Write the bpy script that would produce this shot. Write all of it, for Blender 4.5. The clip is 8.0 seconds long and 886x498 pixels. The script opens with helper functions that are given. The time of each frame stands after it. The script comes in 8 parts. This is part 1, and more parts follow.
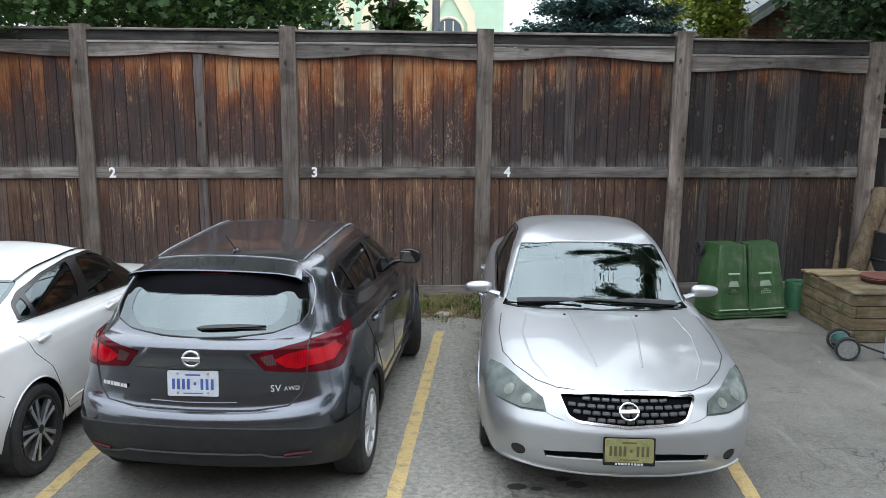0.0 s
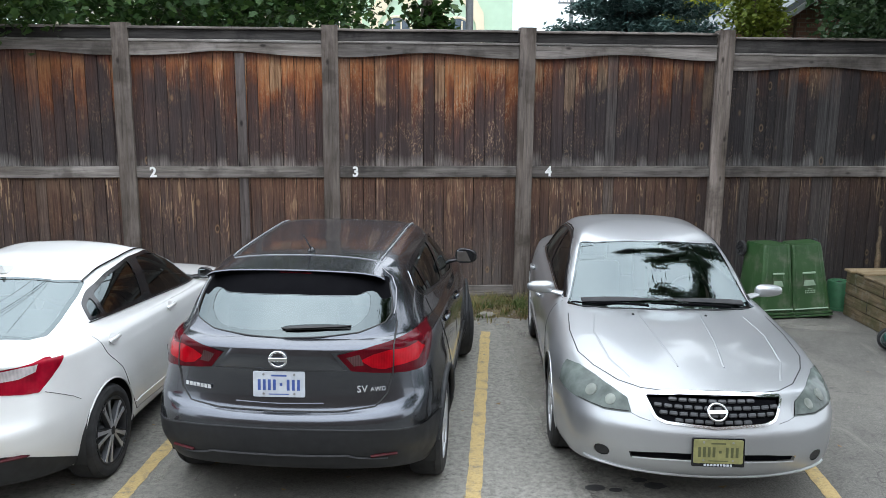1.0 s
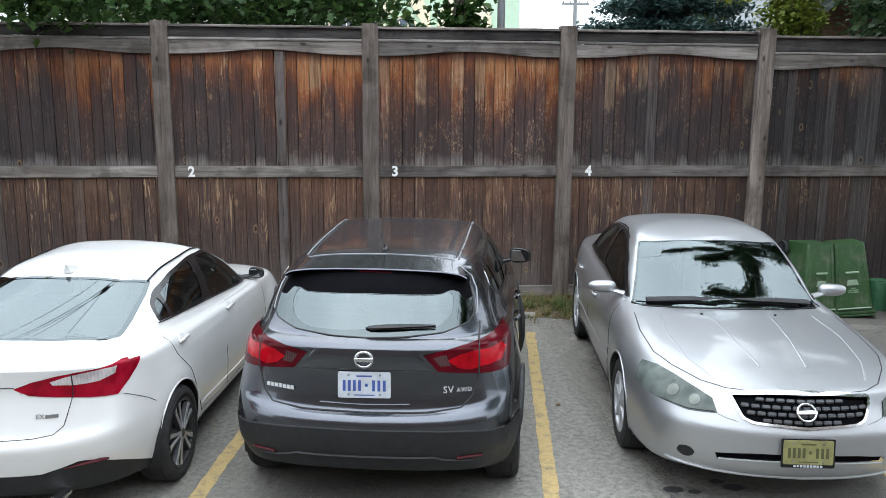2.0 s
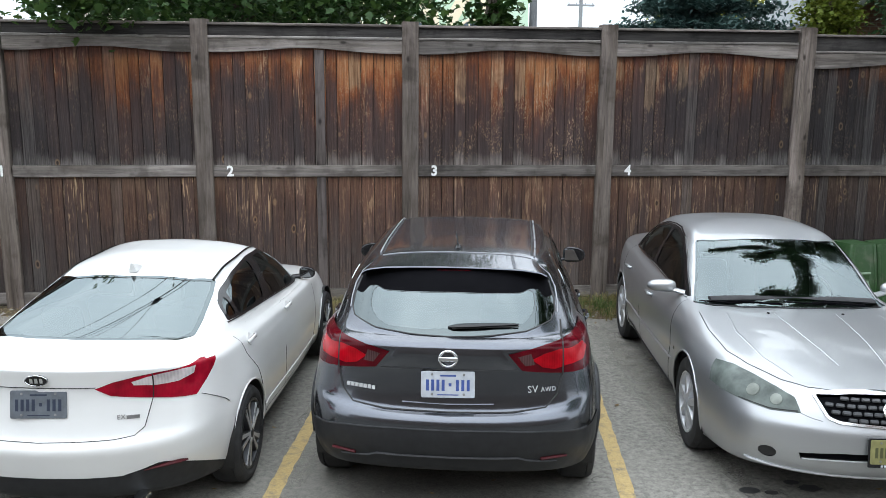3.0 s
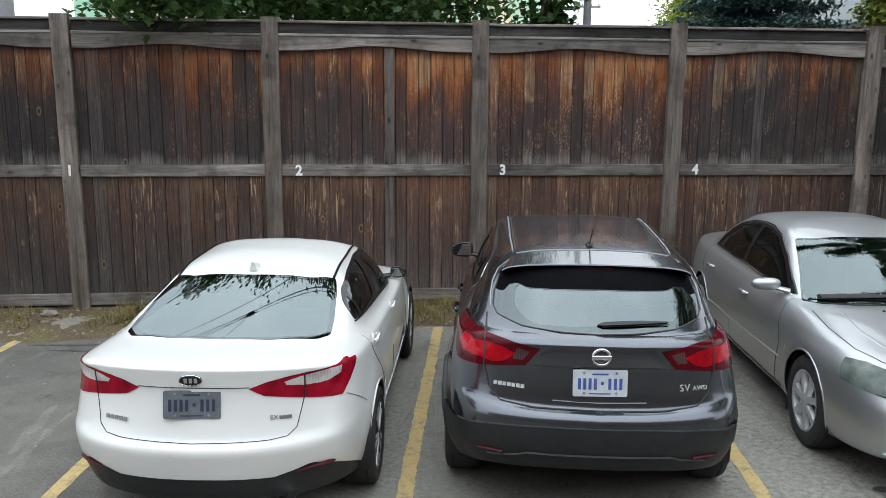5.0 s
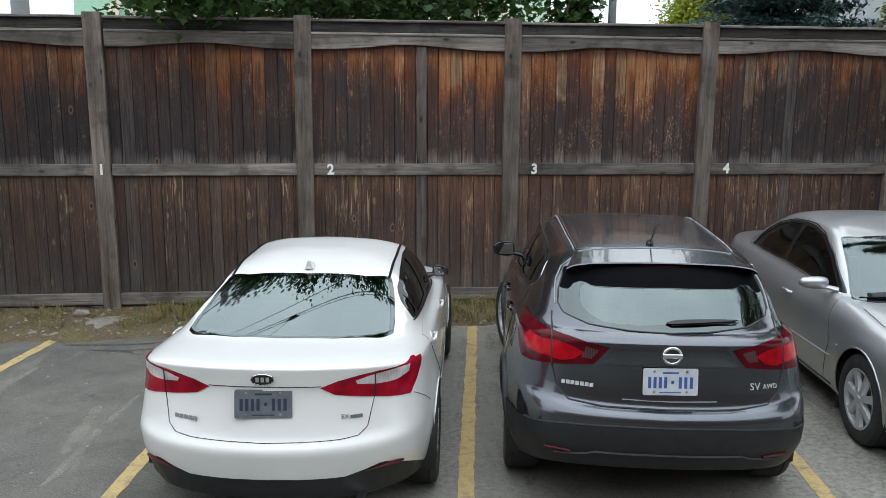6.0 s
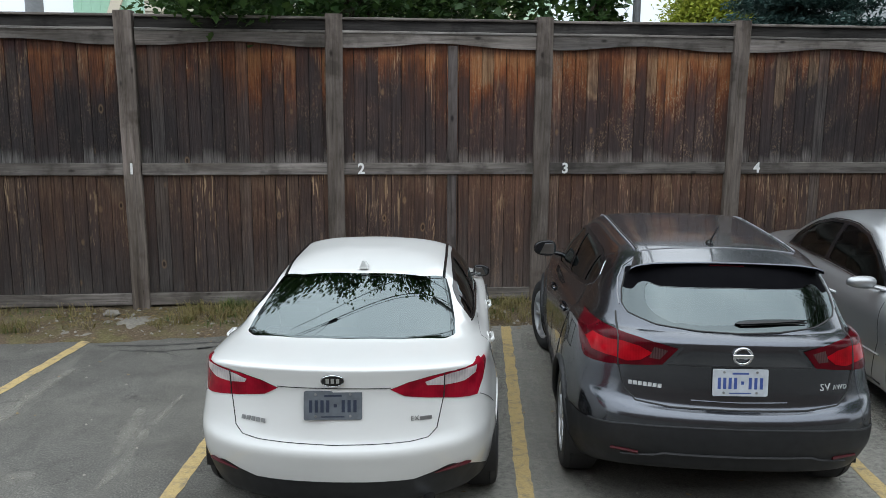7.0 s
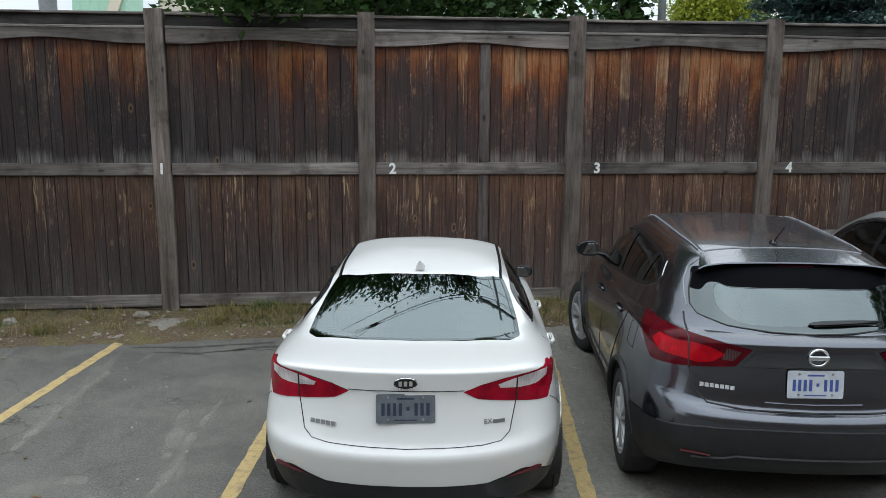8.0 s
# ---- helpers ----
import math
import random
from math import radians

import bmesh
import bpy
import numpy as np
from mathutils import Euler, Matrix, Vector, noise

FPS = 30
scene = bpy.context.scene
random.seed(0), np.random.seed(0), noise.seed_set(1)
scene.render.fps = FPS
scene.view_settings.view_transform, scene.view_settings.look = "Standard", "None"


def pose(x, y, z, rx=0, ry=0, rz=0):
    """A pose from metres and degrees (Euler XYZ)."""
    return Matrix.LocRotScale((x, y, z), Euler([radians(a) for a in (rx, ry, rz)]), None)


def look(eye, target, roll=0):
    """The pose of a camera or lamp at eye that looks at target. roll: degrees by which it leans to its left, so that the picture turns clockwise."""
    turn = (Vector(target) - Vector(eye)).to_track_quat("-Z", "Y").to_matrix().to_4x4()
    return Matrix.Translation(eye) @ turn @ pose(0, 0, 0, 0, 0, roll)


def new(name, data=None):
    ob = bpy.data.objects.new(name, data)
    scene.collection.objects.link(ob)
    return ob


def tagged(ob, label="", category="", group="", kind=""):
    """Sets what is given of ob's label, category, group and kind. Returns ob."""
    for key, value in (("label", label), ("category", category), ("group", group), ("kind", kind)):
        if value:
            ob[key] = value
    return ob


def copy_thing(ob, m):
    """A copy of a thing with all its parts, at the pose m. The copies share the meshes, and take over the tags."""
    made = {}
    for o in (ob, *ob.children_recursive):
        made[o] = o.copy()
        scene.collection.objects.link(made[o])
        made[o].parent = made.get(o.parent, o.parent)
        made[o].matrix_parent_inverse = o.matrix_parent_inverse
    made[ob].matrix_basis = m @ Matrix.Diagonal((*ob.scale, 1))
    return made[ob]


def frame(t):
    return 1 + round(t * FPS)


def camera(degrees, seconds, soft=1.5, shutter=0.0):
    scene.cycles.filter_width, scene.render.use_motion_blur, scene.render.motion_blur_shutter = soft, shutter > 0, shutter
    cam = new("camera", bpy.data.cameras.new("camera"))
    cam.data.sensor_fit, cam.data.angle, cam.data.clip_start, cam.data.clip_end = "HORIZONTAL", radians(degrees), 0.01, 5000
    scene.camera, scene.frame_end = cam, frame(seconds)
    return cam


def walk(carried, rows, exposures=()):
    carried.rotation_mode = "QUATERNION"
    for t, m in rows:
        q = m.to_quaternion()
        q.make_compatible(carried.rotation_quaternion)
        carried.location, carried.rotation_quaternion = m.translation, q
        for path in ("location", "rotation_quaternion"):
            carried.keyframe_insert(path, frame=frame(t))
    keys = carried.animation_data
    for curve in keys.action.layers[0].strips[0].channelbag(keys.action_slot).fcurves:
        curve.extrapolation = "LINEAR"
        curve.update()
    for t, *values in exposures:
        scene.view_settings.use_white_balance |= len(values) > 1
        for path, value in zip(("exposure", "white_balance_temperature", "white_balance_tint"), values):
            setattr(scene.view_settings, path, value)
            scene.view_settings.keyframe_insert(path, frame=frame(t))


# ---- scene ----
cam = camera(55.8, 8.0, soft=0.85)
PATH = [
    (0, (0.114, -0.218, 2.598), (0.27, 1.741, 2.227), 0.4),
    (0.5, (-0.15, -0.172, 2.586), (0.009, 1.787, 2.216), 0.4),
    (1, (-0.41, -0.13, 2.578), (-0.248, 1.829, 2.208), 0.4),
    (1.5, (-0.674, -0.076, 2.564), (-0.506, 1.882, 2.195), 0.4),
    (3, (-1.408, 0.082, 2.506), (-1.232, 2.041, 2.144), 0.4),
    (3.5, (-1.642, 0.112, 2.497), (-1.462, 2.07, 2.135), 0.4),
    (4, (-1.871, 0.144, 2.487), (-1.686, 2.102, 2.126), 0.4),
    (4.5, (-2.082, 0.179, 2.477), (-1.893, 2.137, 2.118), 0.4),
    (6, (-2.681, 0.279, 2.446), (-2.482, 2.236, 2.089), 0.4),
    (6.5, (-2.873, 0.31, 2.441), (-2.671, 2.268, 2.084), 0.4),
    (7, (-3.063, 0.363, 2.436), (-2.857, 2.32, 2.078), 0.4),
    (7.5, (-3.248, 0.423, 2.425), (-3.039, 2.38, 2.069), 0.4),
    (8, (-3.452, 0.481, 2.416), (-3.238, 2.437, 2.06), 0.4),
]
walk(cam, [(t, look(eye, target, roll)) for t, eye, target, roll in PATH], exposures=((0.0, 0.21, 6320, 12), (1.5, 0.27, 6320, 12), (3.5, 0.17, 6400, 11), (4.5, 0.03, 6460, 10), (6.0, -0.2, 6430, 10), (8.0, -0.42, 6390, 10)))

# ---- light: an overcast sky, brightest overhead ----
world = bpy.data.worlds.new("overcast")
scene.world = world
world.use_nodes = True
wn, wl = world.node_tree.nodes, world.node_tree.links
wn.clear()
w_out = wn.new("ShaderNodeOutputWorld")
w_bg = wn.new("ShaderNodeBackground")
sky = wn.new("ShaderNodeTexSky")
sky.sky_type = "NISHITA"
sky.sun_disc = False
sky.sun_elevation, sky.sun_rotation = radians(55), radians(200)
sky_dim = wn.new("ShaderNodeMixRGB")
sky_dim.blend_type = "MULTIPLY"
sky_dim.inputs[0].default_value = 1.0
sky_dim.inputs[2].default_value = (0.10, 0.10, 0.10, 1)
w_co = wn.new("ShaderNodeTexCoord")
w_no = wn.new("ShaderNodeTexNoise")
w_no.inputs["Scale"].default_value = 2.2
w_no.inputs["Detail"].default_value = 4
w_ra = wn.new("ShaderNodeValToRGB")
w_ra.color_ramp.elements[0].position, w_ra.color_ramp.elements[0].color = 0.35, (0.80, 0.88, 0.94, 1)
w_ra.color_ramp.elements[1].position, w_ra.color_ramp.elements[1].color = 0.70, (1.05, 1.13, 1.175, 1)
w_mix = wn.new("ShaderNodeMixRGB")
w_mix.inputs[0].default_value = 0.88
wl.new(w_co.outputs["Generated"], w_no.inputs["Vector"])
wl.new(w_no.outputs["Fac"], w_ra.inputs["Fac"])
wl.new(sky.outputs["Color"], sky_dim.inputs[1])
wl.new(sky_dim.outputs["Color"], w_mix.inputs[1])
w_sep = wn.new("ShaderNodeSeparateXYZ")
wl.new(w_co.outputs["Generated"], w_sep.inputs[0])
w_zen = wn.new("ShaderNodeValToRGB")
w_zen.color_ramp.elements[0].position, w_zen.color_ramp.elements[0].color = 0.0, (0.60, 0.60, 0.60, 1)
w_zen.color_ramp.elements[1].position, w_zen.color_ramp.elements[1].color = 1.0, (1.62, 1.62, 1.62, 1)
wl.new(w_sep.outputs[2], w_zen.inputs["Fac"])
w_mul = wn.new("ShaderNodeMixRGB")
w_mul.blend_type = "MULTIPLY"
w_mul.inputs[0].default_value = 1.0
wl.new(w_ra.outputs["Color"], w_mul.inputs[1])
wl.new(w_zen.outputs["Color"], w_mul.inputs[2])
wl.new(w_mul.outputs["Color"], w_mix.inputs[2])
wl.new(w_mix.outputs["Color"], w_bg.inputs["Color"])
w_bg.inputs["Strength"].default_value = 2.0
wl.new(w_bg.outputs["Background"], w_out.inputs["Surface"])

sun_data = bpy.data.lights.new("sun", "SUN")
sun_data.energy, sun_data.angle, sun_data.color = 0.7, radians(175), (0.98, 0.98, 0.95)
sun = new("sun", sun_data)
sun.matrix_world = look((0, 0, 0), (-0.30, 0.45, -1.0))

# ---- materials ----
class Mat:
    """A small builder for node materials."""

    def __init__(self, name, rough=0.5, metal=0.0, colour=(0.5, 0.5, 0.5), coat=0.0, spec=0.5):
        self.m = bpy.data.materials.new(name)
        self.m.use_nodes = True
        self.n, self.l = self.m.node_tree.nodes, self.m.node_tree.links
        self.b = self.n["Principled BSDF"]
        self.b.inputs["Roughness"].default_value = rough
        self.b.inputs["Metallic"].default_value = metal
        self.b.inputs["Base Color"].default_value = (*colour, 1)
        self.b.inputs["Coat Weight"].default_value = coat
        self.b.inputs["Coat Roughness"].default_value = 0.03
        self.b.inputs["Specular IOR Level"].default_value = spec
        self.co = None

    def coords(self, scale=(1, 1, 1), world=False):
        mp = self.n.new("ShaderNodeMapping")
        mp.inputs["Scale"].default_value = scale
        if world:
            src = self.n.new("ShaderNodeNewGeometry").outputs["Position"]
        else:
            src = self.n.new("ShaderNodeTexCoord").outputs["Object"]
        self.l.new(src, mp.inputs["Vector"])
        return mp.outputs["Vector"]

    def shifted(self, vec, amount=(7.0, 3.0, 11.0)):
        """The coordinates moved by the object's own random number."""
        info = self.n.new("ShaderNodeObjectInfo")
        mul = self.n.new("ShaderNodeVectorMath")
        mul.operation = "SCALE"
        mul.inputs[0].default_value = amount
        self.l.new(info.outputs["Random"], mul.inputs["Scale"])
        add = self.n.new("ShaderNodeVectorMath")
        self.l.new(vec, add.inputs[0])
        self.l.new(mul.outputs[0], add.inputs[1])
        return add.outputs[0]

    def random(self):
        return self.n.new("ShaderNodeObjectInfo").outputs["Random"]

    def noise(self, vec, scale=5.0, detail=4.0, rough=0.55, distort=0.0):
        t = self.n.new("ShaderNodeTexNoise")
        t.inputs["Scale"].default_value, t.inputs["Detail"].default_value = scale, detail
        t.inputs["Roughness"].default_value, t.inputs["Distortion"].default_value = rough, distort
        self.l.new(vec, t.inputs["Vector"])
        return t.outputs["Fac"]

    def ramp(self, fac, *stops):
        r = self.n.new("ShaderNodeValToRGB")
        el = r.color_ramp.elements
        while len(el) < len(stops):
            el.new(0.5)
        for e, (p, c) in zip(el, stops):
            e.position = p
            e.color = (*c, 1) if isinstance(c, tuple) else (c, c, c, 1)
        self.l.new(fac, r.inputs["Fac"])
        return r.outputs["Color"]

    def mix(self, fac, a, b, kind="MIX"):
        m = self.n.new("ShaderNodeMixRGB")
        m.blend_type = kind
        for sock, v in zip(m.inputs, (fac, a, b)):
            if isinstance(v, (int, float)):
                sock.default_value = v if sock.type == "VALUE" else (v, v, v, 1)
            elif isinstance(v, tuple):
                sock.default_value = (*v, 1)
            else:
                self.l.new(v, sock)
        return m.outputs["Color"]

    def math(self, op, a, b=0.0, clamp=False):
        m = self.n.new("ShaderNodeMath")
        m.operation, m.use_clamp = op, clamp
        for sock, v in zip(m.inputs, (a, b)):
            if isinstance(v, (int, float)):
                sock.default_value = v
            else:
                self.l.new(v, sock)
        return m.outputs[0]

    def sep(self, vec):
        s = self.n.new("ShaderNodeSeparateXYZ")
        self.l.new(vec, s.inputs[0])
        return s.outputs

    def to(self, sock, out):
        self.l.new(out, self.b.inputs[sock])
        return self

    def bump(self, height, strength=0.3, dist=0.01):
        b = self.n.new("ShaderNodeBump")
        b.inputs["Strength"].default_value, b.inputs["Distance"].default_value = strength, dist
        self.l.new(height, b.inputs["Height"])
        self.l.new(b.outputs["Normal"], self.b.inputs["Normal"])
        return self


def plain(name, colour, rough=0.5, metal=0.0, coat=0.0, spec=0.5, mottle=0.12, scale=18.0):
    """One colour with slight mottling and uneven gloss."""
    k = Mat(name, rough, metal, colour, coat, spec)
    v = k.coords()
    n = k.noise(v, scale, 5)
    k.to("Base Color", k.ramp(n, (0.3, tuple(c * (1 - mottle) for c in colour)), (0.7, tuple(min(1, c * (1 + mottle)) for c in colour))))
    k.to("Roughness", k.ramp(k.noise(v, scale * 0.4, 3), (0.3, rough * 0.85), (0.7, min(1, rough * 1.15))))
    return k.m


def car_paint(name, colour, metal, rough, flake=0.0, dirt=(0.30, 0.28, 0.25), dusty=0.12, coat=1.0, top=0.0):
    """Lacquered paint with a thin road film, and dust settled on the flat tops."""
    k = Mat(name, rough, metal, colour, coat)
    v = k.coords()
    base = k.ramp(k.noise(v, 1.3, 3), (0.3, tuple(c * 0.96 for c in colour)), (0.7, tuple(min(1, c * 1.03) for c in colour)))
    if flake:
        f = k.noise(v, 900, 1)
        base = k.mix(k.ramp(f, (0.45, 0.0), (0.75, flake)), base, tuple(min(1, c * 1.8 + 0.05) for c in colour))
    film = k.ramp(k.noise(k.coords((1, 1, 2)), 5, 6, 0.65), (0.45, 0.0), (0.85, dusty))
    if top:
        up = k.ramp(k.sep(k.n.new("ShaderNodeNewGeometry").outputs["Normal"])[2], (0.80, 0.0), (0.99, top))
        lie = k.math("MULTIPLY", up, k.ramp(k.noise(v, 7, 7, 0.7), (0.30, 0.55), (0.70, 1.15)))
        film = k.math("ADD", film, lie, True)
        k.to("Coat Weight", k.math("MULTIPLY", k.math("SUBTRACT", 1.0, film), coat))
    k.to("Metallic", k.math("MULTIPLY", k.math("SUBTRACT", 1.0, film), metal))
    k.to("Base Color", k.mix(film, base, dirt))
    k.to("Coat Roughness", k.ramp(k.noise(v, 3.5, 6), (0.3, 0.02), (0.8, 0.09)))
    return k.m


def wood(name, dark, light, grey, amount=0.5, along=2, rough=0.85, scale=1.0):
    """Weathered timber with grain along one axis, knots and grey wear."""
    k = Mat(name, rough, 0, light, 0, 0.25)
    stretch = [26 * scale, 26 * scale, 26 * scale]
    stretch[along] = 1.6 * scale
    v = k.shifted(k.coords(tuple(stretch)))
    grain = k.noise(v, 1.0, 8, 0.65, 0.6)
    col = k.ramp(grain, (0.25, dark), (0.72, light))
    s2 = [5.0, 5.0, 5.0]
    s2[along] = 0.9
    wear = k.noise(k.shifted(k.coords(tuple(s2))), 1.0, 5, 0.6)
    col = k.mix(k.ramp(wear, (0.35, 0.0), (0.65, amount)), col, k.ramp(grain, (0.3, tuple(c * 0.45 for c in grey)), (0.7, tuple(c * 1.15 for c in grey))))
    blot = k.noise(k.shifted(k.coords((3.1, 3.1, 3.1)), (13.0, 5.0, 2.0)), 1.0, 4, 0.6)
    col = k.mix(k.ramp(blot, (0.50, 0.0), (0.66, 0.65)), col, tuple(c * 0.9 for c in dark))
    s5 = [3.4, 3.4, 3.4]
    s5[along] = 0.45
    bleach = k.noise(k.shifted(k.coords(tuple(s5)), (4.0, 23.0, 17.0)), 1.0, 4, 0.6)
    col = k.mix(1.0, col, k.ramp(bleach, (0.32, 0.62), (0.5, 1.0), (0.70, 1.38)), "MULTIPLY")
    tone = k.ramp(k.random(), (0.0, 0.80), (1.0, 1.15))
    col = k.mix(1.0, col, tone, "MULTIPLY")
    knot = k.n.new("ShaderNodeTexVoronoi")
    knot.inputs["Scale"].default_value = 1.0
    s3 = [5.5, 5.5, 5.5]
    s3[along] = 2.6
    k.l.new(k.shifted(k.coords(tuple(s3))), knot.inputs["Vector"])
    col = k.mix(k.ramp(knot.outputs["Distance"], (0.05, 0.85), (0.13, 0.0)), col, tuple(c * 0.35 for c in dark))
    s4 = [95.0 * scale] * 3
    s4[along] = 1.3 * scale
    check = k.noise(k.shifted(k.coords(tuple(s4)), (3.0, 13.0, 7.0)), 1.0, 4, 0.6, 0.5)
    col = k.mix(k.ramp(check, (0.31, 0.8), (0.39, 0.0)), col, tuple(c * 0.4 for c in dark))
    k.to("Base Color", col)
    k.bump(k.math("ADD", grain, check), 0.7, 0.006)
    return k.m


def fence_board_material():
    """Stained cedar: red-orange under the upper rail, blue-black in the middle, silvered over the middle rail."""
    k = Mat("stained_fence_board", 0.8, 0, (0.1, 0.05, 0.03), 0, 0.2)
    rnd = k.random()
    r2 = k.math("FRACT", k.math("MULTIPLY", rnd, 17.3))
    r3 = k.math("FRACT", k.math("MULTIPLY", rnd, 7.7))
    r4 = k.math("FRACT", k.math("MULTIPLY", rnd, 43.1))
    z = k.sep(k.coords())[2]
    wx = k.sep(k.coords((1, 1, 1), True))[0]
    tier = k.math("GREATER_THAN", z, 1.62)
    grain = k.noise(k.shifted(k.coords((70, 70, 1.6), True), (37.0, 11.0, 23.0)), 1.0, 5, 0.6, 0.7)
    streak = k.noise(k.shifted(k.coords((20, 20, 1.1), True), (5.0, 19.0, 31.0)), 1.0, 4, 0.6, 0.5)
    broad = k.noise(k.coords((0.9, 0.9, 0.5), True), 1.0, 2, 0.5)
    patch = k.noise(k.coords((1.5, 1.5, 1.1), True), 1.0, 3, 0.55, 0.6)
    blot = k.noise(k.shifted(k.coords((4.2, 4.2, 1.7), True), (2.0, 0.3, 1.0)), 1.0, 5, 0.62, 0.8)

    def off(n, amount):
        return k.math("MULTIPLY", k.math("SUBTRACT", n, 0.5), amount)

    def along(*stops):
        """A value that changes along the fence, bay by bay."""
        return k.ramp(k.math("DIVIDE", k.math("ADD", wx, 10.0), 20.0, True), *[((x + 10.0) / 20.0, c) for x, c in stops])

    wander = k.math("ADD", k.math("ADD", off(broad, 1.0), off(blot, 1.0)), k.math("ADD", off(r3, 0.36), off(streak, 0.55)))
    worn = along((-6.0, 0.44), (-3.6, 0.46), (-3.1, 0.40), (-2.3, 0.52), (-1.0, 0.56), (-0.6, 0.50), (1.2, 0.50), (1.6, 0.35), (3.6, 0.40), (4.1, 0.26))
    f = k.math("ADD", k.math("ADD", k.math("DIVIDE", k.math("SUBTRACT", z, 1.69), 1.3), wander), k.math("SUBTRACT", worn, 0.5), True)
    upper = k.ramp(f, (0.0, (0.040, 0.0300, 0.0285)), (0.40, (0.045, 0.0285, 0.0258)), (0.58, (0.060, 0.0300, 0.0230)), (0.74, (0.092, 0.0340, 0.0175)), (0.90, (0.150, 0.0530, 0.0210)), (1.0, (0.185, 0.080, 0.034)))
    g = k.math("ADD", k.math("DIVIDE", z, 1.6), k.math("MULTIPLY", wander, 0.7), True)
    lower = k.ramp(g, (0.0, (0.076, 0.064, 0.058)), (0.30, (0.058, 0.043, 0.038)), (0.62, (0.060, 0.037, 0.0300)), (0.88, (0.082, 0.044, 0.0300)), (1.0, (0.112, 0.066, 0.044)))
    col = k.mix(tier, lower, upper)
    # old blue-black stain in cloudy patches, laid heavier where trees shade the end bays
    black_share = along((-6.0, 0.62), (-3.5, 0.56), (-3.0, 0.64), (-2.1, 0.60), (-1.85, 0.38), (-0.6, 0.36), (1.2, 0.34), (1.6, 0.52), (3.6, 0.50), (4.2, 0.72))
    black = k.ramp(k.math("ADD", k.math("ADD", patch, off(r4, 0.26)), k.math("SUBTRACT", black_share, 0.5)), (0.46, 0.0), (0.68, 0.82))
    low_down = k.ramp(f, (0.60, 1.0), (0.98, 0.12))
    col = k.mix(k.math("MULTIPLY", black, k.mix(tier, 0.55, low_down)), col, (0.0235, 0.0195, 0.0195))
    # pale bare tongues hanging from the top of some boards
    length = k.math("ADD", k.math("ADD", 2.32, k.math("MULTIPLY", r3, 0.55)), off(streak, 0.35))
    bare_top = k.math("MULTIPLY", k.ramp(k.math("SUBTRACT", z, length), (0.0, 0.0), (0.05, 0.85)), k.ramp(r2, (0.72, 0.0), (0.76, 0.9)))
    bare_top = k.math("MULTIPLY", bare_top, k.ramp(blot, (0.34, 0.2), (0.52, 1.0)))
    bare_top = k.math("MULTIPLY", bare_top, along((-6.0, 0.12), (-3.4, 0.18), (-3.0, 0.75), (-0.6, 0.9), (1.2, 0.8), (1.6, 0.45), (3.7, 0.4), (4.1, 0.2)))
    col = k.mix(bare_top, col, k.ramp(grain, (0.3, (0.135, 0.080, 0.043)), (0.7, (0.270, 0.185, 0.115))))
    # raw slivers where the stain has flaked, mostly under the two rails
    raw = k.noise(k.shifted(k.coords((26, 26, 2.4), True), (9.0, 1.0, 43.0)), 1.0, 5, 0.6, 1.4)
    high = k.mix(tier, k.ramp(g, (0.45, 0.15), (0.85, 1.0)), k.ramp(f, (0.45, 0.0), (0.80, 0.75)))
    scar = k.math("MULTIPLY", k.ramp(raw, (0.555, 0.0), (0.61, 1.0)), k.math("MULTIPLY", high, k.ramp(r4, (0.35, 0.15), (0.75, 1.0))))
    col = k.mix(scar, col, k.ramp(grain, (0.3, (0.140, 0.082, 0.044)), (0.7, (0.285, 0.200, 0.125))))
    crinkle = k.noise(k.shifted(k.coords((42, 42, 16), True), (6.0, 2.0, 9.0)), 1.0, 4, 0.6, 2.2)
    lift = k.math("MULTIPLY", k.ramp(crinkle, (0.54, 0.0), (0.60, 1.0)), k.math("MULTIPLY", k.ramp(blot, (0.46, 0.0), (0.60, 0.80)), along((-6.0, 0.3), (-1.2, 0.5), (-0.7, 1.0), (1.3, 1.0), (1.8, 0.5))))
    col = k.mix(k.math("MULTIPLY", lift, k.mix(tier, 0.7, 1.0)), col, k.ramp(grain, (0.3, (0.125, 0.078, 0.045)), (0.7, (0.270, 0.200, 0.135))))
    # dark red band right under the upper rail
    edge = k.math("ADD", z, off(streak, 0.16))
    col = k.mix(k.ramp(k.math("SUBTRACT", edge, 2.0), (0.87, 0.0), (0.955, 0.70)), col, (0.034, 0.0145, 0.0135))
    # silvered tongues above the middle rail, of a different height on each board
    tongue = k.math("ADD", k.math("ADD", 1.745, k.math("MULTIPLY", r2, 0.14)), off(streak, 0.22))
    bare = k.ramp(k.math("SUBTRACT", tongue, z), (0.0, 0.0), (0.13, 0.88))
    col = k.mix(k.math("MULTIPLY", bare, tier), col, k.ramp(grain, (0.3, (0.080, 0.069, 0.063)), (0.7, (0.140, 0.125, 0.115))))
    # a few boards silvered over their whole height
    greyer = along((1.2, 0.0), (1.6, 0.10), (3.7, 0.10), (4.1, 0.16))
    col = k.mix(k.ramp(k.math("ADD", r3, greyer), (0.93, 0.0), (0.97, 0.55)), col, k.ramp(grain, (0.3, (0.052, 0.046, 0.043)), (0.75, (0.108, 0.097, 0.090))))
    col = k.mix(1.0, col, k.ramp(grain, (0.30, 0.70), (0.50, 1.04), (0.70, 1.42)), "MULTIPLY")
    check = k.noise(k.shifted(k.coords((110, 110, 1.5), True), (17.0, 3.0, 9.0)), 1.0, 3, 0.6, 0.6)
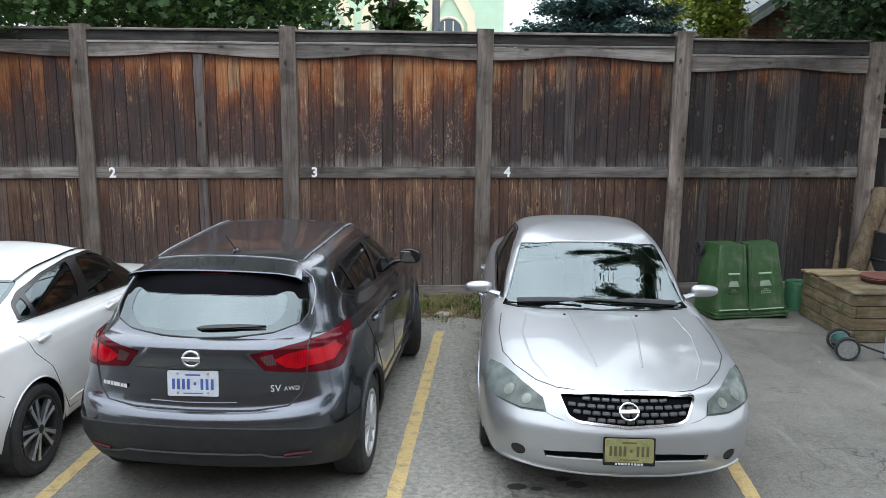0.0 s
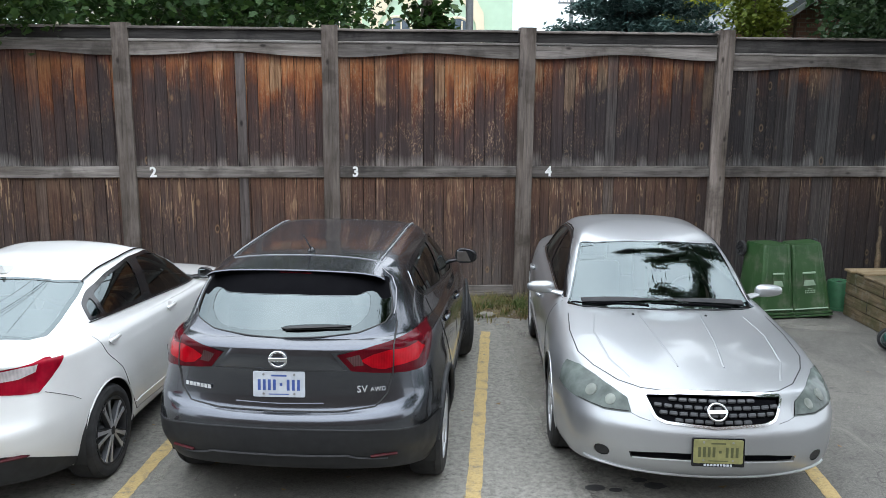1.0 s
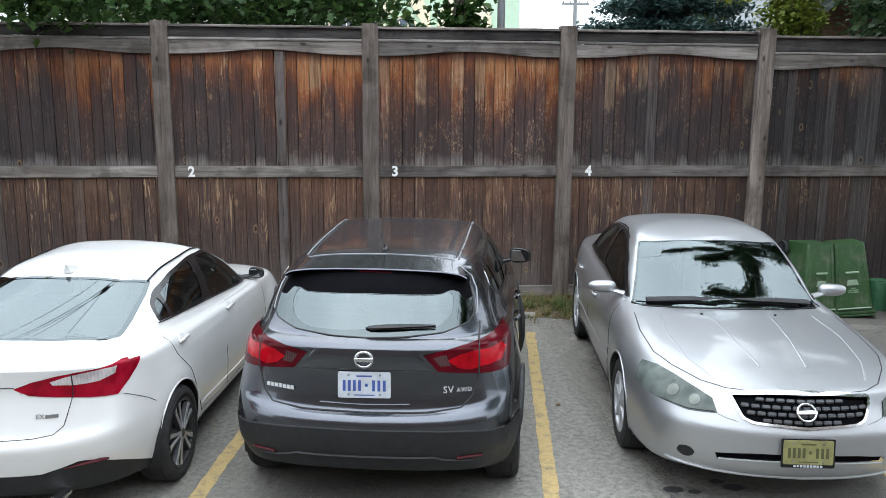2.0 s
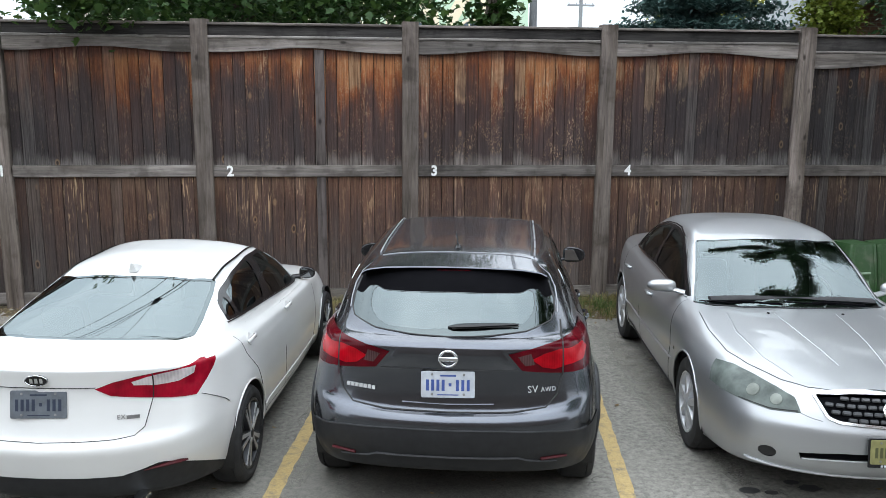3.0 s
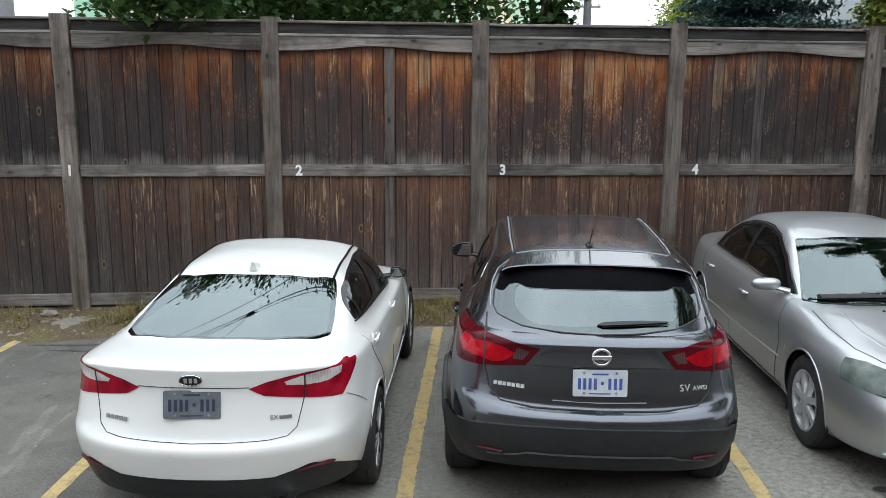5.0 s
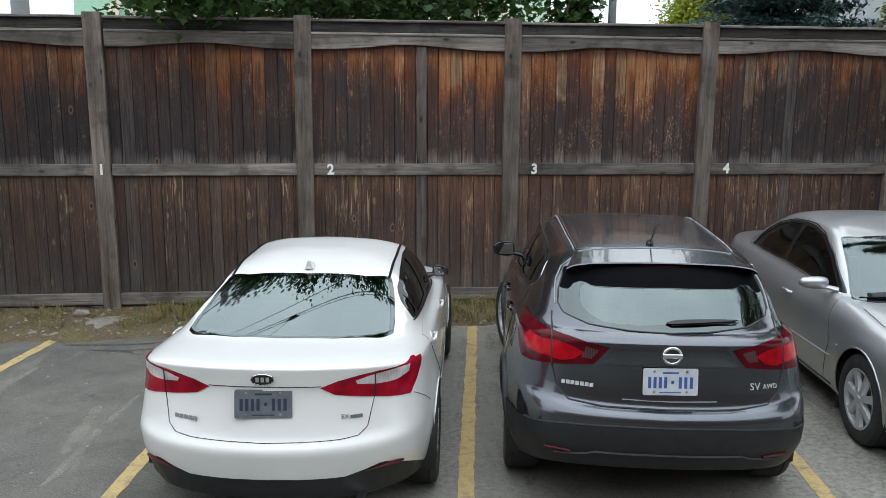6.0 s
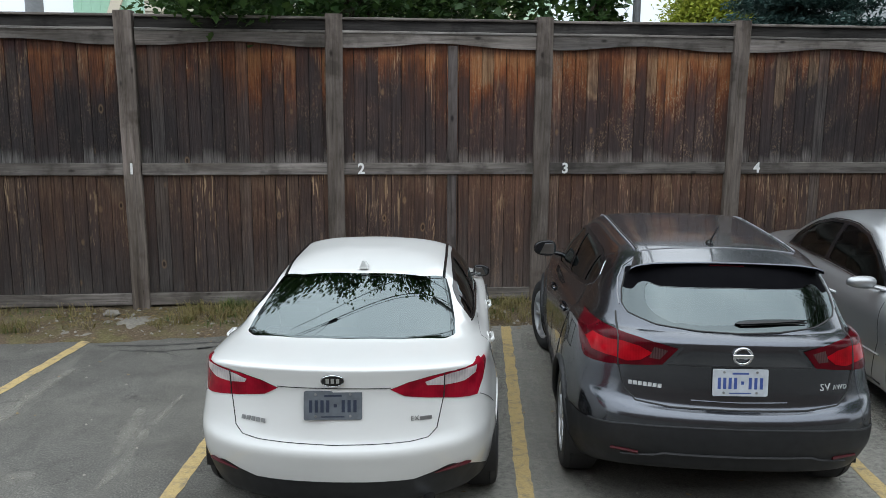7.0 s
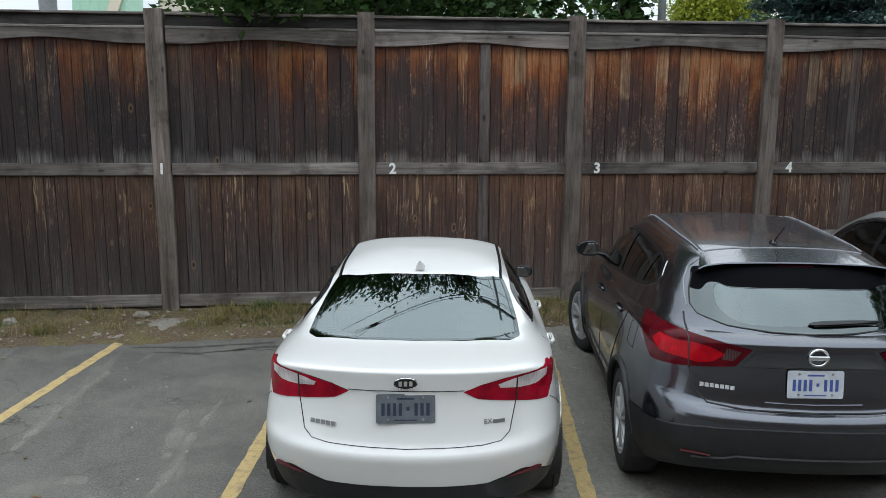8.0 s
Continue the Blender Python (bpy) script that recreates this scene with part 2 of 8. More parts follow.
    col = k.mix(k.ramp(check, (0.31, 0.7), (0.38, 0.0)), col, (0.020, 0.016, 0.015))
    col = k.mix(1.0, col, k.ramp(r4, (0.0, 0.82), (0.5, 1.0), (1.0, 1.24)), "MULTIPLY")
    # knots: a pale ring round a dark eye, grain bent about it
    knot = k.n.new("ShaderNodeTexVoronoi")
    knot.inputs["Scale"].default_value = 1.0
    k.l.new(k.shifted(k.coords((5.5, 5.5, 2.9), True), (37.0, 11.0, 23.0)), knot.inputs["Vector"])
    d = k.math("ADD", knot.outputs["Distance"], off(blot, 0.16))
    some = k.ramp(knot.outputs["Color"], (0.52, 0.0), (0.60, 1.0))
    col = k.mix(k.math("MULTIPLY", some, k.ramp(d, (0.06, 0.0), (0.09, 0.6), (0.11, 0.6), (0.17, 0.0))), col, (0.185, 0.118, 0.066))
    col = k.mix(k.math("MULTIPLY", some, k.ramp(d, (0.05, 0.9), (0.09, 0.0))), col, (0.030, 0.019, 0.014))
    # bay-by-bay tint; the trees' shade on both end bays is painted in
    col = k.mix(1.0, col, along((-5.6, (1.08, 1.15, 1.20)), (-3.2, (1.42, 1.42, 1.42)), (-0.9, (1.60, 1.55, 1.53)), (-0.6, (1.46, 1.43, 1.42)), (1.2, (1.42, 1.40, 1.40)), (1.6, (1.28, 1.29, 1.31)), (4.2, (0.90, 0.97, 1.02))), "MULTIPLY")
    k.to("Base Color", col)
    k.bump(k.math("ADD", k.math("ADD", grain, k.math("MULTIPLY", crinkle, 1.2)), k.math("MULTIPLY", raw, 0.9)), 0.9, 0.008)
    return k.m


def asphalt_material():
    k = Mat("asphalt", 0.92, 0, (0.1, 0.1, 0.1), 0, 0.25)
    v = k.coords()
    fine = k.noise(v, 260, 3, 0.7)
    mid = k.noise(v, 14, 6, 0.65)
    big = k.noise(v, 0.7, 5, 0.6, 0.4)
    col = k.ramp(fine, (0.3, (0.072, 0.070, 0.067)), (0.55, (0.122, 0.119, 0.112)), (0.74, (0.215, 0.210, 0.196)))
    col = k.mix(k.ramp(mid, (0.35, 0.25), (0.65, 0.0)), col, (0.062, 0.061, 0.060))
    col = k.mix(k.ramp(big, (0.42, 0.0), (0.68, 0.55)), col, (0.178, 0.171, 0.156))
    grit = k.noise(v, 75, 4, 0.75)
    col = k.mix(1.0, col, k.ramp(grit, (0.32, 0.50), (0.5, 1.0), (0.68, 1.85)), "MULTIPLY")
    tone = k.noise(v, 2.1, 5, 0.6, 0.6)
    col = k.mix(1.0, col, k.ramp(tone, (0.30, 0.74), (0.50, 1.0), (0.72, 1.20)), "MULTIPLY")
    scuff = k.noise(k.coords((3.2, 0.55, 1)), 1.4, 5, 0.55, 0.8)
    col = k.mix(k.ramp(scuff, (0.60, 0.0), (0.74, 0.30)), col, (0.29, 0.282, 0.255))
    # trodden dust along the slanted bays, also lightening the shaded lanes between parked cars
    px = k.sep(v)
    u = k.math("SUBTRACT", px[0], k.math("MULTIPLY", k.math("SUBTRACT", px[1], 8.62), 0.1526))
    u = k.math("ADD", u, k.math("MULTIPLY", k.math("SUBTRACT", k.noise(v, 1.6, 4), 0.5), 0.9))
    lane_light = k.ramp(k.math("DIVIDE", k.math("ADD", u, 10.0), 20.0, True), *[((a + 10.0) / 20.0, b) for a, b in ((-2.9, 0.10), (-2.4, 0.85), (-1.5, 0.85), (-0.9, 0.3), (0.1, 0.5), (0.6, 1.0), (1.8, 1.0), (2.6, 0.3), (4.2, 0.25), (6.0, 0.1))])
    lane_light = k.math("MULTIPLY", lane_light, k.ramp(k.math("DIVIDE", px[1], 10.0, True), (0.16, 0.0), (0.36, 1.0)))
    dust = k.math("MULTIPLY", lane_light, k.ramp(k.noise(v, 22, 7, 0.72), (0.36, 0.25), (0.62, 1.0)))
    col = k.mix(dust, col, k.ramp(fine, (0.3, (0.245, 0.238, 0.220)), (0.7, (0.375, 0.365, 0.338))))
    crack = k.n.new("ShaderNodeTexVoronoi")
    crack.feature = "DISTANCE_TO_EDGE"
    crack.inputs["Scale"].default_value = 0.55
    warp = k.n.new("ShaderNodeVectorMath")
    nz = k.n.new("ShaderNodeTexNoise")
    nz.inputs["Scale"].default_value = 2.3
    nz.inputs["Detail"].default_value = 6
    k.l.new(v, nz.inputs["Vector"])
    k.l.new(v, warp.inputs[0])
    k.l.new(nz.outputs["Color"], warp.inputs[1])
    k.l.new(warp.outputs[0], crack.inputs["Vector"])
    line = k.ramp(crack.outputs["Distance"], (0.0, 1.0), (0.006, 0.0))
    line = k.math("MULTIPLY", line, k.ramp(k.noise(v, 0.9, 3), (0.5, 0.0), (0.62, 0.8)))
    col = k.mix(line, col, (0.03, 0.03, 0.03))
    col = k.mix(1.0, col, (0.95, 0.935, 0.895), "MULTIPLY")
    k.to("Base Color", col)
    k.bump(k.math("ADD", fine, k.math("MULTIPLY", line, -1.5)), 0.5, 0.006)
    return k.m


def line_material():
    """Yellow road paint, worn through and crossed by fine cracks."""
    k = Mat("worn_yellow_paint", 0.75, 0, (0.5, 0.33, 0.06), 0, 0.3)
    v = k.coords()
    fine = k.noise(v, 55, 6, 0.7)
    col = k.ramp(fine, (0.3, (0.42, 0.30, 0.125)), (0.7, (0.56, 0.425, 0.20)))
    worn = k.math("MULTIPLY", k.ramp(k.noise(v, 9, 7, 0.7), (0.52, 0.0), (0.64, 1.0)), k.ramp(fine, (0.35, 0.2), (0.6, 1.0)))
    col = k.mix(worn, col, (0.17, 0.16, 0.14))
    cr = k.noise(k.coords((2.0, 9.0, 1)), 3.0, 5, 0.6, 2.5)
    cr2 = k.math("ABSOLUTE", k.math("SUBTRACT", cr, 0.5))
    col = k.mix(k.ramp(cr2, (0.0, 0.75), (0.012, 0.0)), col, (0.12, 0.10, 0.07))
    k.to("Base Color", col)
    k.bump(fine, 0.4, 0.004)
    return k.m


def glass_material(name, tint, haze=0.0, shine=2.5):
    """Thin tinted pane: see-through by its tint, mirror by the angle."""
    m = bpy.data.materials.new(name)
    m.use_nodes = True
    n, l = m.node_tree.nodes, m.node_tree.links
    n.clear()
    out, mixs = n.new("ShaderNodeOutputMaterial"), n.new("ShaderNodeMixShader")
    tr, gl, fr = n.new("ShaderNodeBsdfTransparent"), n.new("ShaderNodeBsdfGlossy"), n.new("ShaderNodeFresnel")
    tr.inputs["Color"].default_value = (*tint, 1)
    gl.inputs["Roughness"].default_value = 0.015 + haze
    gl.inputs["Color"].default_value = (0.86, 0.985, 1.0, 1)
    fr.inputs["IOR"].default_value = shine
    l.new(fr.outputs[0], mixs.inputs[0])
    l.new(tr.outputs[0], mixs.inputs[1])
    l.new(gl.outputs[0], mixs.inputs[2])
    l.new(mixs.outputs[0], out.inputs["Surface"])
    return m


def leaf_material(name, a, b, c):
    k = Mat(name, 0.55, 0, a, 0, 0.35)
    rnd = k.n.new("ShaderNodeNewGeometry").outputs["Random Per Island"]
    big = k.noise(k.coords(), 1.1, 3)
    col = k.ramp(rnd, (0.0, a), (0.55, b), (1.0, c))
    col = k.mix(k.ramp(big, (0.35, 0.0), (0.7, 0.45)), col, b)
    k.to("Base Color", col)
    k.b.inputs["Transmission Weight"].default_value = 0.0
    tl = k.n.new("ShaderNodeBsdfTranslucent")
    k.l.new(col, tl.inputs["Color"])
    mx = k.n.new("ShaderNodeMixShader")
    mx.inputs[0].default_value = 0.30
    k.l.new(k.b.outputs[0], mx.inputs[1])
    k.l.new(tl.outputs[0], mx.inputs[2])
    k.l.new(mx.outputs[0], k.n["Material Output"].inputs["Surface"])
    return k.m


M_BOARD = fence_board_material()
M_POST = wood("weathered_grey_timber", (0.060, 0.046, 0.037), (0.165, 0.138, 0.116), (0.300, 0.252, 0.226), 0.85)
M_RAIL = wood("weathered_grey_rail", (0.058, 0.049, 0.042), (0.165, 0.143, 0.126), (0.300, 0.270, 0.250), 0.85, along=0)
M_RAIL_PALE = wood("pale_ledge_timber", (0.085, 0.075, 0.067), (0.225, 0.205, 0.188), (0.34, 0.325, 0.305), 0.8, along=0)
M_RAIL_DARK = wood("dark_upper_board", (0.014, 0.013, 0.013), (0.050, 0.045, 0.043), (0.120, 0.112, 0.106), 0.55, along=0)
M_STUD = wood("dark_grey_stud", (0.040, 0.032, 0.030), (0.105, 0.087, 0.080), (0.155, 0.132, 0.125), 0.7)
M_PLANTER = wood("pale_planter_timber", (0.13, 0.09, 0.045), (0.27, 0.20, 0.11), (0.25, 0.225, 0.17), 0.5, along=0)
M_LOG = wood("rotten_log", (0.05, 0.033, 0.020), (0.17, 0.12, 0.07), (0.15, 0.13, 0.10), 0.6)
M_ASPHALT = asphalt_material()
M_LINE = line_material()
M_WHITE_PAINT = plain("white_stencil_paint", (0.78, 0.78, 0.76), 0.7)
M_WHITE = car_paint("white_car_paint", (0.72, 0.722, 0.708), 0.0, 0.35, dusty=0.05)
M_GREY = car_paint("gunmetal_car_paint", (0.098, 0.106, 0.124), 1.0, 0.24, 0.0, (0.30, 0.295, 0.29), dusty=0.08, top=0.16)
M_SILVER = car_paint("silver_car_paint", (0.43, 0.442, 0.455), 0.84, 0.40, 0.12, dusty=0.14, coat=0.8, top=0.05)
M_RAILING = plain("satin_grey_trim", (0.27, 0.28, 0.30), 0.30)
M_GRILLE = plain("grey_grille_plastic", (0.050, 0.052, 0.056), 0.4, mottle=0.2)
M_CLAD = plain("grey_black_bumper_plastic", (0.014, 0.0145, 0.016), 0.52, mottle=0.25, spec=0.4)
M_BLACK = plain("black_gloss_plastic", (0.010, 0.010, 0.011), 0.18)
M_SEAL = plain("black_rubber_seal", (0.012, 0.012, 0.012), 0.6)
M_TYRE = plain("tyre_rubber", (0.022, 0.022, 0.023), 0.8, mottle=0.3)
M_DARK = plain("dark_cabin_trim", (0.030, 0.030, 0.032), 0.85)
M_SEAT = plain("dark_seat_fabric", (0.055, 0.054, 0.055), 0.95)
M_ALLOY = plain("machined_alloy", (0.44, 0.45, 0.47), 0.32, 0.6)
M_ALLOY_DARK = plain("dark_alloy", (0.045, 0.047, 0.05), 0.4, 0.6)
M_ALLOY_GREY = plain("silver_alloy", (0.48, 0.49, 0.51), 0.36, 0.5)
M_BADGE = plain("bright_badge_metal", (0.62, 0.63, 0.64), 0.3, 0.35)
M_CHROME = plain("chrome", (0.75, 0.76, 0.77), 0.12, 1.0, mottle=0.04)
M_STEEL = plain("dull_steel", (0.30, 0.30, 0.30), 0.45, 1.0)
M_GLASS = glass_material("tinted_car_glass", (0.16, 0.20, 0.20), 0.0, 2.35)
M_GLASS_REAR = glass_material("rear_car_glass", (0.13, 0.17, 0.17), 0.0, 2.3)
M_GLASS_SIDE = glass_material("side_car_glass", (0.26, 0.32, 0.31), 0.0, 1.6)
M_GLASS_DARK = glass_material("privacy_car_glass", (0.05, 0.065, 0.065), 0.0, 1.9)
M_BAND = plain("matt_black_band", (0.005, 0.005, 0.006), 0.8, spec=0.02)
M_FRIT = glass_material("black_glass_edge", (0.010, 0.012, 0.012), 0.0, 2.1)
M_SCREEN = glass_material("clear_windscreen_glass", (0.42, 0.48, 0.46), 0.0, 2.2)


# ---- building tools ----
def link(name, bm, mat, parent=None, label="", smooth=None, m=None):
    """Links a bmesh as one mesh object; smooth: the angle under which edges are shaded round."""
    me = bpy.data.meshes.new(name)
    bm.normal_update()
    lay = bm.verts.layers.float_vector.get("skin")
    own = [v[lay].normalized() for v in bm.verts] if lay else None
    bm.to_mesh(me)
    bm.free()
    for mt in mat if isinstance(mat, (list, tuple)) else [mat]:
        me.materials.append(mt)
    if smooth:
        me.shade_smooth()
        me.set_sharp_from_angle(angle=radians(smooth))
    if own:
        me.set_sharp_from_angle(angle=math.pi)
        me.normals_split_custom_set_from_vertices(own)
    ob = new(name, me)
    if parent:
        ob.parent = parent
    if m:
        ob.matrix_basis = m
    return tagged(ob, label)


def part(name, bm, mat, parent, label="", smooth=35, m=None):
    return link(name, bm, mat, parent, label, smooth, m)


def thing(name, label, category, m=None, group="", kind=""):
    ob = new(name)
    ob.empty_display_size = 0.1
    if m:
        ob.matrix_basis = m
    return tagged(ob, label, category, group, kind)


def box(bm, x0, x1, y0, y1, z0, z1, bevel=0.0, m=None, segs=1):
    """A box between two corners, with rounded edges."""
    r = bmesh.ops.create_cube(bm, size=1.0)
    vs = r["verts"]
    for v in vs:
        v.co = Vector(((x0 + x1) / 2 + v.co.x * (x1 - x0), (y0 + y1) / 2 + v.co.y * (y1 - y0), (z0 + z1) / 2 + v.co.z * (z1 - z0)))
    es = list({e for v in vs for e in v.link_edges})
    if bevel:
        r2 = bmesh.ops.bevel(bm, geom=es, offset=bevel, segments=segs, affect="EDGES", profile=0.5)
        vs = list({v for f in r2["faces"] for v in f.verts} | {v for v in vs if v.is_valid})
    if m:
        bmesh.ops.transform(bm, matrix=m, verts=vs)
    return vs


def lathe(bm, prof, steps=32, m=None, capped=True):
    """Turns (radius, height) pairs round the z axis."""
    rings = []
    for r, h in prof:
        rings.append([bm.verts.new((r * math.cos(2 * math.pi * i / steps), r * math.sin(2 * math.pi * i / steps), h)) for i in range(steps)])
    for a, b in zip(rings, rings[1:]):
        for i in range(steps):
            j = (i + 1) % steps
            bm.faces.new((a[i], a[j], b[j], b[i]))
    vs = [v for r in rings for v in r]
    if capped and prof[0][0] > 1e-4:
        bm.faces.new(rings[0][::-1])
    if capped and prof[-1][0] > 1e-4:
        bm.faces.new(rings[-1])
    if m:
        bmesh.ops.transform(bm, matrix=m, verts=vs)
    return vs


def tube(bm, pts, r, steps=8, flat=1.0, closed=False):
    """A round bar along points; r: one radius, or one for each point."""
    pts = [Vector(p) for p in pts]
    n = len(pts)
    rings = []
    up = Vector((0, 0, 1))
    for i, p in enumerate(pts):
        if closed:
            d = pts[(i + 1) % n] - pts[i - 1]
        else:
            d = pts[min(i + 1, n - 1)] - pts[max(i - 1, 0)]
        d.normalize()
        s = d.cross(up)
        if s.length < 0.05:
            s = d.cross(Vector((0, 1, 0.01)))
        s.normalize()
        u = s.cross(d)
        rr = r[i] if isinstance(r, (list, tuple)) else r
        rings.append([bm.verts.new(p + s * (rr * math.cos(2 * math.pi * k / steps)) + u * (rr * flat * math.sin(2 * math.pi * k / steps))) for k in range(steps)])
    for a, b in list(zip(rings, rings[1:])) + ([(rings[-1], rings[0])] if closed else []):
        for k in range(steps):
            j = (k + 1) % steps
            bm.faces.new((a[k], a[j], b[j], b[k]))
    if not closed:
        bm.faces.new(rings[0][::-1])
        bm.faces.new(rings[-1])
    return rings


def prism(bm, poly, h, m=None, bevel=0.0):
    """A plate with the outline poly in x and y, h thick, upwards from z = 0."""
    lo = [bm.verts.new((x, y, 0)) for x, y in poly]
    hi = [bm.verts.new((x, y, h)) for x, y in poly]
    n = len(poly)
    fs = [bm.faces.new(lo[::-1]), bm.faces.new(hi)]
    for i in range(n):
        fs.append(bm.faces.new((lo[i], lo[(i + 1) % n], hi[(i + 1) % n], hi[i])))
    bmesh.ops.recalc_face_normals(bm, faces=fs)
    vs = lo + hi
    if bevel:
        es = [e for e in {e for v in hi for e in v.link_edges} if e.verts[0] in hi and e.verts[1] in hi]
        r2 = bmesh.ops.bevel(bm, geom=es, offset=bevel, segments=1, affect="EDGES", profile=0.5)
        vs = list({v for f in r2["faces"] for v in f.verts} | {v for v in vs if v.is_valid})
    if m:
        bmesh.ops.transform(bm, matrix=m, verts=vs)
    return vs


def pchip(xs, ys, q):
    """A smooth curve through points that never overshoots them."""
    xs, ys, q = np.asarray(xs, float), np.asarray(ys, float), np.asarray(q, float)
    h, d = np.diff(xs), np.diff(ys) / np.diff(xs)
    s = np.zeros(len(xs))
    for i in range(1, len(xs) - 1):
        if d[i - 1] * d[i] > 0:
            w1, w2 = 2 * h[i] + h[i - 1], h[i] + 2 * h[i - 1]
            s[i] = (w1 + w2) / (w1 / d[i - 1] + w2 / d[i])
    s[0], s[-1] = d[0], d[-1]
    i = np.clip(np.searchsorted(xs, q) - 1, 0, len(xs) - 2)
    t = (q - xs[i]) / h[i]
    return (ys[i] * (1 + 2 * t) * (1 - t) ** 2 + s[i] * h[i] * t * (1 - t) ** 2 + ys[i + 1] * t * t * (3 - 2 * t) + s[i + 1] * h[i] * t * t * (t - 1))


def rounded(poly, r=0.02, n=4):
    """Rounds the corners of a polygon; r: one radius, or one for each corner."""
    out = []
    for i, p in enumerate(poly):
        a, b, p = Vector(poly[i - 1]), Vector(poly[(i + 1) % len(poly)]), Vector(p)
        rr = r[i] if isinstance(r, (list, tuple)) else r
        u, v = a - p, b - p
        k = min(rr, u.length * 0.45, v.length * 0.45)
        s, e = p + u.normalized() * k, p + v.normalized() * k
        for j in range(n + 1):
            t = j / n
            out.append(tuple((1 - t) ** 2 * s + 2 * t * (1 - t) * p + t * t * e))
    return out


def mirrored(poly):
    return [(-x, y) for x, y in poly][::-1]


def inside(p, poly):
    x, y = p
    c = False
    j = len(poly) - 1
    for i in range(len(poly)):
        xi, yi = poly[i]
        xj, yj = poly[j]
        if (yi > y) != (yj > y) and x < (xj - xi) * (y - yi) / (yj - yi) + xi:
            c = not c
        j = i
    return c


def grown(poly, d):
    """The outline moved outwards by d (inwards where negative)."""
    area = sum(a[0] * b[1] - b[0] * a[1] for a, b in zip(poly, poly[1:] + poly[:1]))
    sg = 1 if area > 0 else -1
    out = []
    n = len(poly)
    for i in range(n):
        a, p, b = Vector(poly[i - 1]), Vector(poly[i]), Vector(poly[(i + 1) % n])
        u, v = p - a, b - p
        if u.length < 1e-6:
            u = v
        if v.length < 1e-6:
            v = u
        nu, nv = Vector((u.y, -u.x)).normalized(), Vector((v.y, -v.x)).normalized()
        m = nu + nv
        m = m.normalized() if m.length > 1e-6 else nu
        k = 1 / max(0.45, m.dot(nu))
        out.append(tuple(p + m * (d * sg * k)))
    return out


AX = {"rear": (0, 2, Vector((0, -1, 0))), "front": (0, 2, Vector((0, 1, 0))), "right": (1, 2, Vector((1, 0, 0))), "left": (1, 2, Vector((-1, 0, 0))), "top": (0, 1, Vector((0, 0, 1)))}


def cut(bm, poly, view, limit=None, facing=0.02):
    """Cuts an outline, seen from one side, into a shell and returns the faces within it. limit: a test of a face's middle."""
    a, b, way = AX[view]
    x0, x1 = min(p[0] for p in poly) - 0.03, max(p[0] for p in poly) + 0.03
    y0, y1 = min(p[1] for p in poly) - 0.03, max(p[1] for p in poly) + 0.03

    def box2(f):
        us, vs = [v.co[a] for v in f.verts], [v.co[b] for v in f.verts]
        return min(us), max(us), min(vs), max(vs)

    def ok(f):
        if f.normal.dot(way) < facing:
            return False
        return limit is None or limit(f.calc_center_median())

    near = set()
    for f in bm.faces:
        q = box2(f)
        if q[1] > x0 and q[0] < x1 and q[3] > y0 and q[2] < y1 and ok(f):
            near.add(f)
    n = len(poly)
    for i in range(n):
        p, q = Vector(poly[i]), Vector(poly[(i + 1) % n])
        if (q - p).length < 1e-5:
            continue
        e = 0.002
        lo, hi = (min(p.x, q.x) - e, min(p.y, q.y) - e), (max(p.x, q.x) + e, max(p.y, q.y) + e)
        fs = []
        for f in near:
            k = box2(f)
            if k[1] > lo[0] and k[0] < hi[0] and k[3] > lo[1] and k[2] < hi[1]:
                fs.append(f)
        if not fs:
            continue
        co, d3 = Vector((0, 0, 0)), Vector((0, 0, 0))
        co[a], co[b] = p.x, p.y
        d3[a], d3[b] = q.x - p.x, q.y - p.y
        no = d3.cross(way).normalized()
        vs, es = {v for f in fs for v in f.verts}, {g for f in fs for g in f.edges}
        near.difference_update(fs)
        r = bmesh.ops.bisect_plane(bm, geom=list(vs) + list(es) + fs, dist=1e-5, plane_co=co, plane_no=no)
        near.update(g for g in r["geom"] if isinstance(g, bmesh.types.BMFace))
    near = {f for f in near if f.is_valid}
    res = []
    for f in near:
        c = f.calc_center_median()
        if inside((c[a], c[b]), poly):
            res.append(f)
    return res


def lifted(bm, faces, push=0.0, thick=0.0):
    """Takes faces out of a shell into a bmesh of their own, moved outwards by push and given a thickness inwards."""
    nb = bmesh.new()
    seen = {}
    lay = bm.verts.layers.float_vector.get("skin")
    lay2 = nb.verts.layers.float_vector.new("skin") if lay else None
    for f in faces:
        vs = []
        for v in f.verts:
            if v not in seen:
                seen[v] = nb.verts.new(v.co + (v[lay].normalized() if lay else v.normal) * push)
                if lay:
                    seen[v][lay2] = v[lay]
            vs.append(seen[v])
        try:
            nb.faces.new(vs)
        except ValueError:
            pass
    bmesh.ops.delete(bm, geom=list(faces), context="FACES")
    nb.normal_update()
    if thick:
        bmesh.ops.solidify(nb, geom=nb.faces[:], thickness=thick)
    return nb


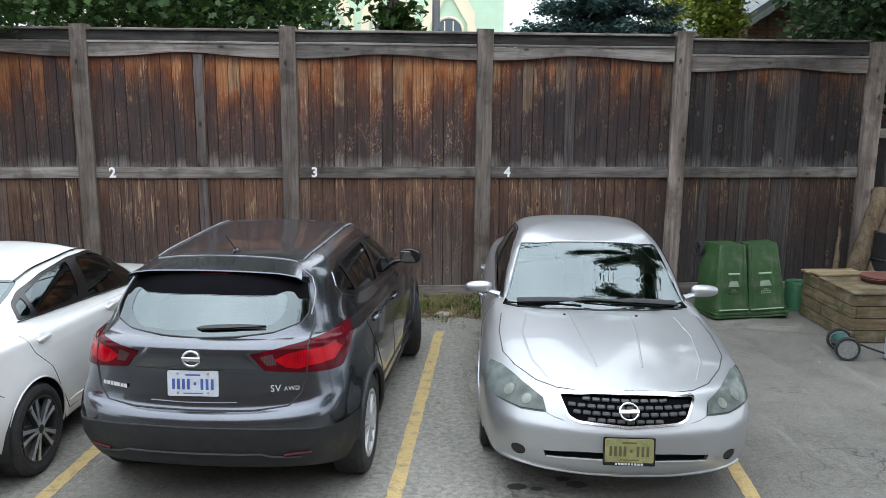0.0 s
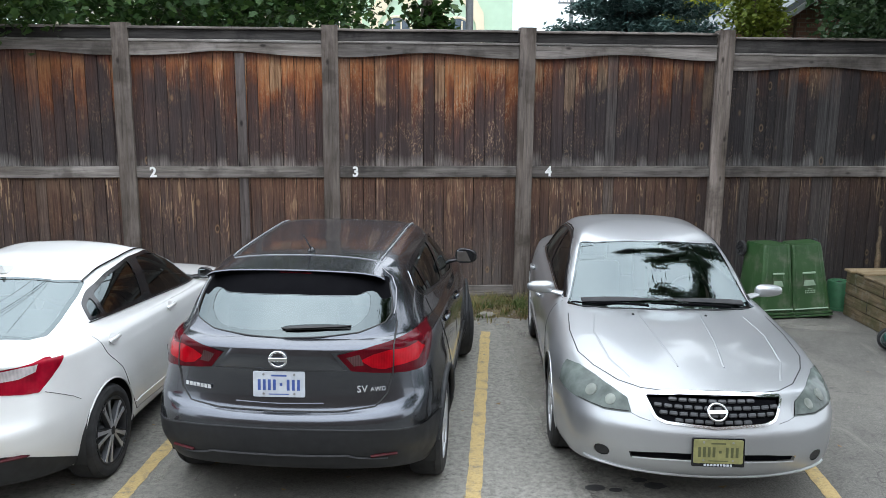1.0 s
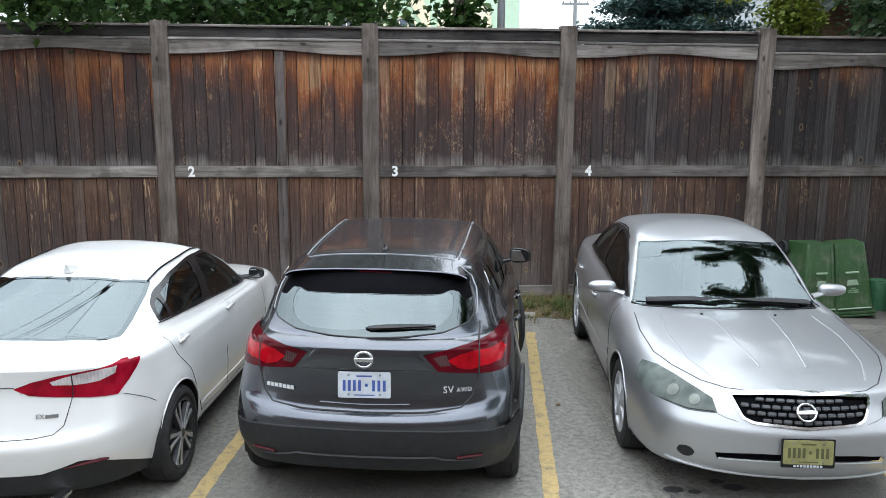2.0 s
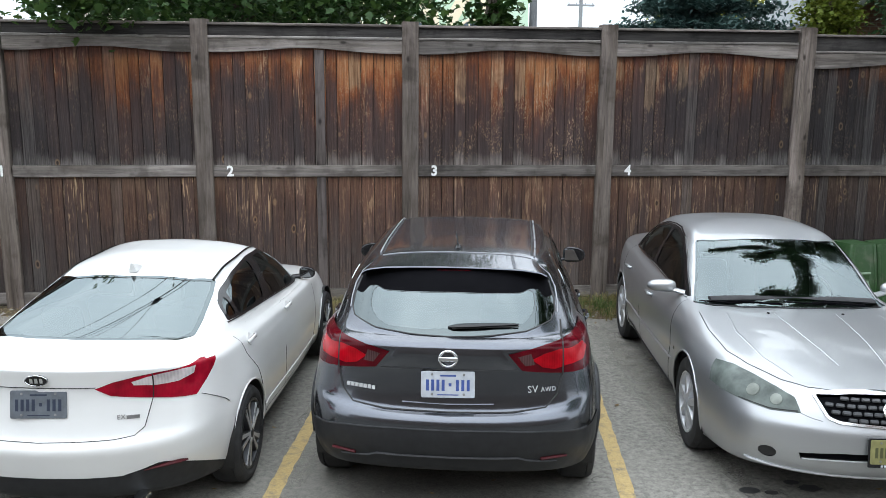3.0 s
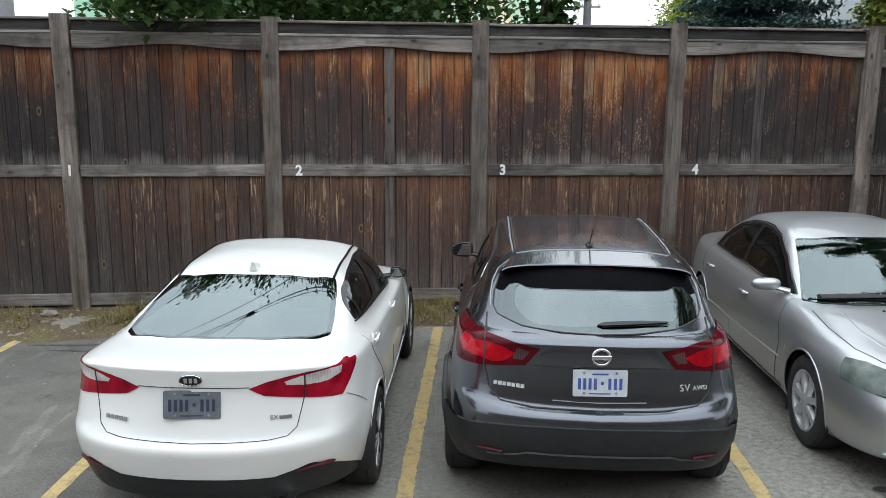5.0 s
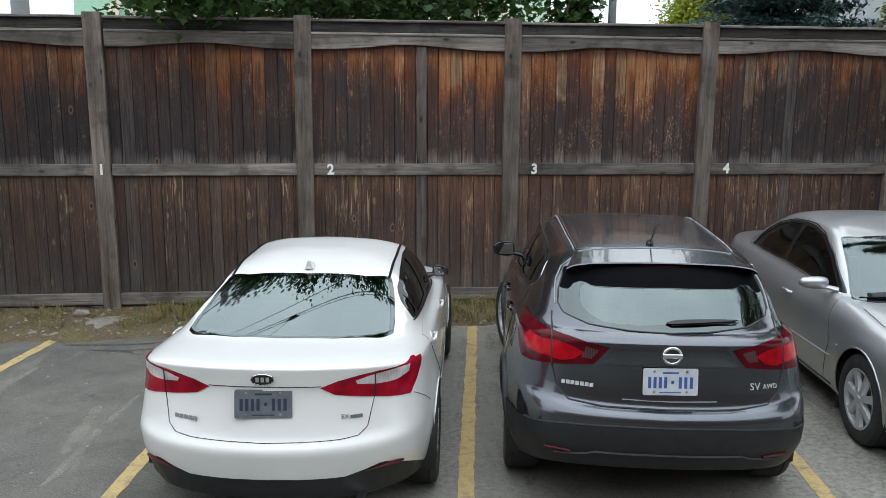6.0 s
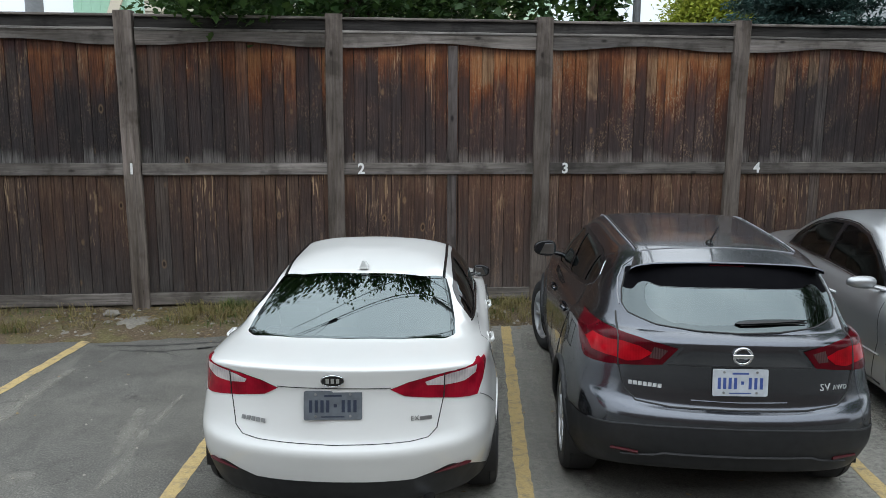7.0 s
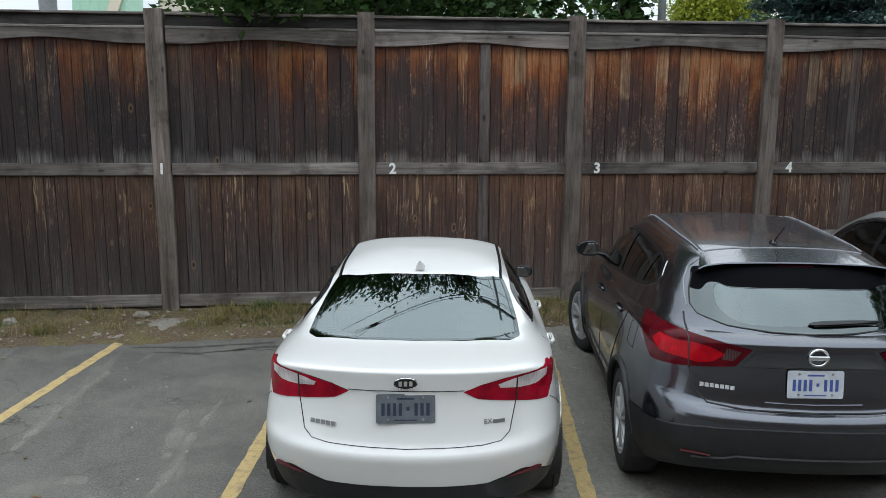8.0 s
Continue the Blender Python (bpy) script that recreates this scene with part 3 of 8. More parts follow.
class Shell:
    """A car's skin: rings that run round the car, from the sill up over bumpers, shoulder and windows to the roof."""

    def __init__(self, half, side_rear, side_front, rear_y, rear_z, front_y, front_z, corner_rear, corner_front, bow_rear, bow_front,
                 taper_rear=0.06, taper_front=0.08, wheels=(), flare=0.02, arch=0.36, levels=66, steps=64, even=None, blown=3):
        k = np.arange(len(half))
        q = np.linspace(0, len(half) - 1, levels)
        c = [pchip(k, v, q) for v in (half, side_rear, side_front, rear_y, rear_z, front_y, front_z, corner_rear, corner_front, bow_rear, bow_front)]
        self.bm = bm = bmesh.new()
        mid = (min(rear_y) + max(front_y)) / 2
        rings = []
        fi = np.linspace(0, math.pi / 2, 260)
        for w, sr, sf, yr, zr, yf, zf, nr, nf, br, bf in zip(*c):
            xr, tr = np.sin(fi) ** (2 / nr), np.cos(fi) ** (2 / nr)
            xf, tf = np.sin(fi) ** (2 / nf), np.cos(fi) ** (2 / nf)
            x = np.concatenate([xr, xf[::-1][1:]])
            md = min(max(mid, yr + .35 * (yf - yr)), yf - .35 * (yf - yr))
            y = np.concatenate([md - (md - yr) * tr, (md + (yf - md) * tf)[::-1][1:]])
            lr, lf = np.clip((md - y) / (md - yr), 0, 1), np.clip((y - md) / (yf - md), 0, 1)
            y = y + br * x * x * lr ** 6 - bf * x * x * lf ** 6
            x = x * w * (1 - taper_rear * lr ** 2.5 - taper_front * lf ** 2.5)
            arc = np.concatenate([[0], np.cumsum(np.hypot(np.diff(x), np.diff(y)))])
            s = np.linspace(0, arc[-1], steps)
            x, y = np.interp(s, arc, x), np.interp(s, arc, y)
            ln = yf - yr
            z = pchip([yr - 0.01, yr + 0.16 * ln + 0.02, yf - 0.16 * ln - 0.02, yf + 0.01], [zr, sr, sf, zf], np.clip(y, yr, yf))
            for wy, wz in wheels:
                d = np.hypot(y - wy, z - wz)
                x = x + np.where(x > 0.55, flare * np.exp(-((d - arch) / 0.10) ** 2) * np.clip(z / 0.3, 0, 1), 0)
            right = [bm.verts.new((max(0.0, a), b, d)) for a, b, d in zip(x, y, z)]
            left = [right[0]] + [bm.verts.new((-v.co.x, v.co.y, v.co.z)) for v in right[1:-1]] + [right[-1]]
            rings.append((right, left))
        for (r0, l0), (r1, l1) in zip(rings, rings[1:]):
            for i in range(steps - 1):
                bm.faces.new((r0[i], r0[i + 1], r1[i + 1], r1[i]))
                bm.faces.new((l0[i + 1], l0[i], l1[i], l1[i + 1]))
        r, l = rings[-1]
        for i in range(steps - 1):
            vs = list(dict.fromkeys((r[i], r[i + 1], l[i + 1], l[i])))
            if len(vs) > 2:
                bm.faces.new(vs)
        self.bottom = [v.co.copy() for v in rings[0][0]]
        bmesh.ops.recalc_face_normals(bm, faces=bm.faces[:])
        if sum(f.normal.z for f in bm.faces if f.calc_center_median().z > 1.2) < 0:
            bmesh.ops.reverse_faces(bm, faces=bm.faces[:])
        bm.normal_update()
        lay = bm.verts.layers.float_vector.new("skin")
        for v in bm.verts:
            v[lay] = v.normal
        pane_verts = [v for v in bm.verts if even and even(v.co)]
        if pane_verts:
            # glass is blown in one sweep: its normals follow one smooth curve
            c, n = np.array([v.co for v in pane_verts]), np.array([v.normal for v in pane_verts])
            x, y = c[:, 0], c[:, 1] - c[:, 1].mean()
            odd = np.stack([x, x * y, x ** 3][:blown], 1)
            plain_ = np.stack([np.ones(len(x)), x * x, y, y * y, x * x * y, x ** 4][:2 * blown], 1)
            mid = np.abs(x) < (.8 if blown < 3 else 2) * np.abs(x).max()
            fit = [b @ np.linalg.lstsq(b[mid], n[mid, k], rcond=None)[0] for k, b in enumerate((odd, plain_, plain_))]
            for v, w in zip(pane_verts, np.stack(fit, 1)):
                v[lay] = Vector(w).normalized()


# ---- ground, dirt strip, painted lines ----
bm = bmesh.new()
box(bm, -400, 400, -300, 500, -0.5, 0.0)
tagged(link("ground", bm, M_ASPHALT), "grey worn asphalt of the parking lot", "ground", kind="structure")


def car_pose(x, y, yaw):
    return pose(x, y, 0, 0, 0, -yaw)


def dirt_material():
    k = Mat("dirt_and_litter", 0.95, 0, (0.15, 0.12, 0.08), 0, 0.2)
    v = k.coords()
    n = k.noise(v, 3.0, 6, 0.65)
    f = k.noise(v, 45, 6, 0.75)
    col = k.ramp(f, (0.3, (0.050, 0.037, 0.026)), (0.55, (0.155, 0.115, 0.075)), (0.75, (0.29, 0.235, 0.165)))
    col = k.mix(k.ramp(n, (0.45, 0.0), (0.62, 0.65)), col, k.ramp(f, (0.3, (0.09, 0.085, 0.03)), (0.7, (0.21, 0.19, 0.085))))
    chips = k.n.new("ShaderNodeTexVoronoi")
    chips.inputs["Scale"].default_value = 28
    k.l.new(v, chips.inputs["Vector"])
    col = k.mix(k.ramp(chips.outputs["Distance"], (0.10, 0.7), (0.16, 0.0)), col, (0.30, 0.28, 0.25))
    k.to("Base Color", col)
    k.bump(f, 0.9, 0.02)
    return k.m


M_DIRT = dirt_material()
M_CONCRETE = plain("pale_crumbled_concrete", (0.225, 0.205, 0.175), 0.9, mottle=.3, scale=30)
M_STONE = plain("pale_stone", (0.26, 0.24, 0.21), 0.85, mottle=.2)
M_OIL = plain("oil_stain", (0.045, 0.045, 0.045), 0.55)


def dirt_strip():
    bm = bmesh.new()
    xs = np.arange(-10.0, 2.6, 0.05)
    ys = np.linspace(0, 1, 26)
    rows = []
    for x in xs:
        front = float(np.interp(x, [-10, -6.6, -5.5, -4.2, -1.0, 0.8, 1.3, 2.0, 2.6], [8.66, 8.68, 8.66, 8.80, 9.0, 9.20, 9.10, 9.25, 9.6]))
        front += 0.10 * noise.noise((x * 2.1, 0, 3)) + 0.05 * noise.noise((x * 7.0, 0, 9))
        row = []
        for t in ys:
            y = front + (10.25 - front) * t
            rise = 0.055 * min(1, t * 5) * (0.7 + 0.6 * noise.noise((x * 1.7, y * 1.7, 0))) + 0.022 * noise.noise((x * 9, y * 9, 5)) * min(1, t * 6)
            row.append(bm.verts.new((x, y, -0.012 + rise + 0.02 * min(1, t * 8))))
        rows.append(row)
    for a, b in zip(rows, rows[1:]):
        for i in range(len(ys) - 1):
            bm.faces.new((a[i], b[i], b[i + 1], a[i + 1]))
    tagged(link("dirt_strip", bm, M_DIRT, smooth=60), "strip of bare dirt and leaf litter under the fence", "ground", kind="structure")


dirt_strip()


def lump(name, x, y, z, sx, sy, sz, mat, label, seed, category="stone"):
    bm = bmesh.new()
    bmesh.ops.create_icosphere(bm, subdivisions=3, radius=1.0)
    for v in bm.verts:
        d = 1 + 0.30 * noise.noise(v.co * 1.6 + Vector((seed, 0, 0))) + 0.12 * noise.noise(v.co * 4.5 + Vector((0, seed, 0)))
        v.co = Vector((v.co.x * sx * d, v.co.y * sy * d, v.co.z * sz * d))
    return tagged(link(name, bm, mat, smooth=50, m=pose(x, y, z)), label, category)


lump("concrete_slab", -5.45, 9.20, .015, .42, .34, .055, M_CONCRETE, "flat pale lump of broken concrete in the dirt", 1, "concrete")
lump("concrete_slab", -5.85, 9.02, .01, .36, .16, .045, M_CONCRETE, "flat pale lump of broken concrete in the dirt", 4, "concrete")
lump("stone", -5.75, 9.62, .065, .085, .06, .045, M_STONE, "pale flat stone lying in the dirt", 2)
lump("stone", -7.05, 9.45, .06, .07, .06, .045, M_STONE, "pale rounded stone lying in the dirt", 7)
lump("stone", 0.88, 9.22, .035, .10, .05, .03, M_STONE, "pale flat stone lying in the dirt", 5)


def pebbles():
    verts, faces = [], []
    for i in range(760):
        if i < 600:
            x, y = random.uniform(-9, 2.3), random.uniform(8.75, 9.9)
            z = .05
        else:
            x, y, z = random.uniform(-7, 4.5), random.uniform(4.4, 9), .002
        r = random.uniform(.006, .022) * (0.6 if i >= 600 else 1)
        b = len(verts)
        a = random.uniform(0, 6)
        for k in range(5):
            verts.append((x + r * math.cos(a + k * 1.2566) * random.uniform(.7, 1.2), y + r * math.sin(a + k * 1.2566), z))
        verts.append((x, y, z + r * .9))
        for k in range(5):
            faces.append((b + k, b + (k + 1) % 5, b + 5))
    me = bpy.data.meshes.new("pebbles")
    me.from_pydata(verts, [], faces)
    me.materials.append(M_STONE)
    tagged(new("pebbles", me), "scattered pale gravel and crumbs", "gravel", kind="stuff")


pebbles()


def strip_line(x0, y0, x1, y1, w=.103):
    """A painted line with ragged edges, just over the asphalt."""
    bm = bmesh.new()
    d = Vector((x1 - x0, y1 - y0, 0))
    n = int(d.length / .03)
    s = Vector((d.y, -d.x, 0)).normalized()
    rows = []
    for i in range(n + 1):
        p = Vector((x0, y0, .004)) + d * (i / n)
        e0 = .010 * noise.noise((i * .22, x0, 0)) + .005 * noise.noise((i * .9, x0, 4))
        e1 = .010 * noise.noise((i * .22, x0, 8)) + .005 * noise.noise((i * .9, x0, 12))
        rows.append((bm.verts.new(p - s * (w / 2 + e0)), bm.verts.new(p + s * (w / 2 + e1))))
    for a, b in zip(rows, rows[1:]):
        bm.faces.new((a[0], a[1], b[1], b[0]))
    bmesh.ops.recalc_face_normals(bm, faces=bm.faces[:])
    return tagged(link("parking_line", bm, M_LINE), "worn yellow painted parking line on asphalt", "road marking", "parking lines", "structure")


strip_line(-5.76, 8.78, -6.62, 4.10)
strip_line(-3.77, 8.90, -4.40, 4.00)
strip_line(-1.47, 8.98, -2.20, 4.00)
strip_line(.785, 8.62, .08, 4.00)
strip_line(3.19, 8.80, 2.44, 4.00)

for i, (x, y, r) in enumerate(((1.03, 4.93, .045), (1.16, 4.89, .03), (1.44, 4.93, .05), (1.36, 5.02, .035))):
    bm = bmesh.new()
    c = bm.verts.new((x, y, .0035))
    ring = [bm.verts.new((x + r * (1 + .45 * noise.noise((k, i * 3.1, 0))) * math.cos(k * .2618) * 1.5, y + r * (1 + .45 * noise.noise((k, i * 3.1, 5))) * math.sin(k * .2618), .0035)) for k in range(24)]
    for k in range(24):
        bm.faces.new((c, ring[k], ring[(k + 1) % 24]))
    tagged(link("oil_stain", bm, M_OIL), "dark oil stain soaked into the asphalt", "stain", "oil stains", "structure")


def dust_material():
    """Pale trodden dust: patchy, with the asphalt showing through."""
    k = Mat("pale_dust", 0.95, 0, (0.30, 0.285, 0.245), 0, 0.1)
    v = k.coords()
    a = k.math("MULTIPLY", k.ramp(k.noise(v, 55, 6, 0.75), (0.38, 0.15), (0.60, 1.0)), k.ramp(k.noise(v, 4.5, 4, 0.6), (0.34, 0.0), (0.66, 0.42)))
    k.to("Alpha", a)
    k.to("Base Color", k.ramp(k.noise(v, 30, 4), (0.3, (0.30, 0.285, 0.245)), (0.7, (0.40, 0.382, 0.335))))
    return k.m


M_DUST = dust_material()


DUST_LAYER = iter(range(100))


def dust_streak(pts, w):
    """A tapering streak of dust dragged over the asphalt."""
    for lay, ww in enumerate((1.0, .55)):
        hh = .0010 + .00012 * next(DUST_LAYER)
        bm = bmesh.new()
        n = 40
        ts = np.linspace(0, 1, n)
        k = np.linspace(0, 1, len(pts))
        xs, ys = pchip(k, [p[0] for p in pts], ts), pchip(k, [p[1] for p in pts], ts)
        rows = []
        for i in range(n):
            j0, j1 = max(0, i - 1), min(n - 1, i + 1)
            d = Vector((xs[j1] - xs[j0], ys[j1] - ys[j0], 0)).normalized()
            s = Vector((d.y, -d.x, 0))
            h = w * ww * math.sin(math.pi * min(.97, .06 + .9 * ts[i])) ** .6 * (1 + .5 * noise.noise((i * .4, w * 50, lay)))
            p = Vector((xs[i], ys[i], hh))
            rows.append((bm.verts.new(p - s * h), bm.verts.new(p + s * h)))
        for a, b in zip(rows, rows[1:]):
            bm.faces.new((a[0], a[1], b[1], b[0]))
        bmesh.ops.recalc_face_normals(bm, faces=bm.faces[:])
        tagged(link("dust_streak", bm, M_DUST), "pale dust dragged over the asphalt", "dust", "dust streaks", "structure")


dust_streak(((-4.5, 7.17), (-4.57, 6.74), (-4.62, 6.33), (-4.64, 5.98), (-4.68, 5.58), (-4.72, 5.42)), .05)
dust_streak(((-5.78, 7.26), (-5.75, 6.85), (-5.78, 6.52), (-5.82, 6.13)), .05)
dust_streak(((-4.76, 6.88), (-4.74, 6.38), (-4.73, 5.94)), .09)
dust_streak(((-5.15, 5.70), (-5.38, 5.64), (-5.60, 5.60)), .14)
dust_streak(((-5.6, 7.9), (-5.75, 7.3), (-5.8, 6.2)), .10)
dust_streak(((4.1, 8.7), (4.6, 8.55), (5.0, 8.75)), .22)
dust_streak(((3.4, 8.9), (3.9, 8.65), (4.3, 8.7)), .18)
# dust in the lanes, which also brightens ground the cars overshadow
dust_streak(((1.05, 8.9), (1.10, 8.0), (1.00, 7.0), (.90, 5.6)), .22)
dust_streak(((1.25, 8.6), (1.15, 7.2), (1.05, 5.0)), .24)
dust_streak(((-1.60, 8.6), (-1.75, 7.2), (-1.90, 5.2)), .16)
dust_streak(((-1.30, 8.7), (-1.42, 7.2), (-1.60, 5.2)), .14)


def blades(name, label, n, area, h0, h1, mat, seed):
    """Grass blades as one mesh: bent, tapered strips in tufts."""
    rng = np.random.default_rng(seed)
    verts, faces = [], []
    tufts = [area(rng) for _ in range(max(1, n // 14))]
    for tx, ty, tz in tufts:
        for _ in range(14):
            x, y = tx + rng.normal(0, .035), ty + rng.normal(0, .03)
            a, h = rng.uniform(0, 6.283), rng.uniform(h0, h1)
            lean = rng.uniform(.2, 1.0) * h
            w = rng.uniform(.002, .0045)
            dx, dy = math.cos(a), math.sin(a)
            b = len(verts)
            for k, (t, ww) in enumerate(((0, 1), (.5, .8), (1, .1))):
                cx, cy, cz = x + dx * lean * t * t, y + dy * lean * t * t, tz + h * t * (1 - .25 * t)
                verts += [(cx - dy * w * ww, cy + dx * w * ww, cz), (cx + dy * w * ww, cy - dx * w * ww, cz)]
            faces += [(b, b + 1, b + 3, b + 2), (b + 2, b + 3, b + 5, b + 4)]
    me = bpy.data.meshes.new(name)
    me.from_pydata(verts, [], faces)
    me.materials.append(mat)
    return tagged(new(name, me), label, "grass", kind="stuff")


M_GRASS_DRY = leaf_material("dry_grass", (0.20, 0.16, 0.07), (0.28, 0.23, 0.10), (0.16, 0.16, 0.05))
M_GRASS = leaf_material("green_weeds", (0.06, 0.10, 0.025), (0.10, 0.15, 0.04), (0.14, 0.16, 0.05))


def along_fence(rng):
    while True:
        x = rng.uniform(-9.5, 2.2)
        dens = np.interp(x, [-9.5, -6.3, -5.9, -5.2, -5.0, -3.2, 2.2], [.45, .45, .1, .1, 1.0, .9, .9])
        if rng.random() < dens:
            y = 9.9 - abs(rng.normal(0, .42)) if x > -5.1 else 9.0 + rng.uniform(0, .85)
            if y > 8.85:
                return x, y, .035


blades("dry_grass", "straw-coloured dry grass along the fence foot", 9500, along_fence, .05, .19, M_GRASS_DRY, 3)
blades("green_weeds", "sparse green weeds along the fence foot", 4200, along_fence, .03, .12, M_GRASS, 4)
blades("weed_clump", "small green weed clump against the fence", 260, lambda r: (-4.45 + r.normal(0, .09), 9.80 + r.normal(0, .04), .04), .08, .20, M_GRASS, 5)
blades("weed_clump", "grassy clump between the parked cars", 700, lambda r: (r.uniform(.5, 1.5), 9.45 + r.normal(0, .14), .04), .05, .17, M_GRASS, 6)


def litter():
    rng = np.random.default_rng(12)
    verts, faces = [], []
    for i in range(1500):
        if i < 1420:
            x, y, z = rng.uniform(-9.5, 2.2), 9.9 - abs(rng.normal(0, .5)), .055
        else:
            x, y, z = rng.uniform(-7, 4.5), rng.uniform(4.5, 9), .006
        if y < 8.6 and i < 1420:
            continue
        s, a = rng.uniform(.012, .035), rng.uniform(0, 6.283)
        b = len(verts)
        for u, v, h in ((-1, 0, .2), (0, .5, .0), (1, 0, .35), (0, -.5, .05)):
            verts.append((x + s * (u * math.cos(a) - v * math.sin(a)), y + s * (u * math.sin(a) + v * math.cos(a)), z + s * h * rng.uniform(.4, 1)))
        faces.append((b, b + 1, b + 2, b + 3))
    me = bpy.data.meshes.new("leaf_litter")
    me.from_pydata(verts, [], faces)
    me.materials.append(leaf_material("dead_leaves", (0.16, 0.09, 0.035), (0.27, 0.19, 0.08), (0.10, 0.06, 0.03)))
    tagged(new("leaf_litter", me), "dead brown leaves blown against the fence", "leaves", kind="stuff")


litter()


def crack(points, w=.012, seed=0):
    """A jagged open crack in the asphalt, filled with dirt."""
    bm = bmesh.new()
    rows = []
    k = 0
    for (x0, y0), (x1, y1) in zip(points, points[1:]):
        n = max(2, int(math.hypot(x1 - x0, y1 - y0) / .035))
        for i in range(n):
            t = i / n
            x = x0 + (x1 - x0) * t + .035 * noise.noise((k * .45, seed, 0))
            y = y0 + (y1 - y0) * t + .035 * noise.noise((k * .45, seed, 6))
            ww = w * (.5 + abs(noise.noise((k * .6, seed, 3))) * 1.6)
            rows.append((bm.verts.new((x, y - ww / 2, .0032)), bm.verts.new((x, y + ww / 2, .0032))))
            k += 1
    for a, b in zip(rows, rows[1:]):
        bm.faces.new((a[0], b[0], b[1], a[1]))
    tagged(link("asphalt_crack", bm, M_CRACK), "dark jagged crack in the asphalt", "crack", "asphalt cracks", "structure")


M_CRACK = plain("crack_fill", (0.055, 0.052, 0.048), .95, mottle=.3)
crack([(-5.35, 8.42), (-4.95, 8.36), (-4.5, 8.44), (-4.1, 8.38)], .032, 1)
crack([(-5.0, 8.36), (-4.75, 8.20)], .02, 2)
crack([(-4.62, 8.42), (-4.35, 8.52), (-4.05, 8.50)], .075, 3)
crack([(-6.9, 7.75), (-6.35, 7.70), (-6.2, 7.40), (-5.95, 7.25)], .010, 4)
crack([(-5.2, 6.95), (-4.6, 7.02)], .008, 5)
crack([(-5.6, 8.60), (-5.1, 8.56), (-4.2, 8.66)], .045, 6)
crack([(2.9, 8.6), (3.5, 8.4), (4.2, 8.55), (4.9, 8.3)], .010, 7)
crack([(3.6, 6.6), (4.1, 6.4)], .008, 8)


# ---- car parts ----
from mathutils.bvhtree import BVHTree


def on_skin(tree, view, u, v, off=0.0):
    """The place on a skin met from one side at (u, v), lifted by off, and the normal there."""
    a, b, way = AX[view]
    o = way * 8.0
    o[a], o[b] = u, v
    loc, nor, _, _ = tree.ray_cast(o, -way)
    if loc is None:
        return None, None
    if nor.dot(way) < 0:
        nor = -nor
    return loc + nor * off, nor


def skin_line(tree, view, pts, step=0.025, off=0.0):
    out = []
    for (u0, v0), (u1, v1) in zip(pts, pts[1:]):
        n = max(1, int(math.hypot(u1 - u0, v1 - v0) / step))
        for i in range(n):
            p, _ = on_skin(tree, view, u0 + (u1 - u0) * i / n, v0 + (v1 - v0) * i / n, off)
            if p is not None:
                out.append(p)
    p, _ = on_skin(tree, view, *pts[-1], off)
    if p is not None:
        out.append(p)
    return out


def seam(tree, view, pts, car, r=0.0035, mat=None, name="panel_gap", label="", off=0.0, flat=0.6):
    line = skin_line(tree, view, pts, off=off)
    if len(line) < 2:
        return None
    bm = bmesh.new()
    tube(bm, line, r, 6, flat)
    return part(name, bm, mat or M_SEAL, car, label, 60)


def both(poly, view):
    """An outline and the side it is seen from, for both flanks of a car or mirrored about its middle."""
    if view == "right":
        return [(poly, "right"), (poly, "left")]
    return [(poly, view), (mirrored(poly), view)]


def whole(half):
    """A closed outline from its half with x >= 0, from the upper middle round to the lower middle."""
    return half + [(-x, y) for x, y in half[::-1] if x > 1e-6]


def slice_skin(bm, co, no, test):
    fs = [f for f in bm.faces if test(f.calc_center_median())]
    vs, es = {v for f in fs for v in f.verts}, {e for f in fs for e in f.edges}
    bmesh.ops.bisect_plane(bm, geom=list(vs) + list(es) + fs, dist=1e-5, plane_co=co, plane_no=no)


def split_in(bm, outer, inner, view, limit=None):
    """Cuts two outlines, one within the other: the faces between them and those in the inner one."""
    a, b, way = AX[view]
    cut(bm, outer, view, limit)
    cut(bm, inner, view, limit)
    rest, seen = [], []
    for f in bm.faces:
        if f.normal.dot(way) > 0.02:
            c = f.calc_center_median()
            if (limit is None or limit(c)) and inside((c[a], c[b]), outer):
                (seen if inside((c[a], c[b]), inner) else rest).append(f)
    return rest, seen


def pane(bm, poly, view, car, name, frit, glass, mat_frit=None, limit=None, label=""):
    """A window: a black edge band as its frame, and the see-through glass within it."""
    rest, seen = split_in(bm, poly, grown(poly, -frit), view, limit)
    w = part(name, lifted(bm, seen, -0.002), glass, car, label)
    part("window_surround", lifted(bm, rest, 0.001), mat_frit or M_FRIT, w)
    return w


WHEELS = {}


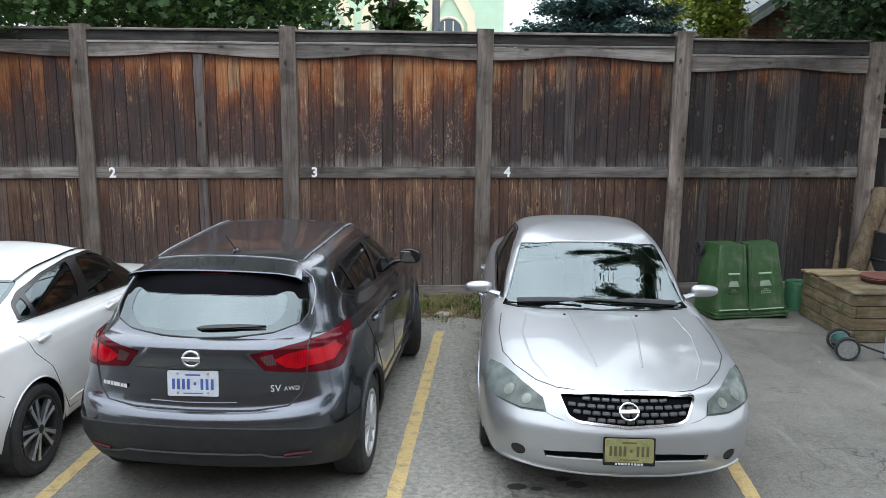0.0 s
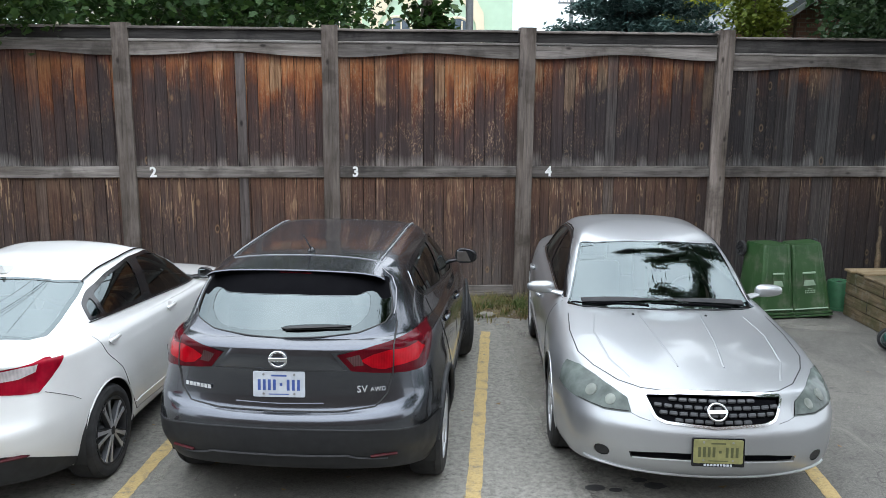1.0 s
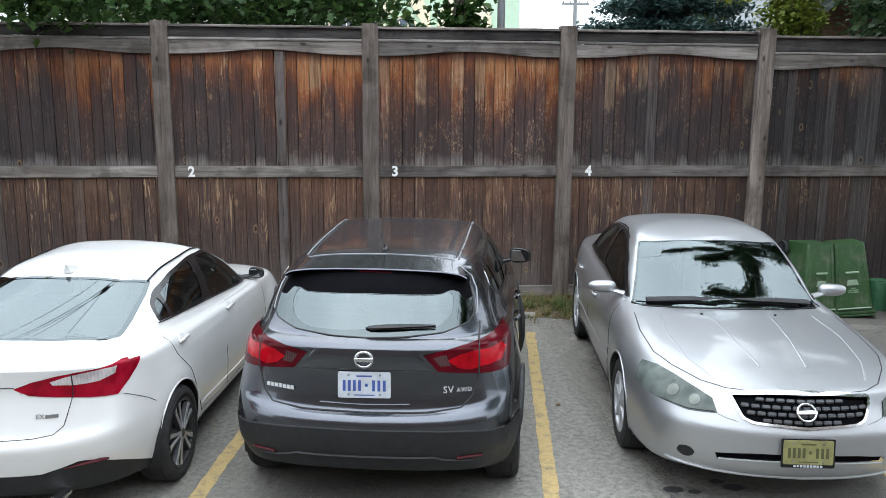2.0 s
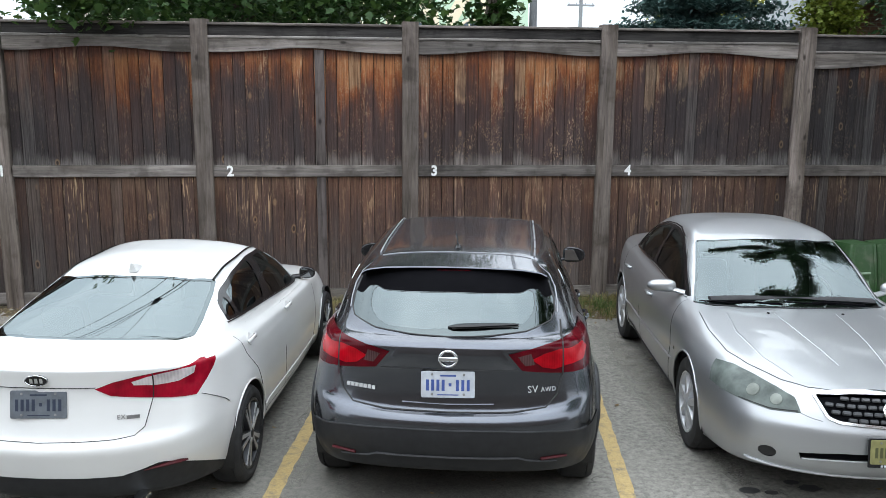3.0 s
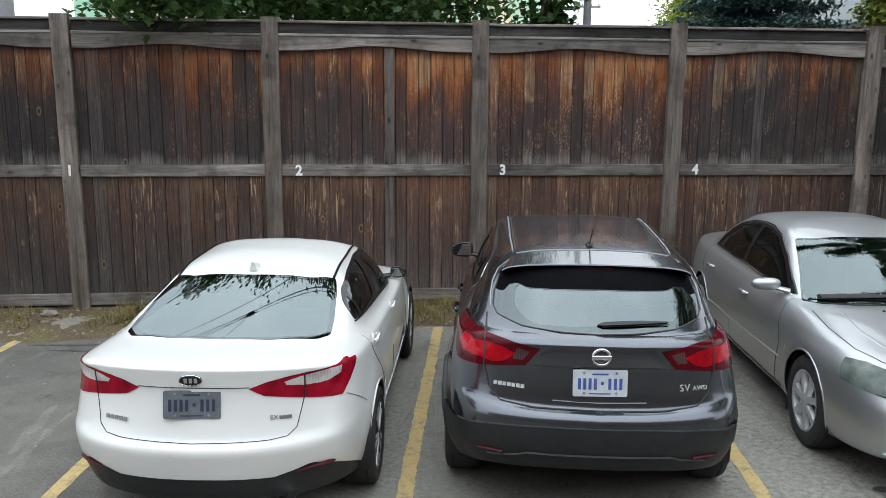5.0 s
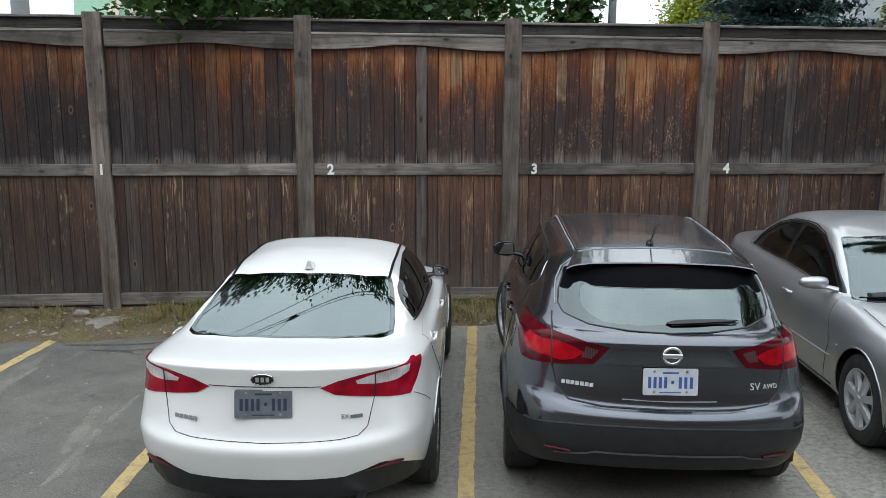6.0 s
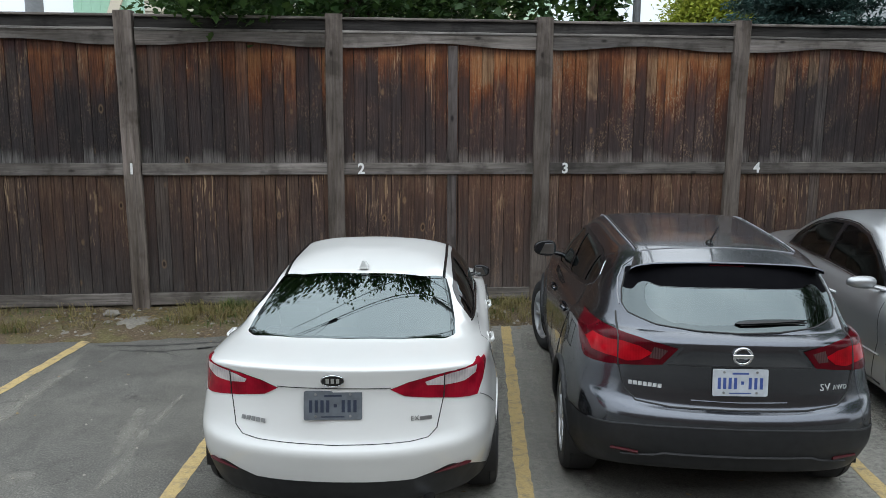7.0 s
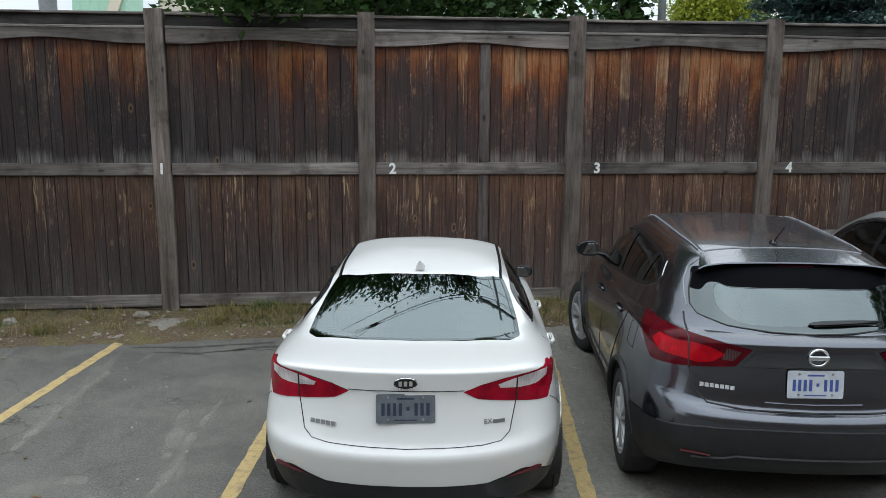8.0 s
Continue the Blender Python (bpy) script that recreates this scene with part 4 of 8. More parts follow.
def wheel(car, style, radius, width, rim_r, x, y, steer=0.0):
    """A road wheel whose face looks along +x, built once for each style and then shared."""
    key = style
    if key not in WHEELS:
        turn = pose(0, 0, 0, 0, 90, 0)
        bm = bmesh.new()
        w = width
        prof = [(rim_r - .012, -w), (rim_r + .012, -w - .004), (radius - .05, -w - .012), (radius - .012, -w + .012), (radius, -w + .04), (radius, -.055), (radius, -.045), (radius - .007, -.043),
                (radius - .007, -.038), (radius, -.036), (radius - .004, -.02), (radius - .018, .002), (radius - .05, .012), (rim_r + .03, .010), (rim_r + .008, .002), (rim_r - .006, -.008)]
        lathe(bm, prof, 56, turn, False)
        tyre = bm
        rim = bmesh.new()
        lathe(rim, [(rim_r + .004, .004), (rim_r - .004, .006), (rim_r - .016, .0), (rim_r - .024, -.03), (rim_r - .035, -.12)], 48, turn, False)
        hub = bmesh.new()
        lathe(hub, [(.034, -.006), (.034, .004), (.028, .010), (.0005, .012)], 24, turn)
        disc = bmesh.new()
        lathe(disc, [(rim_r - .03, -.10), (rim_r - .03, -.085), (.06, -.085), (.055, -.03), (.0005, -.03)], 40, turn)
        faces = bmesh.new()
        n, pair, wid = {"ten": (5, True, .021), "five": (5, True, .034), "seven": (7, False, .040)}[style]
        for i in range(n):
            for s in ((-1, 1) if pair else (0,)):
                a0 = 360 * i / n
                spread = 11.0 if style == "five" else 12.0
                m = pose(0, 0, 0, a0 + s * spread, 0, 0)
                tgt = rim
                r0, r1 = .03, rim_r - .006
                for lay, (bmx, dx, grow) in enumerate(((tgt, 0.0, 1.0), (faces, 0.004, .60))):
                    if lay == 1 and style != "five":
                        continue
                    vs = []
                    for rr, wd, fx in ((r0, wid * .8, .004), (r0 + .05, wid * .62, .0), (r1 - .04, wid * .8, -.004), (r1, wid * 1.25, -.002)):
                        wd = wd * grow
                        for sx, sy in ((-.03, -1), (-.03, 1), (fx + dx, .75), (fx + dx, -.75)):
                            vs.append(bmx.verts.new((sx, sy * wd, rr)))
                    for k in range(3):
                        for q in range(4):
                            bmx.faces.new((vs[4 * k + q], vs[4 * k + (q + 1) % 4], vs[4 * k + 4 + (q + 1) % 4], vs[4 * k + 4 + q]))
                    bmesh.ops.transform(bmx, matrix=m, verts=vs)
        bmesh.ops.recalc_face_normals(rim, faces=rim.faces[:])
        bmesh.ops.recalc_face_normals(faces, faces=faces.faces[:])
        for i in range(5):
            nut = pose(.0, .05 * math.cos(2 * math.pi * i / 5 + .3), .05 * math.sin(2 * math.pi * i / 5 + .3), 0, 90, 0)
            lathe(hub, [(.009, -.02), (.009, .002), (.0005, .004)], 6, nut)
        made = []
        for nm, b in (("wheel", disc), ("tyre", tyre), ("rim", rim), ("spoke_face", faces), ("hub_cap", hub)):
            me = bpy.data.meshes.new(nm)
            bmesh.ops.recalc_face_normals(b, faces=b.faces[:])
            if len(b.faces) == 0:
                continue
            b.to_mesh(me)
            b.free()
            mt = {"wheel": M_STEEL, "tyre": M_TYRE, "rim": {"five": M_ALLOY_DARK, "ten": M_ALLOY_GREY, "seven": M_ALLOY_GREY}[style], "spoke_face": M_ALLOY, "hub_cap": M_ALLOY_GREY if style != "five" else M_ALLOY_DARK}[nm]
            me.materials.append(mt)
            me.shade_smooth()
            me.set_sharp_from_angle(angle=radians(32))
            made.append((nm, me))
        WHEELS[key] = made
    flip = 0 if x > 0 else 180
    root = None
    for nm, me in WHEELS[key]:
        ob = new(nm, me)
        if root is None:
            root = ob
            ob.parent = car
            ob.matrix_basis = pose(x, y, radius - .004, 0, 0, flip + steer) @ pose(0, 0, 0, (x * 37 + y * 53) % 70, 0, 0)
        else:
            ob.parent = root
    return root


def arches(bm, car, wheels, r, mat, lip=0.012, z_off=0.0):
    """Cuts the wheel openings and lines them."""
    for wy, wz in wheels:
        ring = [(wy + r * math.cos(a), wz + z_off + r * math.sin(a)) for a in np.linspace(0, 2 * math.pi, 45)[:-1]]
        tree = BVHTree.FromBMesh(bm)
        for view, sg in (("right", 1), ("left", -1)):
            pts = []
            for a in np.linspace(radians(-22), radians(202), 40):
                p, _ = on_skin(tree, view, wy + r * math.cos(a), wz + z_off + r * math.sin(a))
                if p is not None and p.z > 0.12:
                    pts.append(p)
            b2 = bmesh.new()
            tube(b2, pts, lip, 8)
            part("wheel_arch", b2, mat, car, "", 60)
            fs = cut(bm, ring, view, lambda c: abs(c.x) > 0.5 and c.x * sg > 0)
            bmesh.ops.delete(bm, geom=fs, context="FACES")
            b3 = bmesh.new()
            rows = []
            for xx in (.56, .875):
                rows.append([b3.verts.new((sg * xx, wy + (r + .01) * math.cos(a), wz + z_off + (r + .01) * math.sin(a))) for a in np.linspace(radians(-15), radians(195), 28)])
            for i in range(27):
                b3.faces.new((rows[0][i], rows[0][i + 1], rows[1][i + 1], rows[1][i]))
            b3.faces.new(rows[0])
            part("wheel_well", b3, M_SEAL, car)


def underbody(car, length, width=.58, z0=.17, z1=.55):
    bm = bmesh.new()
    box(bm, -width, width, .42, length - .35, z0, z1, .05)
    part("underbody", bm, M_SEAL, car)


def seat(car, x, y, z=.40, rest=True, h=.58, lean=16):
    bm = bmesh.new()
    box(bm, x - .25, x + .25, y, y + .48, z, z + .16, .05, segs=2)
    s = part("seat", bm, M_SEAT, car)
    bm = bmesh.new()
    box(bm, -.24, .24, -.07, .07, 0, h, .05, pose(x, y + .02, z + .10, lean), 2)
    part("backrest", bm, M_SEAT, s)
    if rest:
        bm = bmesh.new()
        box(bm, -.13, .13, -.05, .05, h + .04, h + .22, .04, pose(x, y + .02, z + .10, lean), 2)
        part("headrest", bm, M_SEAT, s)
    return s


def cabin(car, y0, y1, cowl, belt, width=.70):
    """Floor, dashboard, shelf and seats behind the glass."""
    bm = bmesh.new()
    box(bm, -width, width, y0, y1, .30, .44, .03)
    part("cabin_floor", bm, M_DARK, car)
    bm = bmesh.new()
    box(bm, -width, width, cowl - .55, cowl - .06, belt - .22, belt - .04, .06, segs=2)
    dash = part("dashboard", bm, M_DARK, car)
    bm = bmesh.new()
    pts = [Vector((-.36 + .18 * math.cos(a), cowl - .66 - .06 * math.sin(a), belt - .06 + .17 * math.sin(a))) for a in np.linspace(0, 2 * math.pi, 25)[:-1]]
    tube(bm, pts, .016, 8, closed=True)
    part("steering_wheel", bm, M_DARK, dash)


def front_seats(car, y, z=.42, h=.56):
    for sx in (-.37, .37):
        seat(car, sx, y, z, True, h)


def rear_bench(car, y, z=.44, h=.50):
    for sx in (-.38, .38):
        seat(car, sx, y, z, True, h, 22)


def mirror(car, side, y, z, x, mat, glass_back=True, size=(.115, .075, .075), stalk=None):
    """A door mirror: shell, glass and foot."""
    bm = bmesh.new()
    bmesh.ops.create_uvsphere(bm, u_segments=20, v_segments=12, radius=1.0)
    for v in bm.verts:
        c = v.co
        flat = -0.35 if c.y < -0.35 else c.y
        e = 0.72
        sx = math.copysign(abs(c.x) ** e, c.x)
        sz = math.copysign(abs(c.z) ** e, c.z)
        v.co = Vector((sx * size[0], flat * size[2], sz * size[1] * (1 - 0.15 * sx * side)))
    root = part("door_mirror", bm, mat, car, "", 50, pose(x * side, y, z, 0, 0, -8 * side))
    bm = bmesh.new()
    box(bm, -size[0] * .78, size[0] * .78, -.003, 0, -size[1] * .70, size[1] * .70, .002)
    part("mirror_glass", bm, M_MIRROR, root, "", 35, pose(0, -size[2] * .36 - .001, 0, -5, 0, 10 * side))
    bm = bmesh.new()
    tube(bm, [(-side * size[0] * .6, .0, -size[1] * .5), (-side * (size[0] + .07), .02, -size[1] * .95)], [.030, .036], 8, .6)
    part("mirror_foot", bm, M_BLACK if stalk is None else stalk, root)
    return root


def facing(p, n, up=Vector((0, 0, 1))):
    """A pose at p whose z looks along n and whose y points up the surface."""
    n = n.normalized()
    x = up.cross(n).normalized()
    y = n.cross(x)
    m = Matrix((x, y, n)).transposed().to_4x4()
    m.translation = p
    return m


def bars(bm, x0, x1, y0, y1, count, gap=0.3, z=0.0, h=0.001, skip=()):
    """Plain upright bars in place of writing."""
    w = (x1 - x0) / count
    for i in range(count):
        if i in skip:
            continue
        box(bm, x0 + i * w + w * gap / 2, x0 + (i + 1) * w - w * gap / 2, y0, y1, z, z + h)


def plate(car, m, face, ink, rim=None, label=""):
    """A number plate with plain bars for its characters."""
    bm = bmesh.new()
    poly = rounded([(-.152, -.076), (.152, -.076), (.152, .076), (-.152, .076)], .012)
    prism(bm, poly, .004, bevel=.001)
    p = part("number_plate", bm, face, car, label, 30, m)
    for x in (-.1155, -.086, -.0565, -.027, .0535, .084, .1145):
        bm = bmesh.new()
        box(bm, x - .0085, x + .0085, -.036, .028, .0044, .0054)
        part("character_bar", bm, ink, p)
    for x0, x1, y0, y1 in ((.004, .020, -.010, .008), (-.045, .045, .046, .056), (-.06, .06, -.062, -.056)):
        bm = bmesh.new()
        box(bm, x0, x1, y0, y1, .0044, .0052)
        part("small_print_bar", bm, ink, p)
    for sx, sy in ((-.09, .058), (.09, .058), (-.09, -.056), (.09, -.056)):
        bm = bmesh.new()
        lathe(bm, [(.007, .0), (.007, .003), (.0005, .004)], 10, pose(sx, sy, .004))
        part("screw", bm, M_STEEL, p)
    if rim:
        bm = bmesh.new()
        outer = rounded([(-.163, -.098), (.163, -.098), (.163, .086), (-.163, .086)], .012)
        prism(bm, outer, .006, pose(0, 0, -.0045), .002)
        part("plate_frame", bm, rim, p)
    return p


def lettering(text, size, depth, mat, parent, m, name="lettering", label="", spacing=1.0, bold=0.0):
    """Raised letters in the built-in font, as a mesh."""
    cu = bpy.data.curves.new(name, "FONT")
    cu.body, cu.size, cu.extrude, cu.align_x, cu.align_y, cu.space_character = text, size, depth, "CENTER", "CENTER", spacing
    cu.resolution_u, cu.offset = 3, bold
    tmp = bpy.data.objects.new("tmp", cu)
    scene.collection.objects.link(tmp)
    me = bpy.data.meshes.new_from_object(tmp.evaluated_get(bpy.context.evaluated_depsgraph_get()))
    bpy.data.objects.remove(tmp)
    bpy.data.curves.remove(cu)
    me.name = name
    me.materials.clear()
    me.materials.append(mat)
    ob = new(name, me)
    if parent:
        ob.parent = parent
    ob.matrix_basis = m
    return tagged(ob, label)


def ring_badge(car, m, r=.049):
    """A round chrome emblem crossed by a bar."""
    bm = bmesh.new()
    pts = [Vector((r * math.cos(a), r * .92 * math.sin(a), .006)) for a in np.linspace(0, 2 * math.pi, 37)[:-1]]
    tube(bm, pts, .0075, 8, closed=True)
    root = part("badge", bm, M_CHROME, car, "chrome ring emblem", 50, m)
    bm = bmesh.new()
    box(bm, -r * 1.12, r * 1.12, -.012, .012, .004, .018, .003)
    part("badge_bar", bm, M_CHROME, root)
    return root


def lens_material(name, colour, rough=0.06, ribs=0.0):
    k = Mat(name, rough + .06, 0, colour, .05, .12)
    v = k.coords()
    w = k.n.new("ShaderNodeTexWave")
    w.inputs["Scale"].default_value = 22
    w.inputs["Distortion"].default_value = 1.0
    k.l.new(v, w.inputs["Vector"])
    n = k.noise(v, 9, 3)
    col = k.ramp(n, (0.3, tuple(c * 0.55 for c in colour)), (0.7, tuple(min(1, c * 1.25) for c in colour)))
    k.to("Base Color", k.mix(k.ramp(w.outputs["Fac"], (0.4, 0.0), (0.6, ribs)), col, tuple(min(1, c * 1.7 + .02) for c in colour)))
    return k.m


M_RED = lens_material("red_lamp_lens", (0.34, 0.002, 0.008), ribs=0.06)
M_RED_DEEP = lens_material("deep_red_lamp_lens", (0.29, 0.004, 0.018), ribs=0.03)
M_RED_DARK = lens_material("dark_red_lamp_lens", (0.075, 0.002, 0.006), ribs=0.05)
M_SMOKE = lens_material("smoked_lamp_lens", (0.060, 0.030, 0.030), ribs=0.35)
M_CLEAR = lens_material("clear_lamp_lens", (0.54, 0.50, 0.50), ribs=0.12)
M_HEAD = lens_material("hazed_headlamp_lens", (0.125, 0.145, 0.135), 0.02)
M_BOWL = lens_material("hazed_lamp_bowl", (0.22, 0.24, 0.215), 0.02)
M_REFLECTOR = plain("dull_red_reflector", (0.060, 0.005, 0.008), 0.4, spec=.2)
M_MIRROR = plain("mirror_glass", (.32, .34, .35), .03, 1.0, mottle=.02)
M_PLATE_WHITE = plain("white_plate", (0.50, 0.53, 0.57), 0.4)
M_PLATE_BLUE = plain("blue_plate_ink", (0.05, 0.09, 0.30), 0.45)
M_PLATE_GREY = plain("dull_grey_plate", (0.115, 0.128, 0.145), 0.5, mottle=.2)
M_PLATE_INK = plain("dark_plate_ink", (0.02, 0.03, 0.055), 0.5)
M_PLATE_GOLD = plain("olive_gold_plate", (0.22, 0.21, 0.085), 0.5, mottle=.2)
M_PLATE_GOLDINK = plain("faded_plate_ink", (0.07, 0.075, 0.03), 0.5)


# ---- white sedan ----
WS = dict(
    half=[.785, .848, .866, .878, .880, .876, .868, .857, .843, .815, .79, .775, .69, .575, .535, .38, .20],
    side_rear=[.19, .24, .36, .50, .60, .70, .79, .87, .935, .97, .985, 1.0, 1.14, 1.26, 1.295, 1.345, 1.365],
    side_front=[.19, .24, .36, .48, .57, .64, .70, .77, .825, .85, .865, .88, 1.11, 1.28, 1.31, 1.35, 1.367],
    rear_y=[.10, .04, .005, -.024, -.042, -.002, .03, .052, .036, .11, .48, .55, .90, 1.26, 1.36, 1.60, 1.80],
    rear_z=[.28, .33, .42, .52, .60, .66, .76, .90, 1.035, 1.05, 1.055, 1.062, 1.18, 1.275, 1.30, 1.345, 1.365],
    front_y=[4.42, 4.47, 4.53, 4.56, 4.55, 4.52, 4.48, 4.40, 4.25, 3.95, 3.55, 3.45, 3.02, 2.60, 2.48, 2.38, 2.28],
    front_z=[.20, .26, .36, .48, .56, .63, .68, .73, .785, .825, .86, .88, 1.11, 1.30, 1.325, 1.355, 1.367],
    corner_rear=[5, 5, 6, 7, 7, 7, 7, 7, 7, 6, 6, 6, 5, 5, 5, 4, 4],
    corner_front=[4, 4, 5, 5, 5, 5, 5, 5, 5, 5, 5, 5, 5, 5, 5, 4, 4],
    bow_rear=[.2, .22, .26, .26, .26, .26, .26, .26, .24, .18, .12, .12, .12, .12, .1, .08, .04],
    bow_front=[.2, .2, .25, .25, .25, .25, .25, .25, .25, .25, .22, .2, .2, .2, .2, .1, .04],
)


def white_sedan():
    car = thing("white_sedan", "glossy white compact sedan parked nose to the fence", "car", car_pose(-3.200, 4.508, 7.8))
    wheels = ((.99, .316), (3.69, .316))
    sh = Shell(**WS, wheels=wheels, taper_rear=.045, even=lambda c: 1.06 < c.z < 1.29 and .52 < c.y < 1.5 and abs(c.x) < .66, blown=2)
    bm = sh.bm
    tree = BVHTree.FromBMesh(bm)
    glass = whole([(0, 1.30), (.40, 1.33), (.548, 1.43), (.582, 1.25), (.618, .92), (.625, .74), (.56, .635), (.30, .56), (0, .54)])
    pane(bm, rounded(glass, .03, 3), "top", car, "rear_window", .028, M_GLASS, limit=lambda c: c.z > .98)
    screen = whole([(0, 2.63), (.40, 2.58), (.55, 2.50), (.66, 2.95), (.74, 3.28), (.5, 3.40), (0, 3.46)])
    pane(bm, rounded(screen, .03, 3), "top", car, "windscreen", .03, M_SCREEN, limit=lambda c: c.z > .84)
    dlo = [(1.115, 1.035), (1.17, 1.13), (1.33, 1.19), (1.66, 1.247), (2.1, 1.283), (2.42, 1.278), (2.75, 1.20), (3.10, 1.00), (3.24, .878), (2.1, .968)]
    rear_pane = [(1.33, 1.03), (1.36, 1.165), (1.66, 1.225), (2.05, 1.262), (1.93, 1.01)]
    quarter = [(1.16, 1.05), (1.20, 1.115), (1.31, 1.155), (1.28, 1.04)]
    fore_pane = [(2.07, .985), (2.19, 1.262), (2.42, 1.255), (2.72, 1.175), (3.02, 1.01), (3.12, .905)]
    for view in ("right", "left"):
        sg = 1 if view == "right" else -1
        ok = lambda c, s=sg: c.x * s > .3
        for nm, q in (("side_window", rear_pane), ("side_window", fore_pane), ("quarter_window", quarter)):
            part(nm, lifted(bm, cut(bm, rounded(q, .03, 3), view, ok), -.003), M_GLASS_DARK, car)
        part("window_surround", lifted(bm, cut(bm, rounded(dlo, [.02] + [.05] * 7 + [.01, .1], 3), view, ok), .002), M_BLACK, car)
        line = [(1.10, 1.03), (1.5, 1.006), (2.1, .963), (2.7, .915), (3.24, .872)]
        seam(tree, view, line, car, .008, M_BLACK, "window_trim")
    # lamps wrap round the corners
    lamp = [(.296, .924), (.39, .958), (.50, .980), (.60, .990), (.69, .990), (.78, .990), (.95, .990), (.95, .80), (.75, .808), (.58, .846), (.37, .882)]
    clear = [(.475, .952), (.55, .972), (.62, .980), (.695, .982), (.748, .975), (.742, .936), (.68, .914), (.59, .916), (.485, .932)]
    for s in (1, -1):
        slice_skin(bm, Vector((0, .35, .80)), Vector((0, 1, -1.55)).normalized(), lambda c, s=s: c.x * s > .5 and .2 < c.y < .9 and .7 < c.z < 1.1)
        slice_skin(bm, Vector((0, 0, .989)), Vector((0, 0, 1)), lambda c, s=s: c.x * s > .55 and c.y < .9 and .9 < c.z < 1.1)
        ends = lambda c, s=s: c.x * s > .25 and c.y < .35 + (c.z - .80) * 1.55 and (c.z < .989 or c.x * s < .58)
        pl, pc = (lamp, clear) if s > 0 else (mirrored(lamp), mirrored(clear))
        red, clr = split_in(bm, pl, pc, "rear", ends)
        root = part("tail_lamp", lifted(bm, red, .004), M_RED_DEEP, car, "red wrap-round tail lamp with a clear band")
        part("clear_lens", lifted(bm, clr, .005), M_CLEAR, root)
        seam(tree, "rear", [(s * .575, .985), (s * .572, .85)], car, .004, off=.006)
    # dark valance and reflectors
    low = [(-.95, .36), (-.86, .415), (-.77, .465), (-.69, .482), (-.60, .485), (-.54, .465), (-.42, .432), (0, .438), (.42, .432), (.54, .465), (.60, .485), (.69, .482), (.77, .465), (.86, .415), (.95, .36), (.95, .1), (-.95, .1)]
    for s in (1, -1):
        b2 = bmesh.new()
        tube(b2, skin_line(tree, "rear", [(s * .53, .452), (s * .58, .462), (s * .64, .466), (s * .69, .462), (s * .72, .456)], step=.2, off=.003), [.004, .014, .020, .018, .008], 8, .6)
        part("reflector", b2, M_REFLECTOR, car, "dark red rear reflector")
    slice_skin(bm, Vector((0, .15, .49)), Vector((0, .42, 1)).normalized(), lambda c: abs(c.x) > .45 and c.y < .7 and .2 < c.z < .56)
    back = lambda c: c.y < .62 and c.z < .49 - max(0, c.y - .15) * .42
    part("valance", lifted(bm, cut(bm, low, "rear", back), .003), M_CLAD, car, "black plastic rear valance")
    lid = whole([(0, 1.10), (.60, 1.10), (.585, .93), (.572, .85), (.54, .70), (.495, .662), (.40, .652), (0, .648)])
    faces = [f for f in cut(bm, lid, "rear", lambda c: c.y < .62) if f.calc_center_median().z > .6]
    part("boot_lid", lifted(bm, faces), M_WHITE, car)
    seam(tree, "rear", [(-.572, .85), (-.54, .70), (-.495, .662), (-.40, .652), (0, .648), (.40, .652), (.495, .662), (.54, .70), (.572, .85)], car)
    seam(tree, "rear", [(-.30, .932), (0, .936), (.30, .932)], car, .004)
    for s in (1, -1):
        seam(tree, "top", [(s * .532, 1.41), (s * .535, 1.9), (s * .528, 2.46)], car, .011, M_BLACK, "roof_trim", off=.003, flat=.4)
    bump = [(-.90, .80), (-.58, .845), (-.54, .70), (-.495, .662), (0, .648), (.495, .662), (.54, .70), (.58, .845), (.90, .80), (.95, .3), (-.95, .3)]
    part("rear_bumper", lifted(bm, cut(bm, bump, "rear", lambda c: c.y < .55 - max(0, c.z - .55) * .4)), M_WHITE, car)
    for view in ("right", "left"):
        sg = 1 if view == "right" else -1
        seam(tree, view, [(.40, .80), (.60, .70), (.66, .66)], car)
        ok = lambda c, s=sg: c.x * s > .3
        back_door = [(1.0, .965), (1.06, .83), (1.21, .69), (1.29, .50), (1.42, .30), (2.06, .28), (2.02, .60), (2.0, .985)]
        fore_door = [(2.0, .975), (2.02, .60), (2.06, .28), (3.12, .28), (3.22, .60), (3.20, .87)]
        for d in (back_door, fore_door):
            part("door", lifted(bm, cut(bm, d, view, ok), .001), M_WHITE, car)
            seam(tree, view, d[:-1] if d is back_door else d[2:], car)
        for y0, z0 in ((1.10, .895), (2.12, .862)):
            p, n = on_skin(tree, view, y0 + .09, z0)
            b2 = bmesh.new()
            lathe(b2, [(.055, -.004), (.055, .002), (.046, .003), (.0005, -.001)], 20, facing(p, n) @ Matrix.Diagonal((1, .75, 1, 1)))
            h = part("door_handle", b2, M_WHITE, car)
            b2 = bmesh.new()
            tube(b2, [p + n * .008 + Vector((0, -.075, -.004)), p + n * .022 + Vector((0, -.055, 0)), p + n * .023 + Vector((0, .055, .003)), p + n * .008 + Vector((0, .08, .003))], [.010, .012, .012, .010], 8, 1.2)
            part("grip", b2, M_WHITE, h)
            # thin black bar stands for the shade behind the grip
            b2 = bmesh.new()
            tube(b2, [p + n * .018 + Vector((0, -.05, .010)), p + n * .018 + Vector((0, .06, .013))], .004, 6)
            part("grip_shadow_gap", b2, M_BLACK, h)
        mirror(car, sg, 3.17, .925, .812, M_BLACK, size=(.072, .052, .05))
